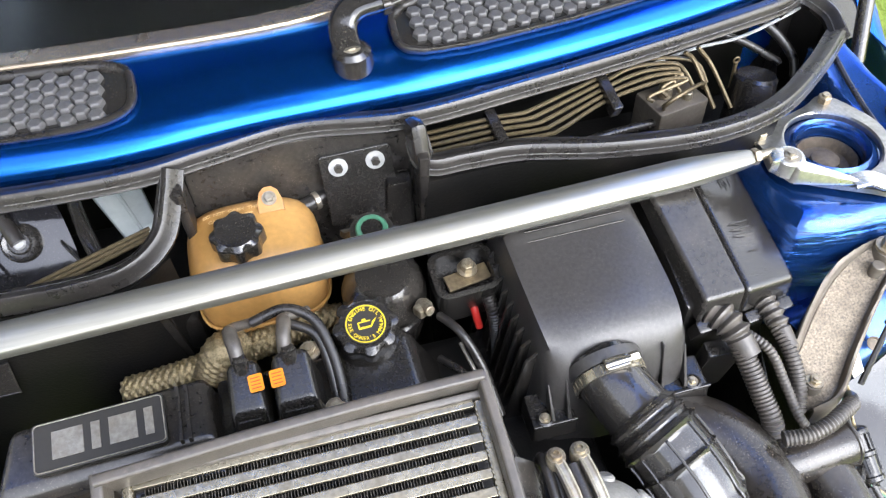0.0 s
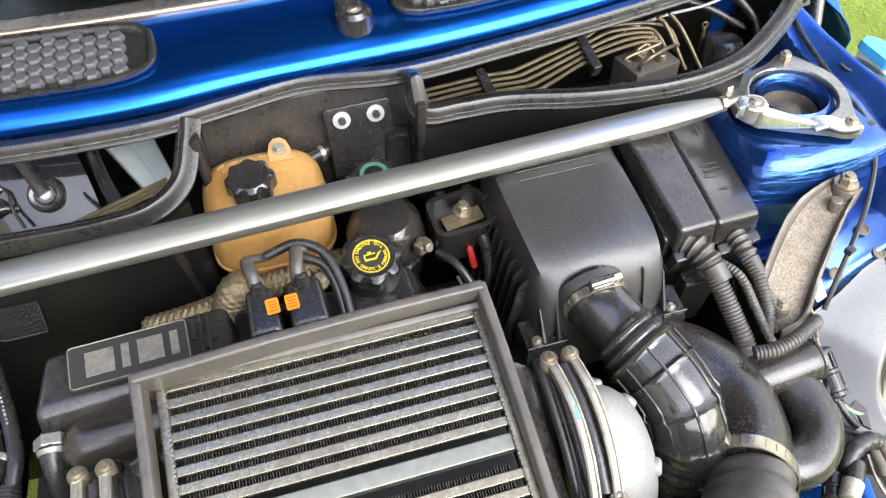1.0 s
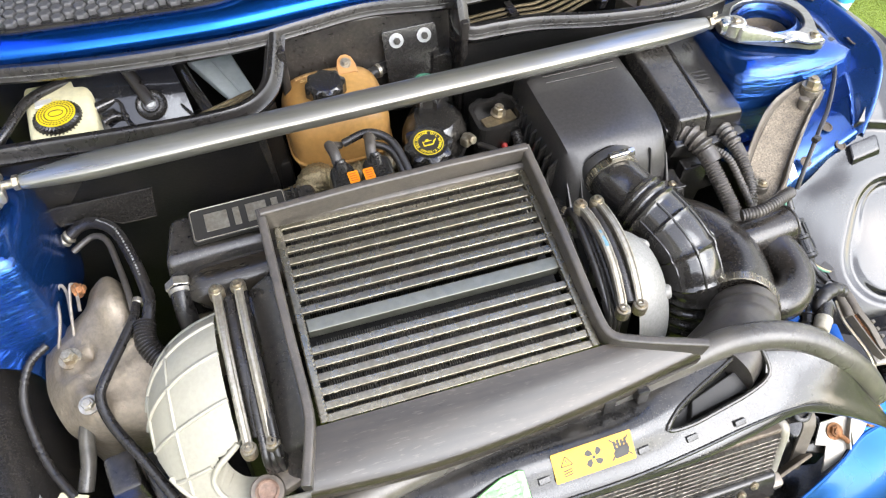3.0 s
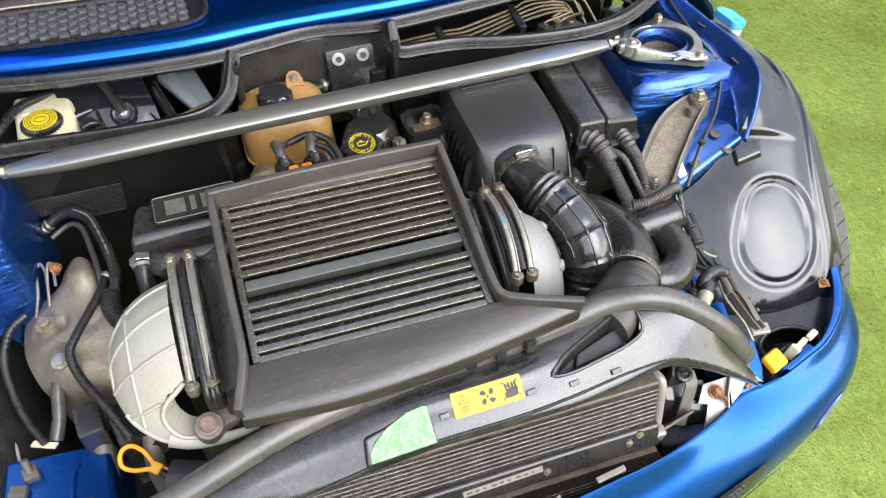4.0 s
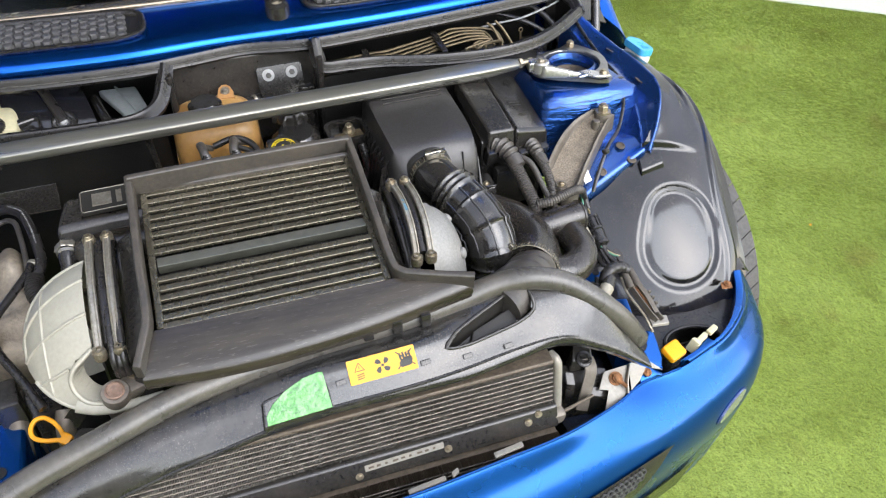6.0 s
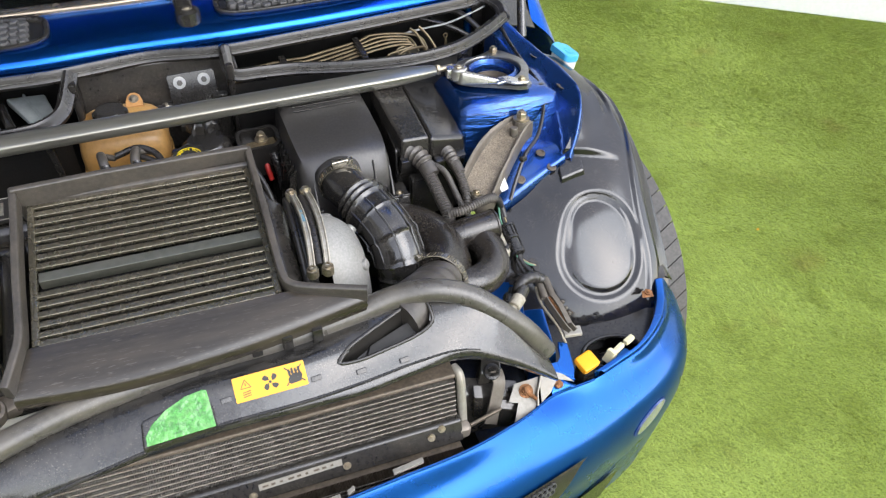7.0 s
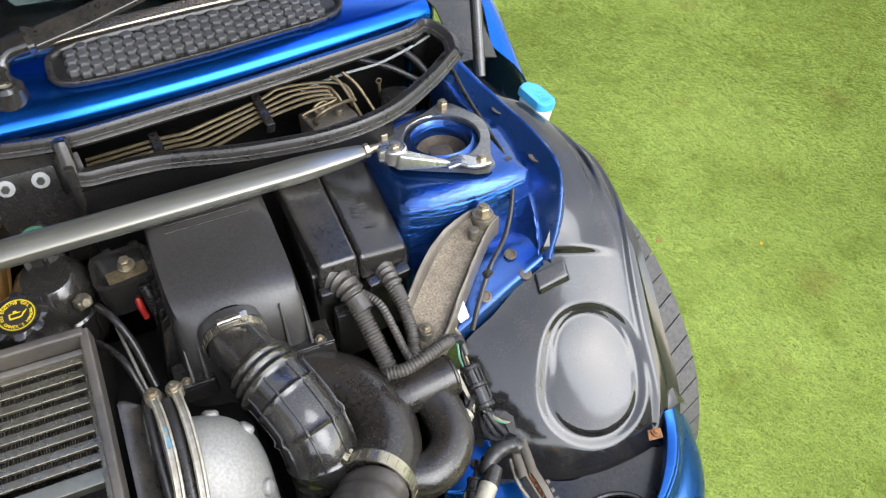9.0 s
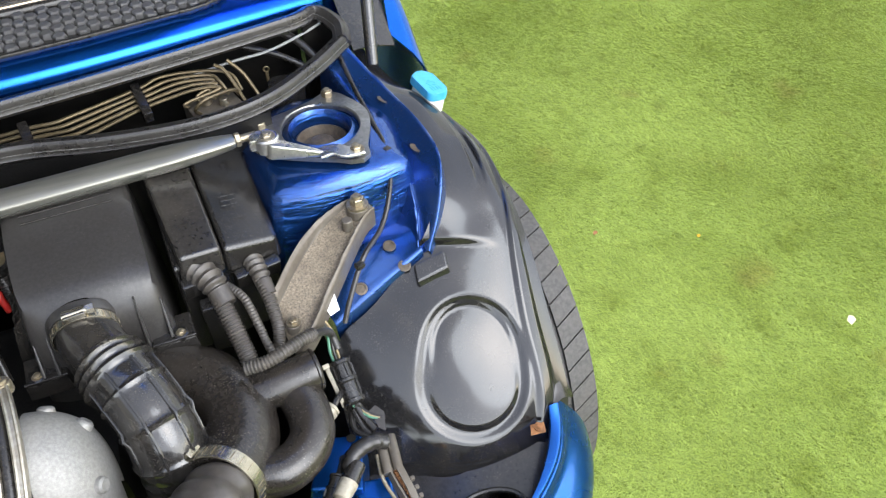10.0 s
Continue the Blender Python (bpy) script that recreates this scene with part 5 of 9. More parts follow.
    strip(bm, smooth_path([(-0.177, 0.352, 0.838), (-0.177, 0.30, 0.818), (-0.177, 0.21, 0.790), (-0.176, 0.135, 0.765), (-0.182, 0.105, 0.755), (-0.194, 0.066, 0.742)], 3), w, h * 0.8, IC_N, 0.003)
    part("rubber_surround", bm, GREYRUBBER, t, "upright black rubber gasket round the core")
    bm = nb()
    hexa(bm, [ic(-0.012, IC_L + 0.001, -0.03), ic(IC_W + 0.004, IC_L + 0.001, -0.03), ic(IC_W + 0.004, IC_L + 0.012, -0.03), ic(-0.012, IC_L + 0.012, -0.03)],
         [ic(-0.012, IC_L + 0.001, 0.004), ic(IC_W + 0.004, IC_L + 0.001, 0.004), ic(IC_W + 0.004, IC_L + 0.008, 0.006), ic(-0.012, IC_L + 0.008, 0.006)], 0.002)
    part("rear_rail", bm, GREYRUBBER, t, "aluminium rear rail")
    # front skirt
    bm = nb()
    top = [V((x, 0.121, 0.7535 + 0.004 * abs(x))) for x in (-0.176, -0.08, 0.0, 0.08, 0.146)]
    low = [V((-0.192, 0.068, 0.728)), V((-0.09, 0.064, 0.722)), V((0.0, 0.066, 0.722)), V((0.11, 0.074, 0.726)), V((0.240, 0.088, 0.738))]
    foot = [p + V((0, -0.001, -0.018)) for p in low]
    grid_sheet(bm, loft([top, [a.lerp(b, 0.5) + V((0, 0, 0.003)) for a, b in zip(top, low)], low, foot], 14, 40), 0.004)
    part("front_skirt", bm, SKIRT, t, "smooth black plastic skirt in front of the core", 60)
    for x in (-0.13, -0.07, 0.02, 0.09, 0.13, 0.17):
        bm = nb()
        box(bm, (x, 0.078, 0.708), (0.014, 0.012, 0.022), bev=0.002)
        part("clip", bm, BLACK, t, "moulded clip under the skirt")
    # end tanks and rubber boots
    for sx, x0, x1, y0, y1 in ((-1, -0.178, -0.214, 0.10, 0.315), (1, 0.148, 0.176, 0.15, 0.31)):
        bm = nb()
        hexa(bm, [(x0, y0, 0.64), (x1, y0 + 0.01, 0.64), (x1, y1, 0.68), (x0, y1, 0.68)], [(x0, y0 + 0.02, 0.738), (x1, y0 + 0.03, 0.715), (x1, y1 - 0.01, 0.775), (x0, y1, 0.792)], 0.008)
        part("end_tank", bm, GREYPLASTIC, t, "sloping end tank")
        bm = nb()
        for j in range(3):
            xx = x1 + sx * (0.002 + 0.006 * j)
            tube(bm, [(xx, y0 + 0.025, 0.69), (xx, y0 + 0.03, 0.725 - 0.004 * (j % 2)), (xx, (y0 + y1) / 2, 0.762 - 0.004 * (j % 2)), (xx, y1 - 0.015, 0.782 - 0.004 * (j % 2)), (xx, y1 - 0.003, 0.74)], 0.005, 10)
        part("rubber_boot", bm, RUBBER, t, "ribbed rubber boot")
    return t


intercooler()


def clamp_bars(name, xs, y0, y1, z0, z1, bow, label):
    """Two bright clamp rails with a screw at each end."""
    t = thing(name, (sum(xs) / 2, y0, z0), label, "clamp")
    for x in xs:
        bm = nb()
        pts = []
        for k in range(9):
            f = k / 8
            pts.append(V((x + bow * 4 * f * (1 - f), y0 + (y1 - y0) * f, z0 + (z1 - z0) * f + 0.012 * 4 * f * (1 - f))))
        sec = [(-0.0048, -0.006), (0.0048, -0.006), (0.0048, 0.003), (0.0030, 0.0042), (0.0014, 0.0030), (-0.0014, 0.0030), (-0.0030, 0.0042), (-0.0048, 0.003)]
        sweep(bm, pts, sec, None, (0, 0, 1))
        rail = part("rail", bm, ZINC, t, "bright grooved rail", 30)
        for p, n in ((pts[0], (0, 0.1, 1)), (pts[-1], (0, -0.1, 1))):
            bm = nb()
            q = p + V((0, 0, -0.004))
            lathe(bm, q, n, [(0.0085, -0.006), (0.0088, 0.004), (0.008, 0.007), (0.0055, 0.0072), (0.0052, 0.0105), (0.0026, 0.0108), (0.0024, 0.008), (0.0005, 0.0078)], 18)
            part("screw", bm, BOLT, rail, "socket screw")
    bm = nb()
    mx = sum(xs) / 2
    tube(bm, [(mx + bow * 3 * f * (1 - f), y0 + (y1 - y0) * f, z0 + (z1 - z0) * f - 0.004 + 0.010 * 4 * f * (1 - f)) for f in (0.06, 0.3, 0.5, 0.7, 0.94)], 0.0062, 10)
    part("rubber_rib", bm, RUBBER, t, "rubber rib between the rails")
    return t


clamp_bars("boot_clamp", (-0.243, -0.2195), 0.299, 0.134, 0.790, 0.728, 0.0, "bright twin clamp rails on a rubber boot")
clamp_bars("boot_clamp", (0.186, 0.2075), 0.290, 0.164, 0.794, 0.745, 0.006, "bright twin clamp rails, bowed, with a blue paint mark")
bm = nb()
box(bm, (0.1925, 0.238, 0.7875), (0.0075, 0.022, 0.002), (16, 0, 0), 0.0005)
tagged(part("paint_mark", bm, FADEDBLUE), "faded light blue paint mark on a clamp rail", "paint mark")


# ---- cast intake horns ----
def inside(x, y, poly):
    c = False
    for (x0, y0), (x1, y1) in zip(poly, poly[1:] + poly[:1]):
        if (y0 > y) != (y1 > y) and x < (x1 - x0) * (y - y0) / (y1 - y0) + x0:
            c = not c
    return c


BOSS_GAP = [(-0.240, 0.735), (-0.257, 0.727), (-0.272, 0.719), (-0.282, 0.708), (-0.287, 0.694), (-0.284, 0.680), (-0.272, 0.669), (-0.240, 0.664)]


def horn(name, c, r, sx, ribs, label, skew, mat):
    """Half a cast shell, open towards the intercooler, with raised ribs."""
    t = thing(name, (c[0], c[1], c[2] - r[2] * 0.6), label, "intake horn")
    c = V(c)

    def at(a, b, out=0.0):
        """a: 0 at the mouth to 1 at the far end; b: 0 at the back foot over the top to 1 at the front foot."""
        ph = a * math.pi * 0.5
        th = math.pi * (-0.30 + (1.62 if sx > 0 else 1.37) * b)
        k = math.cos(ph) ** 0.62 if math.cos(ph) > 1e-6 else 0.0
        y = math.cos(th) * (r[1] + out) * k
        z = math.sin(th) * (r[2] + out) * k
        x = sx * (r[0] + out) * math.sin(ph) ** 0.85
        return c + V((x, y, z + skew * y - 0.25 * abs(x)))

    def gone(p):
        """The shell of the painted horn ends in a lower edge and is open round the pipe boss."""
        if sx > 0 or p.y > 0.25:
            return False
        return p.z < 0.657 + 0.6 * max(0.0, -0.285 - p.x) or (p.y < 0.18 and inside(p.x, p.z, BOSS_GAP))
    bm = nb()
    ni, nk = (70, 150) if sx < 0 else (26, 48)
    net = [[at(i / ni, k / nk) for k in range(nk + 1)] for i in range(ni + 1)]
    vs = [[bm.verts.new(p) for p in row] for row in net]
    for i in range(ni):
        for k in range(nk):
            if not gone((net[i][k] + net[i + 1][k + 1]) / 2):
                bm.faces.new((vs[i][k], vs[i + 1][k], vs[i + 1][k + 1], vs[i][k + 1]))
    bmesh.ops.delete(bm, geom=[v for v in bm.verts if not v.link_faces], context='VERTS')
    bmesh.ops.remove_doubles(bm, verts=bm.verts, dist=0.00001)
    bmesh.ops.recalc_face_normals(bm, faces=bm.faces)
    part("shell", bm, mat, t, "pale cast aluminium shell", 70)
    for b in ribs:
        bm = nb()
        tube(bm, [p for p in (at(a / 30, b + 0.04 * (a / 30), 0.0004) for a in range(0, 28)) if not gone(p)], 0.0024, 10, 1)
        part("rib", bm, mat, t)
    for a, b in (() if sx < 0 else ((0.15, 0.32), (0.55, 0.36), (0.62, 0.62), (0.3, 0.78))):
        bm = nb()
        p = at(a, b, -0.004)
        n = (at(a, b, 0.01) - p).normalized()
        lathe(bm, p, n, [(0.010, 0), (0.0085, 0.007), (0.006, 0.009), (0.002, 0.0085)], 18)
        part("boss", bm, mat, t, "cast boss")
    for a in ((0.36, 0.66) if sx < 0 else ()):
        bm = nb()
        tube(bm, [p for p in (at(a, 0.18 + 0.0233 * k, 0.0004) for k in range(31)) if not gone(p)], 0.0021, 10, 1)
        part("rib", bm, mat, t)
    return t


horn("intake_horn", (-0.252, 0.212, 0.655), (0.100, 0.108, 0.122), -1, (0.26, 0.36, 0.46, 0.56, 0.66, 0.76), "cream-painted cast intake horn with raised ribs", 0.30, HORNPAINT)
horn("intake_horn", (0.214, 0.226, 0.680), (0.062, 0.070, 0.092), 1, (), "pale cast aluminium intake horn beside the intercooler", 0.30, ALU)
ob = thing("pipe_flange", (-0.238, 0.10, 0.60), "corroded aluminium pipe boss with a rusty plug", "pipe boss")
bm = nb()
lathe(bm, (-0.238, 0.118, 0.655), (0.05, -0.35, 1), [(0.019, -0.10), (0.0185, 0), (0.0185, 0.022), (0.017, 0.026), (0.012, 0.0265)], 28)
box(bm, (-0.206, 0.128, 0.668), (0.05, 0.030, 0.02), (10, 0, 20), 0.006)
part("boss", bm, OLDALU, ob)
lip = smooth_path([(-0.252, 0.143, 0.729), (-0.264, 0.138, 0.721), (-0.278, 0.133, 0.711), (-0.286, 0.129, 0.695), (-0.283, 0.121, 0.680), (-0.271, 0.112, 0.668), (-0.252, 0.107, 0.664)], 6)
bm = nb()
tube(bm, lip, 0.0032, 10, 1)
grid_sheet(bm, [[p + V((0.012 * f, 0.030 * f, -0.004 * f)) for p in lip] for f in (0.0, 0.3, 0.6, 1.0)], 0.002)
for k in range(6, len(lip) - 8, 4):
    strip(bm, [lip[k] + V((0.002, 0.004, 0)), lip[k] + V((0.0125, 0.026, -0.003))], 0.0024, 0.004, (-0.262 - lip[k].x, 0.1, 0.694 - lip[k].z), 0.0006)
part("horn_collar", bm, HORNPAINT, ob, "pale cast collar round the boss", 50)
bm = nb()
tube(bm, [(-0.330, 0.152, 0.687), (-0.318, 0.136, 0.677), (-0.300, 0.121, 0.667), (-0.281, 0.113, 0.659), (-0.258, 0.107, 0.657)], 0.0030, 10, 5)
part("horn_edge", bm, HORNPAINT, ob, "rounded lower edge of the cast shell")
bm = nb()
tube(bm, [(-0.286, 0.117, 0.664), (-0.264, 0.108, 0.659), (-0.236, 0.103, 0.657), (-0.205, 0.101, 0.660), (-0.180, 0.101, 0.664)], 0.0105, 16, 5, lambda t: 1.0 - 0.6 * t, 0.6)
part("horn_tongue", bm, HORNPAINT, ob, "tapering pale tongue under the boss", 60)
bm = nb()
tube(bm, [(-0.322, 0.180, 0.600), (-0.325, 0.165, 0.585), (-0.327, 0.155, 0.555), (-0.325, 0.150, 0.50)], 0.013, 14, 4)
part("lower_stub", bm, OLDALU, ob, "grimy metal stub below the shell")
bm = nb()
tube(bm, [(-0.30, 0.10, 0.60), (-0.22, 0.075, 0.60), (-0.12, 0.085, 0.62), (-0.02, 0.10, 0.63)], 0.028, 16)
part("lower_pipe", bm, MATT, ob, "dark pipe below the skirt")
bm = nb()
lathe(bm, (-0.238 + 0.0013, 0.118 - 0.009, 0.655 + 0.0255), (0.05, -0.35, 1), [(0.0125, 0), (0.0125, 0.0025), (0.0105, 0.0035), (0.009, 0.0015), (0.002, 0.0012)], 28)
part("plug", bm, COPPER, ob, "rusty round plug")
for p in ((-0.213, 0.133, 0.684),):
    bolt("screw", p, (0, -0.3, 1), 0.006, 0.006, ob)

# ---- air filter box ----
ab = thing("air_filter_box", (0.29, 0.45, 0.60), "matt black plastic air filter box", "air filter box")
bm = nb()
rows = [[(0.196, 0.575, 0.60), (0.212, 0.565, 0.80), (0.228, 0.563, 0.815), (0.29, 0.563, 0.818), (0.348, 0.563, 0.818), (0.360, 0.565, 0.80), (0.372, 0.575, 0.60)],
        [(0.196, 0.50, 0.60), (0.213, 0.49, 0.785), (0.230, 0.485, 0.799), (0.29, 0.485, 0.803), (0.350, 0.485, 0.801), (0.363, 0.49, 0.785), (0.372, 0.50, 0.60)],
        [(0.198, 0.44, 0.60), (0.216, 0.425, 0.768), (0.233, 0.420, 0.782), (0.29, 0.417, 0.787), (0.350, 0.420, 0.784), (0.366, 0.425, 0.768), (0.373, 0.44, 0.60)],
        [(0.200, 0.405, 0.60), (0.218, 0.397, 0.742), (0.235, 0.393, 0.758), (0.29, 0.391, 0.764), (0.350, 0.393, 0.762), (0.367, 0.397, 0.745), (0.374, 0.405, 0.60)],
        [(0.202, 0.388, 0.60), (0.220, 0.383, 0.70), (0.236, 0.378, 0.712), (0.29, 0.376, 0.718), (0.350, 0.378, 0.716), (0.367, 0.383, 0.70), (0.375, 0.388, 0.60)],
        [(0.202, 0.386, 0.60), (0.222, 0.380, 0.62), (0.238, 0.374, 0.63), (0.29, 0.372, 0.63), (0.350, 0.374, 0.63), (0.367, 0.380, 0.62), (0.375, 0.386, 0.60)]]
grid_sheet(bm, loft([[V(p) for p in r] for r in rows], 40, 40), 0.003)
part("lid", bm, MATT, ab, "smooth rounded lid with a fold line", 50)
bm = nb()
for k in range(9):
    y = 0.415 + 0.016 * k
    hexa(bm, [(0.180, y, 0.62), (0.210, y, 0.62), (0.210, y + 0.004, 0.62), (0.180, y + 0.004, 0.62)], [(0.203, y, 0.745 + 0.15 * (y - 0.415)), (0.216, y, 0.757 + 0.15 * (y - 0.415)), (0.216, y + 0.004, 0.757 + 0.15 * (y - 0.415)), (0.203, y + 0.004, 0.745 + 0.15 * (y - 0.415))], 0.001)
part("side_ribs", bm, BLACK, ab, "row of upright ribs")
for y, zz in ((0.528, 0.8115), (0.516, 0.8092)):
    bm = nb()
    strip(bm, [(0.236, y, zz), (0.342, y, zz + 0.002)], 0.002, 0.0016, r=0.0005)
    part("lid_line", bm, GREYPLASTIC, ab, "raised line")
for sx, xs in ((1, (0.338, 0.392)), (-1, (0.196, 0.246))):
    bm = nb()
    x0, x1 = xs
    hexa(bm, [(x0, 0.362, 0.676), (x1, 0.362, 0.676), (x1, 0.402, 0.676), (x0, 0.402, 0.676)], [(x0 + 0.002, 0.364, 0.700), (x1 - 0.002, 0.364, 0.700), (x1 - 0.002, 0.402, 0.706), (x0 + 0.002, 0.402, 0.706)], 0.003)
    strip(bm, [(x0 + 0.002, 0.3655, 0.7015), (x1 - 0.002, 0.3655, 0.7015)], 0.004, 0.004, r=0.0012)
    part("ledge", bm, BLACK, ab, "moulded ledge below the lid")
    c = V((0.374 if sx > 0 else 0.212, 0.374, 0.703))
    bm = nb()
    lathe(bm, c - V((0, 0, 0.02)), (0, -0.1, 1), [(0.009, 0), (0.009, 0.021), (0.0065, 0.022), (0.0062, 0.018), (0.001, 0.018)], 20)
    part("screw_boss", bm, BLACK, ab, "round screw boss")
    bolt("screw", c + V((0, 0, -0.001)), (0, -0.1, 1), 0.0045, 0.004, ab, BOLT)
for x, top, low in ((0.337, (0.390, 0.764), (0.366, 0.702)), (0.364, (0.394, 0.750), (0.368, 0.704)), (0.236, (0.390, 0.745), (0.364, 0.702)), (0.2195, (0.394, 0.735), (0.366, 0.702))):
    bm = nb()
    hexa(bm, [(x - 0.002, low[0], low[1]), (x + 0.002, low[0], low[1]), (x + 0.002, low[0] + 0.03, low[1]), (x - 0.002, low[0] + 0.03, low[1])], [(x - 0.001, top[0] - 0.004, top[1]), (x + 0.001, top[0] - 0.004, top[1]), (x + 0.001, top[0] + 0.01, top[1]), (x - 0.001, top[0] + 0.01, top[1])], 0.0008)
    part("gusset", bm, MATT, ab, "upright moulded gusset")
bm = nb()
lathe(bm, (0.278, 0.386, 0.743), (0.05, -0.95, -0.17), [(0.0400, -0.010), (0.0392, -0.002), (0.0378, 0.001), (0.0365, 0.0015), (0.036, -0.002)], 44)
part("outlet_collar", bm, MATT, ab, "raised round collar of the outlet")
bm = nb()
lathe(bm, (0.2775, 0.3965, 0.7625), (0, -0.75, 0.66), [(0.004, 0), (0.004, 0.002), (0.0025, 0.002), (0.0025, 0.0012)], 16)
part("stud", bm, GREYPLASTIC, ab, "small round stud")

# ---- intake bellows with clamp ----
be = thing("intake_bellows", (0.30, 0.30, 0.66), "glossy black ribbed rubber intake bellows", "intake hose")
path = smooth_path([(0.276, 0.400, 0.745), (0.280, 0.372, 0.742), (0.294, 0.336, 0.734), (0.312, 0.296, 0.722), (0.326, 0.262, 0.704), (0.332, 0.238, 0.674), (0.330, 0.224, 0.63), (0.326, 0.215, 0.58)], 10)


def bell_r(t):
    r = 0.034 + 0.0055 * smooth(0.18, 0.36, t)
    for c in (0.245, 0.285, 0.325):
        r += 0.0055 * math.exp(-((t - c) / 0.010) ** 2)
    for c in (0.42, 0.55, 0.68):
        r += 0.0028 * math.exp(-((t - c) / 0.0065) ** 2)
    r -= 0.006 * smooth(0.70, 0.78, t)
    for c in (0.76, 0.81, 0.86, 0.91):
        r += 0.0042 * math.exp(-((t - c) / 0.011) ** 2)
    return r


bm = nb()
fine = resample(path, 130)
sweep(bm, fine, circle(1.0, 40), bell_r)
part("bellows", bm, GLOSS, be, "ribbed rubber hose", 60)
bm = nb()
for ph in range(8):
    pts = []
    u = None
    for i in range(44, 90, 3):
        d = (fine[i + 1] - fine[i - 1]).normalized()
        if u is None:
            u = V((1, 0, 0))
        u = (u - d * u.dot(d)).normalized()
        w = d.cross(u)
        a = 2 * math.pi * ph / 8 + 0.3
        pts.append(fine[i] + (u * math.cos(a) + w * math.sin(a)) * (bell_r(i / 129) + 0.0005))
    tube(bm, pts, 0.0017, 8, 2)
part("lengthwise_ribs", bm, GLOSS, be, "raised ribs along the hose")


def hose_clamp(name, c, axis, r, w, parent, screw):
    bm = nb()
    lathe(bm, V(c) - V(axis).normalized() * w / 2, axis, [(r, 0), (r + 0.0015, 0.0004), (r + 0.0015, w - 0.0004), (r, w)], 44, cap=(False, False))
    lathe(bm, V(c) - V(axis).normalized() * w / 2, axis, [(r - 0.0005, 0), (r - 0.0005, w)], 44, cap=(False, False))
    band = part(name, bm, CLAMPSTEEL, parent, "slotted steel band clamp")
    bm = nb()
    u, ww, a = basis(axis)
    s = V(screw)
    d = (s - V(c))
    d = (d - a * d.dot(a)).normalized()
    side = a.cross(d).normalized()
    p = V(c) + d * (r + 0.005)
    m = frame_on(p, side, d)
    box(bm, (0, 0, 0), (0.024, w * 1.1, 0.008), bev=0.0015)
    cyl(bm, (-0.018, 0, 0.001), (0.012, 0, 0.001), 0.0042, seg=12)
    cyl(bm, (-0.022, 0, 0.001), (-0.014, 0, 0.001), 0.0058, seg=6)
    bm.transform(m)
    part("clamp_screw", bm, CLAMPSTEEL, band, "worm screw housing")
    bm = nb()
    for k in range(26):
        t0 = 2 * math.pi * k / 26
        q = V(c) + (u * math.cos(t0) + ww * math.sin(t0)) * (r + 0.0014)
        mm = frame_on(q, a, (q - V(c)))
        b2 = nb()
        box(b2, (0, 0, 0), (w * 0.6, 0.0012, 0.001), bev=0)
        b2.transform(mm)
        me = bpy.data.meshes.new("slot_tmp")
        b2.to_mesh(me)
        b2.free()
        bm.from_mesh(me)
        bpy.data.meshes.remove(me)
    part("slots", bm, BOLT, band, "tarnished slots")
    return band


hose_clamp("hose_clamp", (0.2785, 0.378, 0.7425), V((0.05, -0.95, -0.17)), 0.0355, 0.011, be, (0.276, 0.372, 0.80))

# ---- main air duct, side branch and front sleeve ----
du = thing("air_duct", (0.40, 0.25, 0.55), "large black moulded air duct curving round to the front panel", "air duct")
bm = nb()
tube(bm, [(0.315, 0.375, 0.640), (0.350, 0.352, 0.650), (0.388, 0.322, 0.652), (0.408, 0.280, 0.648), (0.405, 0.235, 0.645), (0.388, 0.200, 0.648), (0.374, 0.180, 0.655)], 0.044, 30, 8, lambda t: 1.0 - 0.03 * t)
part("duct", bm, DUCT, du, "smooth curved duct", 60)
bm = nb()
tube(bm, [(0.41, 0.285, 0.652), (0.45, 0.282, 0.660), (0.496, 0.284, 0.664), (0.508, 0.285, 0.664)], 0.025, 24, 6)
tube(bm, [(0.482, 0.272, 0.648), (0.486, 0.245, 0.643), (0.482, 0.216, 0.639), (0.464, 0.194, 0.637), (0.438, 0.184, 0.637), (0.410, 0.188, 0.640)], 0.0265, 24, 6)
cyl(bm, (0.507, 0.285, 0.664), (0.513, 0.2855, 0.664), 0.0265, seg=24, bev=0.002)
part("side_branch", bm, DUCT, du, "looped side branch")
bm = nb()
tube(bm, [(0.372, 0.178, 0.658), (0.352, 0.152, 0.667), (0.325, 0.128, 0.674), (0.285, 0.105, 0.668)], 0.0425, 30, 6, lambda t: 1.0 + 0.06 * math.sin(t * 26) * (t < 0.5) + 0.25 * t, 0.8)
part("sleeve", bm, GREYRUBBER, du, "ribbed rubber sleeve to the front panel", 60)
hose_clamp("hose_clamp", (0.3755, 0.182, 0.656), V((0.55, 0.72, -0.30)), 0.0445, 0.019, du, (0.340, 0.205, 0.69))

# ---- fuse and control box ----
fb = thing("fuse_box", (0.45, 0.49, 0.62), "black plastic control box with two lids", "fuse box")
bm = nb()
hexa(bm, [(0.385, 0.428, 0.60), (0.512, 0.445, 0.60), (0.520, 0.590, 0.60), (0.385, 0.575, 0.60)], [(0.385, 0.428, 0.752), (0.512, 0.446, 0.735), (0.520, 0.588, 0.775), (0.382, 0.575, 0.80)], 0.006)
part("body", bm, BLACK, fb)
bm = nb()
hexa(bm, [(0.392, 0.416, 0.735), (0.446, 0.421, 0.733), (0.438, 0.57, 0.785), (0.378, 0.562, 0.79)], [(0.396, 0.419, 0.774), (0.446, 0.424, 0.770), (0.4375, 0.57, 0.814), (0.380, 0.562, 0.820)], 0.005, 3)
part("narrow_lid", bm, GREYPLASTIC, fb, "dusty narrow lid")
bm = nb()
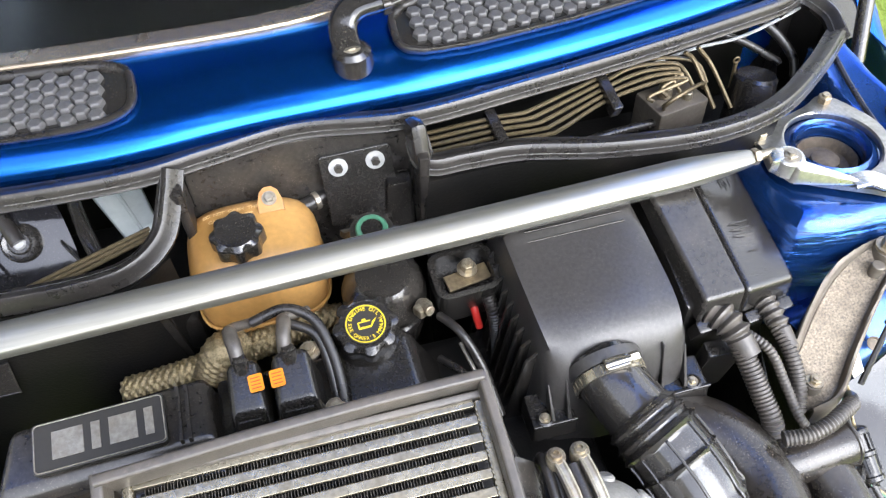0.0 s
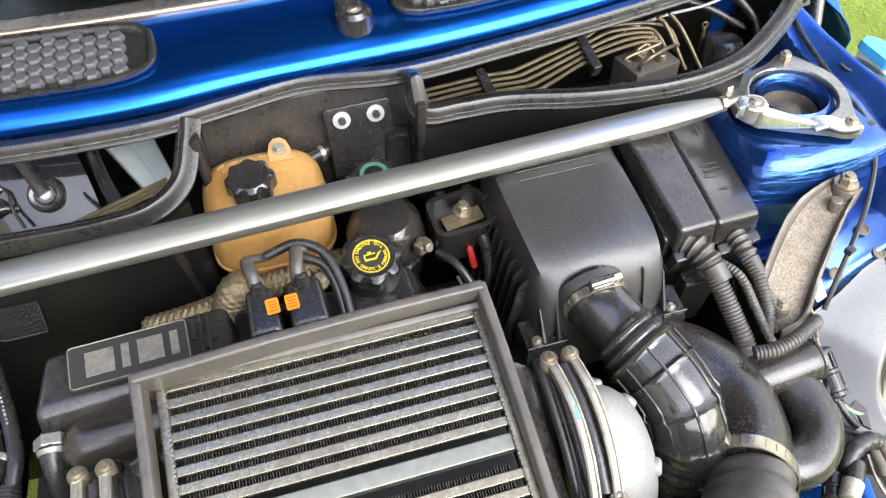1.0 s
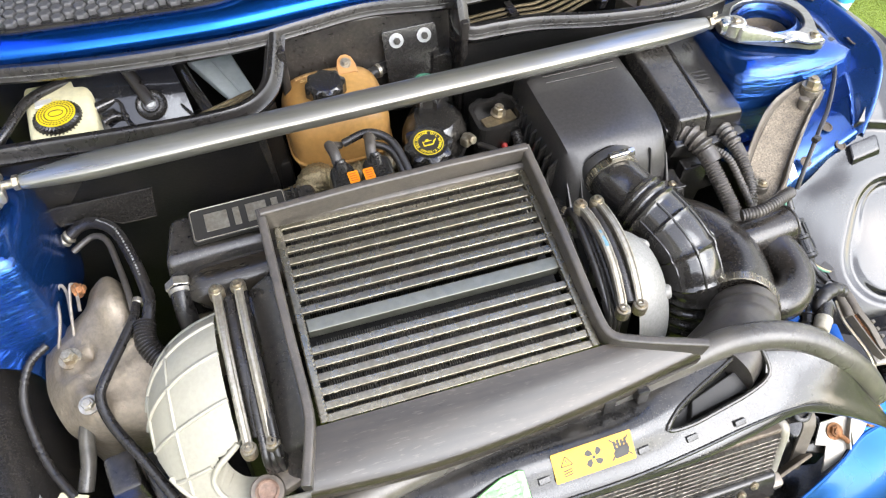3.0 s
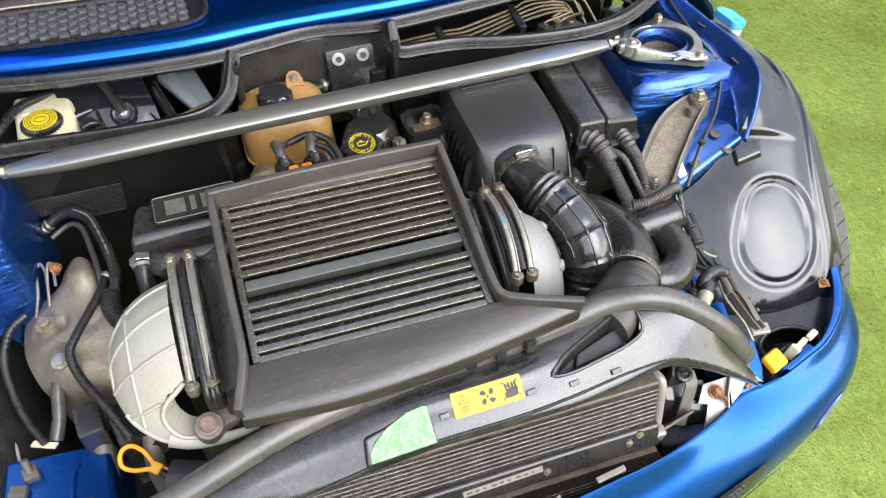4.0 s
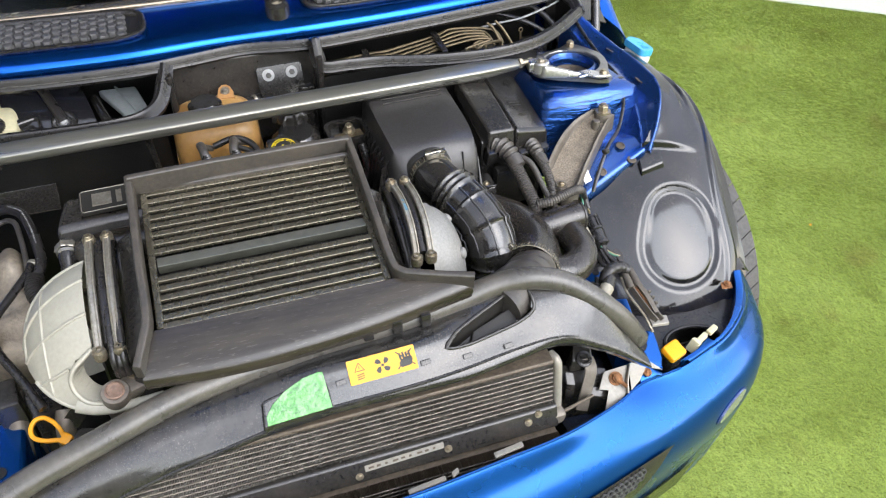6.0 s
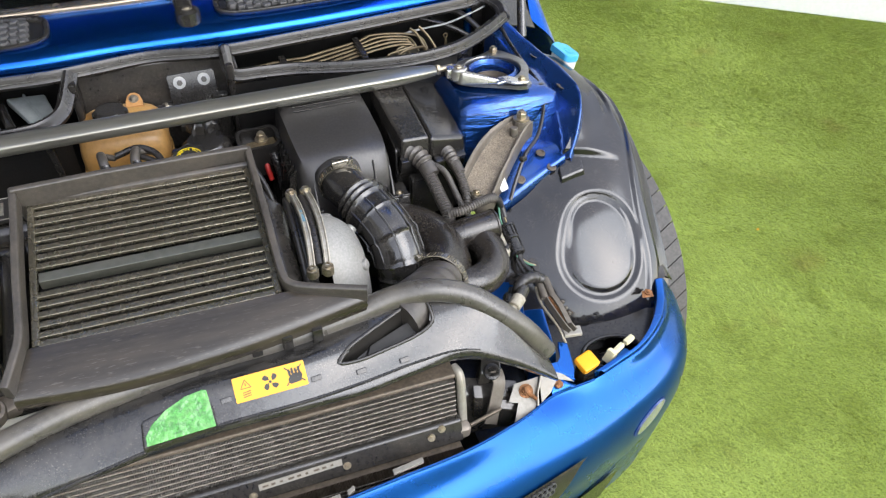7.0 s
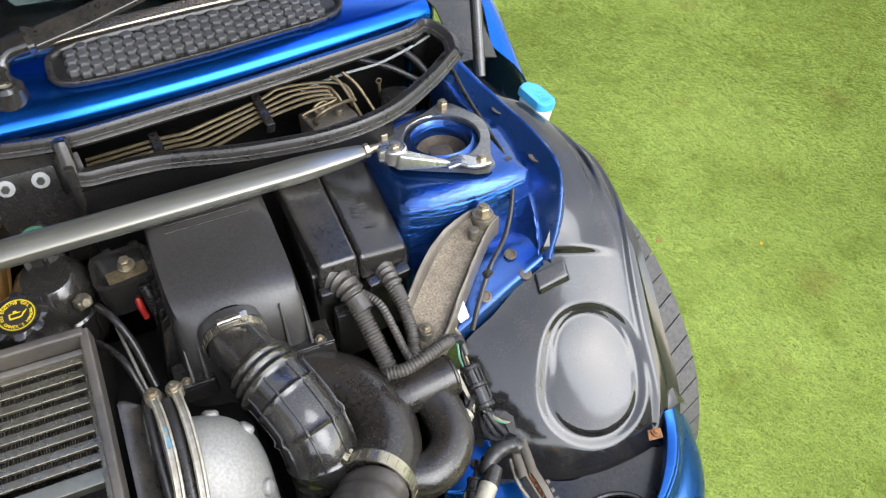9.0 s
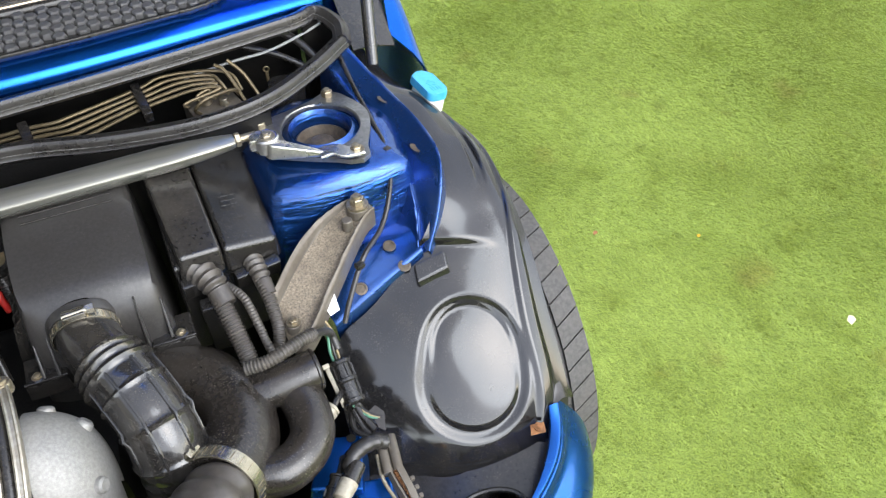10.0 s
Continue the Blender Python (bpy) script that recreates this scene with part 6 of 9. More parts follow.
hexa(bm, [(0.446, 0.422, 0.725), (0.519, 0.436, 0.715), (0.520, 0.60, 0.765), (0.439, 0.575, 0.78)], [(0.4485, 0.424, 0.766), (0.516, 0.438, 0.750), (0.512, 0.592, 0.788), (0.440, 0.572, 0.811)], 0.007, 4)
lid = part("wide_lid", bm, BLACK, fb, "smooth lid with moulded marks")
bm = nb()
nn = V((0.16, -0.25, 1)).normalized()
for k in range(3):
    strip(bm, [(0.462, 0.487 + 0.007 * k, 0.7815 + 0.0018 * k), (0.484, 0.490 + 0.007 * k, 0.7785 + 0.0018 * k)], 0.0014, 0.0014, nn, 0.0004)
for a, b in (((0.462, 0.486), (0.462, 0.503)), ((0.473, 0.470), (0.490, 0.473)), ((0.474, 0.555), (0.484, 0.565)), ((0.484, 0.565), (0.492, 0.555)), ((0.478, 0.548), (0.478, 0.560)), ((0.487, 0.548), (0.487, 0.560))):
    z = lambda x, y: 0.763 + (y - 0.424) * 0.26 - (x - 0.449) * 0.185 + 0.0015
    strip(bm, [(a[0], a[1], z(*a)), (b[0], b[1], z(*b))], 0.0014, 0.0014, nn, 0.0004)
tagged(part("moulded_marks", bm, BLACK, lid, "raised symbols"), kind="stuff")
bm = nb()
box(bm, (0.415, 0.417, 0.728), (0.052, 0.014, 0.03), (20, 0, 4), 0.003)
box(bm, (0.482, 0.426, 0.713), (0.060, 0.014, 0.03), (20, 0, 9), 0.003)
box(bm, (0.425, 0.41, 0.66), (0.045, 0.02, 0.10), (10, 0, 0), 0.004)
box(bm, (0.505, 0.432, 0.715), (0.012, 0.018, 0.02), (20, 0, 9), 0.002)
part("catch", bm, BLACK, fb, "moulded catches")

# ---- harness hoses ----
def conduit(pts, r, label, mat=None, pitch=0.0042):
    bm = nb()
    corrugated(bm, pts, r, pitch, 0.14)
    return tagged(part("wiring_conduit", bm, mat or GREYRUBBER), label, "wiring conduit", "corrugated wiring conduits")


conduit([(0.420, 0.418, 0.735), (0.424, 0.400, 0.737), (0.430, 0.372, 0.722), (0.436, 0.340, 0.700), (0.440, 0.315, 0.682), (0.440, 0.305, 0.655)], 0.0115, "thick grey corrugated conduit bending down in front of the control box")
conduit([(0.480, 0.424, 0.722), (0.480, 0.402, 0.724), (0.484, 0.372, 0.712), (0.484, 0.345, 0.692), (0.478, 0.325, 0.672)], 0.0085, "thin corrugated conduit bending down beside a cast bracket")
conduit([(0.440, 0.398, 0.732), (0.455, 0.372, 0.728), (0.462, 0.340, 0.706), (0.466, 0.318, 0.690), (0.474, 0.304, 0.676)], 0.0055, "narrow corrugated conduit between two thicker ones")
conduit([(0.432, 0.290, 0.700), (0.455, 0.286, 0.704), (0.480, 0.290, 0.708), (0.504, 0.300, 0.706), (0.520, 0.308, 0.700)], 0.0084, "dusty corrugated conduit lying across the air duct branch")
def cable_boot(pts, r0, r1, label):
    bm = nb()
    surface_tube_r = lambda t: (r0 + (r1 - r0) * t) / r0 * (1.0 + (0.17 * math.sin(t * 44.0) if 0.10 < t < 0.72 else 0.0))
    sweep(bm, smooth_path(pts, 30), circle(r0, 22), surface_tube_r)
    tagged(part("cable_boot", bm, GREYRUBBER), label, "cable boot")


cable_boot([(0.408, 0.434, 0.744), (0.424, 0.404, 0.741), (0.434, 0.374, 0.724)], 0.0170, 0.0128, "ribbed grey rubber cable boot at the control box")
cable_boot([(0.478, 0.436, 0.732), (0.482, 0.410, 0.728), (0.486, 0.378, 0.714)], 0.0118, 0.0092, "small ribbed rubber cable boot at the control box")

# ---- cast bracket in front of the tower ----
cb = thing("engine_bracket", (0.55, 0.39, 0.66), "grimy cast aluminium bracket bolted to the inner wing", "bracket")
top_e = [(0.635, 0.452, 0.764), (0.607, 0.452, 0.763), (0.566, 0.442, 0.750), (0.527, 0.415, 0.736), (0.496, 0.385, 0.720), (0.484, 0.372, 0.712)]
bot_e = [(0.645, 0.432, 0.758), (0.628, 0.422, 0.755), (0.600, 0.398, 0.738), (0.560, 0.360, 0.712), (0.520, 0.320, 0.690), (0.494, 0.320, 0.672)]
bm = nb()
a, b = [V(p) for p in top_e], [V(p) for p in bot_e]
CHANNEL = ((0.0, -0.026), (0.0, 0.0), (0.045, 0.001), (0.085, -0.001), (0.12, -0.009), (0.16, -0.0115), (0.5, -0.0125), (0.84, -0.0125), (0.885, -0.009), (0.92, 0.001), (0.96, 0.0015), (1.0, -0.004), (1.0, -0.030))


def channel(f, dz):
    """A line along the bracket, a share f from its upper to its lower edge; the channel closes towards the bolted end."""
    out = []
    for k, (p, q) in enumerate(zip(a, b)):
        near = (0.25, 0.5, 0.85, 1.0, 1.0, 1.0)[k]
        out.append(p.lerp(q, f) + V((0, 0, dz if f in (0.0, 1.0) else dz * near)))
    return out


grid_sheet(bm, loft([channel(f, dz) for f, dz in CHANNEL], 60, 30), 0.003)
part("casting", bm, CASTBROWN, cb, "ribbed channel-shaped casting", 40)
bm = nb()
grid_sheet(bm, loft([[p + V((0, 0, 0.0012)) for p in channel(f, dz)] for f, dz in ((0.15, -0.0112), (0.18, -0.0119), (0.5, -0.0125), (0.82, -0.0125), (0.85, -0.0119))], 14, 30), 0.001)
part("channel_dirt", bm, CASTDIRT, cb, "sandy brown dirt in the channel", 60)
bm = nb()
cyl(bm, (0.625, 0.440, 0.735), (0.625, 0.440, 0.764), 0.017, 0.015, 24, 0.003)
part("boss", bm, CASTBROWN, cb, "round boss")
bm = nb()
cyl(bm, (0.503, 0.345, 0.66), (0.503, 0.345, 0.690), 0.012, 0.010, 20, 0.002)
part("boss", bm, CASTBROWN, cb, "round boss")
bm = nb()
cyl(bm, (0.605, 0.425, 0.74), (0.605, 0.425, 0.757), 0.007, 0.007, 20, 0.001)
part("boss", bm, CASTBROWN, cb, "round boss")
bolt("bolt", (0.625, 0.440, 0.764), (0, 0, 1), 0.0095, 0.012, cb)
bolt("bolt", (0.503, 0.345, 0.690), (0, 0, 1), 0.006, 0.006, cb)


def letters(text, size, place, mat, name, parent, label, depth=0.0006):
    """Each character of the text as a thin mesh; place(i, n) gives its matrix. One part."""
    bm = nb()
    n = len(text)
    for i, ch in enumerate(text):
        if ch == " ":
            continue
        cu = bpy.data.curves.new("glyph", 'FONT')
        cu.body, cu.size, cu.extrude, cu.align_x, cu.align_y = ch, size, depth, 'CENTER', 'CENTER'
        ob = bpy.data.objects.new("glyph", cu)
        scene.collection.objects.link(ob)
        me = bpy.data.meshes.new_from_object(ob.evaluated_get(bpy.context.evaluated_depsgraph_get()))
        me.transform(place(i, n))
        bm.from_mesh(me)
        bpy.data.objects.remove(ob)
        bpy.data.meshes.remove(me)
    return part(name, bm, mat, parent, label)


def surface_tube(bm, pts, rfun, n, seg):
    """A tube whose radius depends on the place along it and round it."""
    path = resample([V(p) for p in pts], n)
    u = None
    rings = []
    for i, p in enumerate(path):
        d = (path[min(i + 1, n - 1)] - path[max(i - 1, 0)]).normalized()
        if u is None:
            u = d.orthogonal().normalized()
        u = (u - d * u.dot(d)).normalized()
        w = d.cross(u)
        rings.append([bm.verts.new(p + (u * math.cos(2 * math.pi * k / seg) + w * math.sin(2 * math.pi * k / seg)) * rfun(i / (n - 1), 2 * math.pi * k / seg)) for k in range(seg)])
    for p, q in zip(rings, rings[1:]):
        for k in range(seg):
            bm.faces.new((p[k], p[(k + 1) % seg], q[(k + 1) % seg], q[k]))
    bm.faces.new(rings[0][::-1])
    bm.faces.new(rings[-1])


def simple(name, bm, mat, label, category, group="", angle=38):
    return tagged(part(name, bm, mat, None, "", angle), label, category, group)


# ---- front panel with its rubber hose seal ----
fp = thing("front_panel", (0.0, 0.05, 0.60), "black moulded front panel with an air snorkel over the radiator", "front panel")
sections = [(-0.50, [(-0.03, 0.59), (-0.05, 0.575), (-0.06, 0.56), (-0.06, 0.54), (-0.05, 0.53)]), (-0.42, [(0.0, 0.625), (-0.02, 0.61), (-0.03, 0.59), (-0.03, 0.575), (-0.01, 0.56)]),
            (-0.25, [(0.034, 0.664), (0.012, 0.655), (-0.002, 0.632), (-0.006, 0.612), (0.02, 0.605)]), (-0.10, [(0.070, 0.682), (0.040, 0.676), (0.018, 0.655), (0.006, 0.634), (0.03, 0.622)]),
            (0.0, [(0.083, 0.688), (0.049, 0.690), (0.027, 0.668), (0.010, 0.646), (0.03, 0.626)]), (0.13, [(0.090, 0.690), (0.050, 0.693), (0.027, 0.669), (0.010, 0.646), (0.03, 0.626)]),
            (0.21, [(0.098, 0.702), (0.060, 0.692), (0.034, 0.668), (0.012, 0.645), (0.03, 0.628)]), (0.29, [(0.100, 0.710), (0.072, 0.698), (0.044, 0.674), (0.020, 0.650), (0.035, 0.632)]),
            (0.36, [(0.088, 0.708), (0.068, 0.695), (0.044, 0.672), (0.028, 0.650), (0.04, 0.63)]), (0.42, [(0.064, 0.688), (0.050, 0.668), (0.034, 0.645), (0.020, 0.625), (0.03, 0.61)]),
            (0.47, [(0.05, 0.628), (0.038, 0.618), (0.024, 0.606), (0.012, 0.594), (0.02, 0.58)]), (0.50, [(0.044, 0.585), (0.03, 0.582), (0.015, 0.578), (0.006, 0.572), (0.01, 0.565)])]
rows = [resample([V((x, y, z)) for y, z in sec], 28) for x, sec in sections]
cols = [resample([r[k] for r in rows], 150) for k in range(28)]
g = [[cols[k][i] for k in range(28)] for i in range(150)]
HOLE = [(0.188, 0.042), (0.206, 0.056), (0.235, 0.069), (0.270, 0.081), (0.312, 0.096), (0.321, 0.095), (0.327, 0.080), (0.325, 0.064), (0.300, 0.055), (0.255, 0.047), (0.215, 0.041)]


def panel_z(x, y):
    return min((p for row in g for p in row[:20]), key=lambda p: (p.x - x) ** 2 + (p.y - y) ** 2).z


bm = nb()
vs = [[bm.verts.new(p) for p in row] for row in g]
for i in range(149):
    for k in range(27):
        c = (g[i][k] + g[i + 1][k + 1]) / 2
        if k < 20 and inside(c.x, c.y, HOLE):
            continue
        bm.faces.new((vs[i][k], vs[i][k + 1], vs[i + 1][k + 1], vs[i + 1][k]))
part("moulding", bm, PANEL, fp, "dusty moulded cover", 50)
rim = [V((x, y, panel_z(x, y) + 0.001)) for x, y in HOLE]
bm = nb()
rim_s = smooth_path(rim + rim[:2], 4)
sweep(bm, rim_s, circle(0.0026, 8))
part("inlet_rim", bm, GREYPLASTIC, fp, "rounded rim of the air inlet")
bm = nb()
low = [p + V((0, 0.004, -0.035)) for p in rim]
n = len(rim)
va, vb = [bm.verts.new(p) for p in rim], [bm.verts.new(p) for p in low]
for k in range(n):
    bm.faces.new((va[k], va[(k + 1) % n], vb[(k + 1) % n], vb[k]))
bm.faces.new(vb)
part("inlet_well", bm, DARKPRINT, fp, "dark well of the air inlet")
bm = nb()
hexa(bm, [(0.225, 0.055, 0.655), (0.31, 0.068, 0.665), (0.315, 0.09, 0.668), (0.235, 0.075, 0.66)], [(0.228, 0.055, 0.664), (0.308, 0.066, 0.668), (0.312, 0.088, 0.688), (0.238, 0.073, 0.668)], 0.003)
part("inlet_flap", bm, DARKPRINT, fp, "dusty flap inside the inlet")
hose_pts = [(-0.50, -0.075, 0.58), (-0.43, -0.028, 0.628), (-0.36, 0.008, 0.655), (-0.25, 0.038, 0.675), (-0.137, 0.068, 0.688), (0.0, 0.088, 0.692), (0.10, 0.095, 0.693), (0.163, 0.098, 0.697), (0.23, 0.102, 0.705),
            (0.285, 0.104, 0.716), (0.336, 0.096, 0.720), (0.385, 0.084, 0.706), (0.43, 0.067, 0.674), (0.468, 0.055, 0.636), (0.498, 0.048, 0.592)]
bm = nb()
tube(bm, hose_pts, 0.0165, 22, 8)
hz = part("hose_seal", bm, DUSTRUBBER, fp, "long scuffed rubber hose seal")
bm = nb()
p, q = V(hose_pts[-2]), V(hose_pts[-1])
d = (q - p).normalized()
lathe(bm, q, d, [(0.0155, 0), (0.0155, 0.0008), (0.012, 0.0009)], 20)
part("hose_end", bm, BLACK, hz, "dark open end")
bm = nb()
tube(bm, [g[i][19] + V((0, -0.0003, 0.0002)) for i in range(12, 132, 3)], 0.0026, 8, 2, lambda t: 0.2 + 0.8 * math.sin(math.pi * t) ** 0.5)
part("panel_bead", bm, PANEL, fp, "moulded bead along the panel")
for x in (0.215, 0.275, 0.155, 0.04):
    bm = nb()
    y = 0.032
    box(bm, (x, y, panel_z(x, y) + 0.0005), (0.014, 0.007, 0.004), (45, 0, 6), 0.001)
    part("clip_slot", bm, BLACK, fp, "small clip slot")

# warning label and green label on the panel
sl = thing("warning_label", (0.097, 0.036, 0.675), "yellow fan warning label with black symbols on the front panel", "label")
m = frame_on((0.0975, 0.0372, 0.6835), (1, 0.01, 0.02), (0, -0.72, 0.70))
bm = nb()
prism(bm, [(-0.045, -0.016), (0.045, -0.016), (0.046, -0.015), (0.046, 0.015), (0.045, 0.016), (-0.045, 0.016), (-0.046, 0.015), (-0.046, -0.015)], 0.0008, m)
part("label_ground", bm, YELLOW, sl, "yellow label")
bm = nb()
mm = m @ Matrix.Translation((0, 0, 0.0008))
for a in (45, 135, 225, 315):
    r = Matrix.Rotation(radians(a), 4, 'Z')
    prism(bm, [(0.0025, -0.001), (0.006, -0.0035), (0.0105, -0.0030), (0.0115, 0.0005), (0.0105, 0.0035), (0.006, 0.0025)], 0.0003, mm @ r)
prism(bm, circle(0.0019, 12), 0.0003, mm)
part("fan_symbol", bm, DARKPRINT, sl, "black fan symbol")
bm = nb()
tri = [(0, 0.011), (-0.0095, -0.004), (0.0095, -0.004)]
for (x0, y0), (x1, y1) in zip(tri, tri[1:] + tri[:1]):
    strip(bm, [(x0 * 0.7 - 0.031, y0 * 0.7 + 0.003, 0.0004), (x1 * 0.7 - 0.031, y1 * 0.7 + 0.003, 0.0004)], 0.0009, 0.0004, r=0.0001)
strip(bm, [(-0.031, 0.003, 0.0004), (-0.031, 0.0065, 0.0004)], 0.0011, 0.0004, r=0.0001)
for k in range(3):
    strip(bm, [(-0.036, -0.005 - 0.0028 * k, 0.0004), (-0.026, -0.004 - 0.0028 * k, 0.0004)], 0.0011, 0.0004, r=0.0001)
bm.transform(mm)
part("triangle_symbol", bm, DARKPRINT, sl, "black triangle symbol and bars")
bm = nb()
prism(bm, [(0.024, -0.010), (0.038, -0.009), (0.041, -0.002), (0.040, 0.003), (0.026, 0.001), (0.022, -0.004)], 0.0003, Matrix())
for k in range(4):
    x = 0.0255 + 0.0042 * k
    prism(bm, [(x - 0.0016, 0.0), (x + 0.0016, 0.0), (x + 0.0005, 0.0095 + 0.001 * (k % 2)), (x - 0.0022, 0.0085 + 0.001 * (k % 2))], 0.0003, Matrix())
for x0, y0, x1, y1 in ((0.019, -0.011, 0.042, 0.012), (0.020, 0.012, 0.043, -0.010)):
    d = V((x1 - x0, y1 - y0)).normalized() * 0.0008
    prism(bm, [(x0 - d.y, y0 + d.x), (x0 + d.y, y0 - d.x), (x1 + d.y, y1 - d.x), (x1 - d.y, y1 + d.x)], 0.0006, Matrix())
bm.transform(mm)
part("crossed_symbol", bm, DARKPRINT, sl, "black crossed-out symbol")

gl = thing("green_label_block", (-0.02, 0.03, 0.64), "shiny green label on a raised front panel block", "label")
bm = nb()
UPL = V((0, -0.69, 0.73)) * 0.011
hexa(bm, [(-0.068, 0.008, 0.635), (0.026, 0.012, 0.64), (0.026, 0.052, 0.668), (-0.066, 0.045, 0.660)], [V(p) + UPL for p in ((-0.066, 0.014, 0.647), (0.023, 0.018, 0.651), (0.022, 0.054, 0.683), (-0.062, 0.036, 0.672))], 0.004)
part("block", bm, PANEL, gl, "raised plastic block")
m = frame_on(V((-0.0205, 0.0335, 0.6665)) + UPL, (1, 0.03, 0.03), (0.0, -0.69, 0.73))
bm = nb()
prism(bm, [(-0.041, -0.024), (0.042, -0.024), (0.041, 0.022), (0.036, 0.024), (0.015, 0.022), (-0.012, 0.012), (-0.030, 0.0), (-0.040, -0.012)], 0.003, m, 0.0006)
part("label_ground", bm, GREENLABEL, gl, "shiny green label")
bm = nb()
for k in range(6):
    strip(bm, [(-0.03 + 0.008 * max(0, k - 2), -0.018 + 0.006 * k, 0.0033), (0.034, -0.018 + 0.006 * k, 0.0033)], 0.0009, 0.0004, r=0.0001)
bm.transform(m)
part("fine_print", bm, GREENLABEL, gl, "pale green rows of fine print")

# ---- radiator, lower bar and their fittings ----
def radiator(name, x0, x1, y, ztop, count, pitch, label, body_depth=0.03, tilt=0.012, fin=None):
    t = thing(name, ((x0 + x1) / 2, y, ztop - count * pitch), label, "radiator")
    bm = nb()
    h = count * pitch
    hexa(bm, [(x0, y + 0.006, ztop - h), (x1, y + 0.006, ztop - h), (x1, y + body_depth, ztop - h), (x0, y + body_depth, ztop - h)], [(x0, y + 0.006, ztop), (x1, y + 0.006, ztop), (x1, y + body_depth, ztop), (x0, y + body_depth, ztop)], 0.002)
    part("core", bm, fin or BROWNRAIL, t, "dark core")
    me = fm = None
    for k in range(count):
        z = ztop - pitch * (k + 0.5)
        yy = y - tilt * k / count
        if me is None:
            bm = nb()
            sweep(bm, [V((x0 + (x1 - x0) * i / 4, 0, 0)) for i in range(5)], rrect(0.016, 0.0022, 0.001), None, (0, 0, 1))
            first = part("cooling_tube", bm, RADTUBE, t)
            me = first.data
            bpy.data.objects.remove(first)
            bm = nb()
            prev = None
            n = 640
            rng = random.Random(3)
            for i in range(n + 1):
                x = x0 + (x1 - x0) * (i + rng.uniform(-0.35, 0.35)) / n
                z0 = pitch * rng.uniform(0.20, 0.34) * (1 if i % 2 else -1)
                cur = (bm.verts.new((x, -0.0085 + rng.uniform(-0.0008, 0.0012), z0)), bm.verts.new((x, 0.006, z0)))
                if prev:
                    bm.faces.new((prev[0], prev[1], cur[1], cur[0]))
                prev = cur
            first = part("fin_strip", bm, fin or RADFIN, t, angle=10)
            fm = first.data
            bpy.data.objects.remove(first)
        shared("cooling_tube", me, Matrix.Translation((0, yy, z)), t)
        shared("fin_strip", fm, Matrix.Translation((0, yy, z + pitch * 0.5)), t)
    return t


rd = radiator("radiator", -0.275, 0.345, 0.034, 0.606, 10, 0.0082, "dusty aluminium radiator with bent fins")
bm = nb()
tube(bm, [(0.352, 0.052, 0.606), (0.356, 0.036, 0.602), (0.357, 0.030, 0.56), (0.357, 0.022, 0.502)], 0.0068, 14, 4)
part("end_pipe", bm, PALEMETAL, rd, "pale upright end pipe")
bm = nb()
tube(bm, [(-0.286, 0.04, 0.60), (-0.286, 0.032, 0.59), (-0.286, 0.02, 0.50)], 0.009, 14, 4)
part("end_pipe", bm, PALEMETAL, rd, "pale upright end pipe")
bm = nb()
hexa(bm, [(-0.29, 0.026, 0.606), (0.348, 0.030, 0.606), (0.348, 0.07, 0.606), (-0.29, 0.07, 0.606)], [(-0.29, 0.028, 0.612), (0.348, 0.032, 0.612), (0.348, 0.07, 0.618), (-0.29, 0.07, 0.616)], 0.002)
part("top_rail", bm, BROWNRAIL, rd, "dirty brown top rail")
cx = thing("crossmember", (0.05, 0.0, 0.45), "black painted crossmember with a pale label strip and small bolts", "crossmember")
bm = nb()
hexa(bm, [(-0.29, -0.004, 0.503), (0.350, -0.002, 0.505), (0.350, 0.03, 0.505), (-0.29, 0.03, 0.503)], [(-0.29, 0.009, 0.536), (0.350, 0.010, 0.540), (0.350, 0.026, 0.540), (-0.29, 0.025, 0.536)], 0.004)
part("beam", bm, GREYPLASTIC, cx, "chipped black beam")
m = frame_on((0.112, 0.0053, 0.526), (1, 0.005, 0.03), (0, -0.95, 0.31))
bm = nb()
prism(bm, [(-0.058, -0.005), (0.058, -0.005), (0.058, 0.005), (-0.058, 0.005)], 0.0008, m)
strip_ob = part("label_strip", bm, PALEMETAL, cx, "dirty pale label strip")
bm = nb()
for k in range(9):
    prism(bm, [(-0.053 + 0.0118 * k, -0.0015 - 0.0008 * (k % 2)), (-0.045 + 0.0118 * k - 0.002 * (k % 3), -0.0015), (-0.045 + 0.0118 * k - 0.002 * (k % 3), 0.0015), (-0.053 + 0.0118 * k, 0.0015)], 0.0003, m @ Matrix.Translation((0, 0, 0.0008)))
part("print_bars", bm, BROWNRAIL, strip_ob, "small bars of print")
for x, y, z in ((0.176, 0.003, 0.520), (0.301, 0.004, 0.526), (0.045, 0.002, 0.515), (-0.09, 0.003, 0.518), (0.318, 0.0075, 0.534)):
    bolt("bolt", (x, y, z), (0, -0.95, 0.31), 0.0038, 0.003, cx, BOLT)
bm = nb()
box(bm, (0.352, 0.014, 0.512), (0.024, 0.020, 0.026), (14, 0, 0), 0.006)
part("end_fitting", bm, OLDALU, cx, "corroded end fitting")
bm = nb()
box(bm, (0.392, 0.026, 0.508), (0.058, 0.005, 0.022), (30, 0, 14), 0.002)
part("end_plate", bm, BROWNRAIL, cx, "rusty brown end plate")
radiator("lower_radiator", -0.28, 0.345, -0.014, 0.502, 9, 0.0085, "dark lower cooler behind the bumper", 0.03, 0.0, BROWNRAIL)
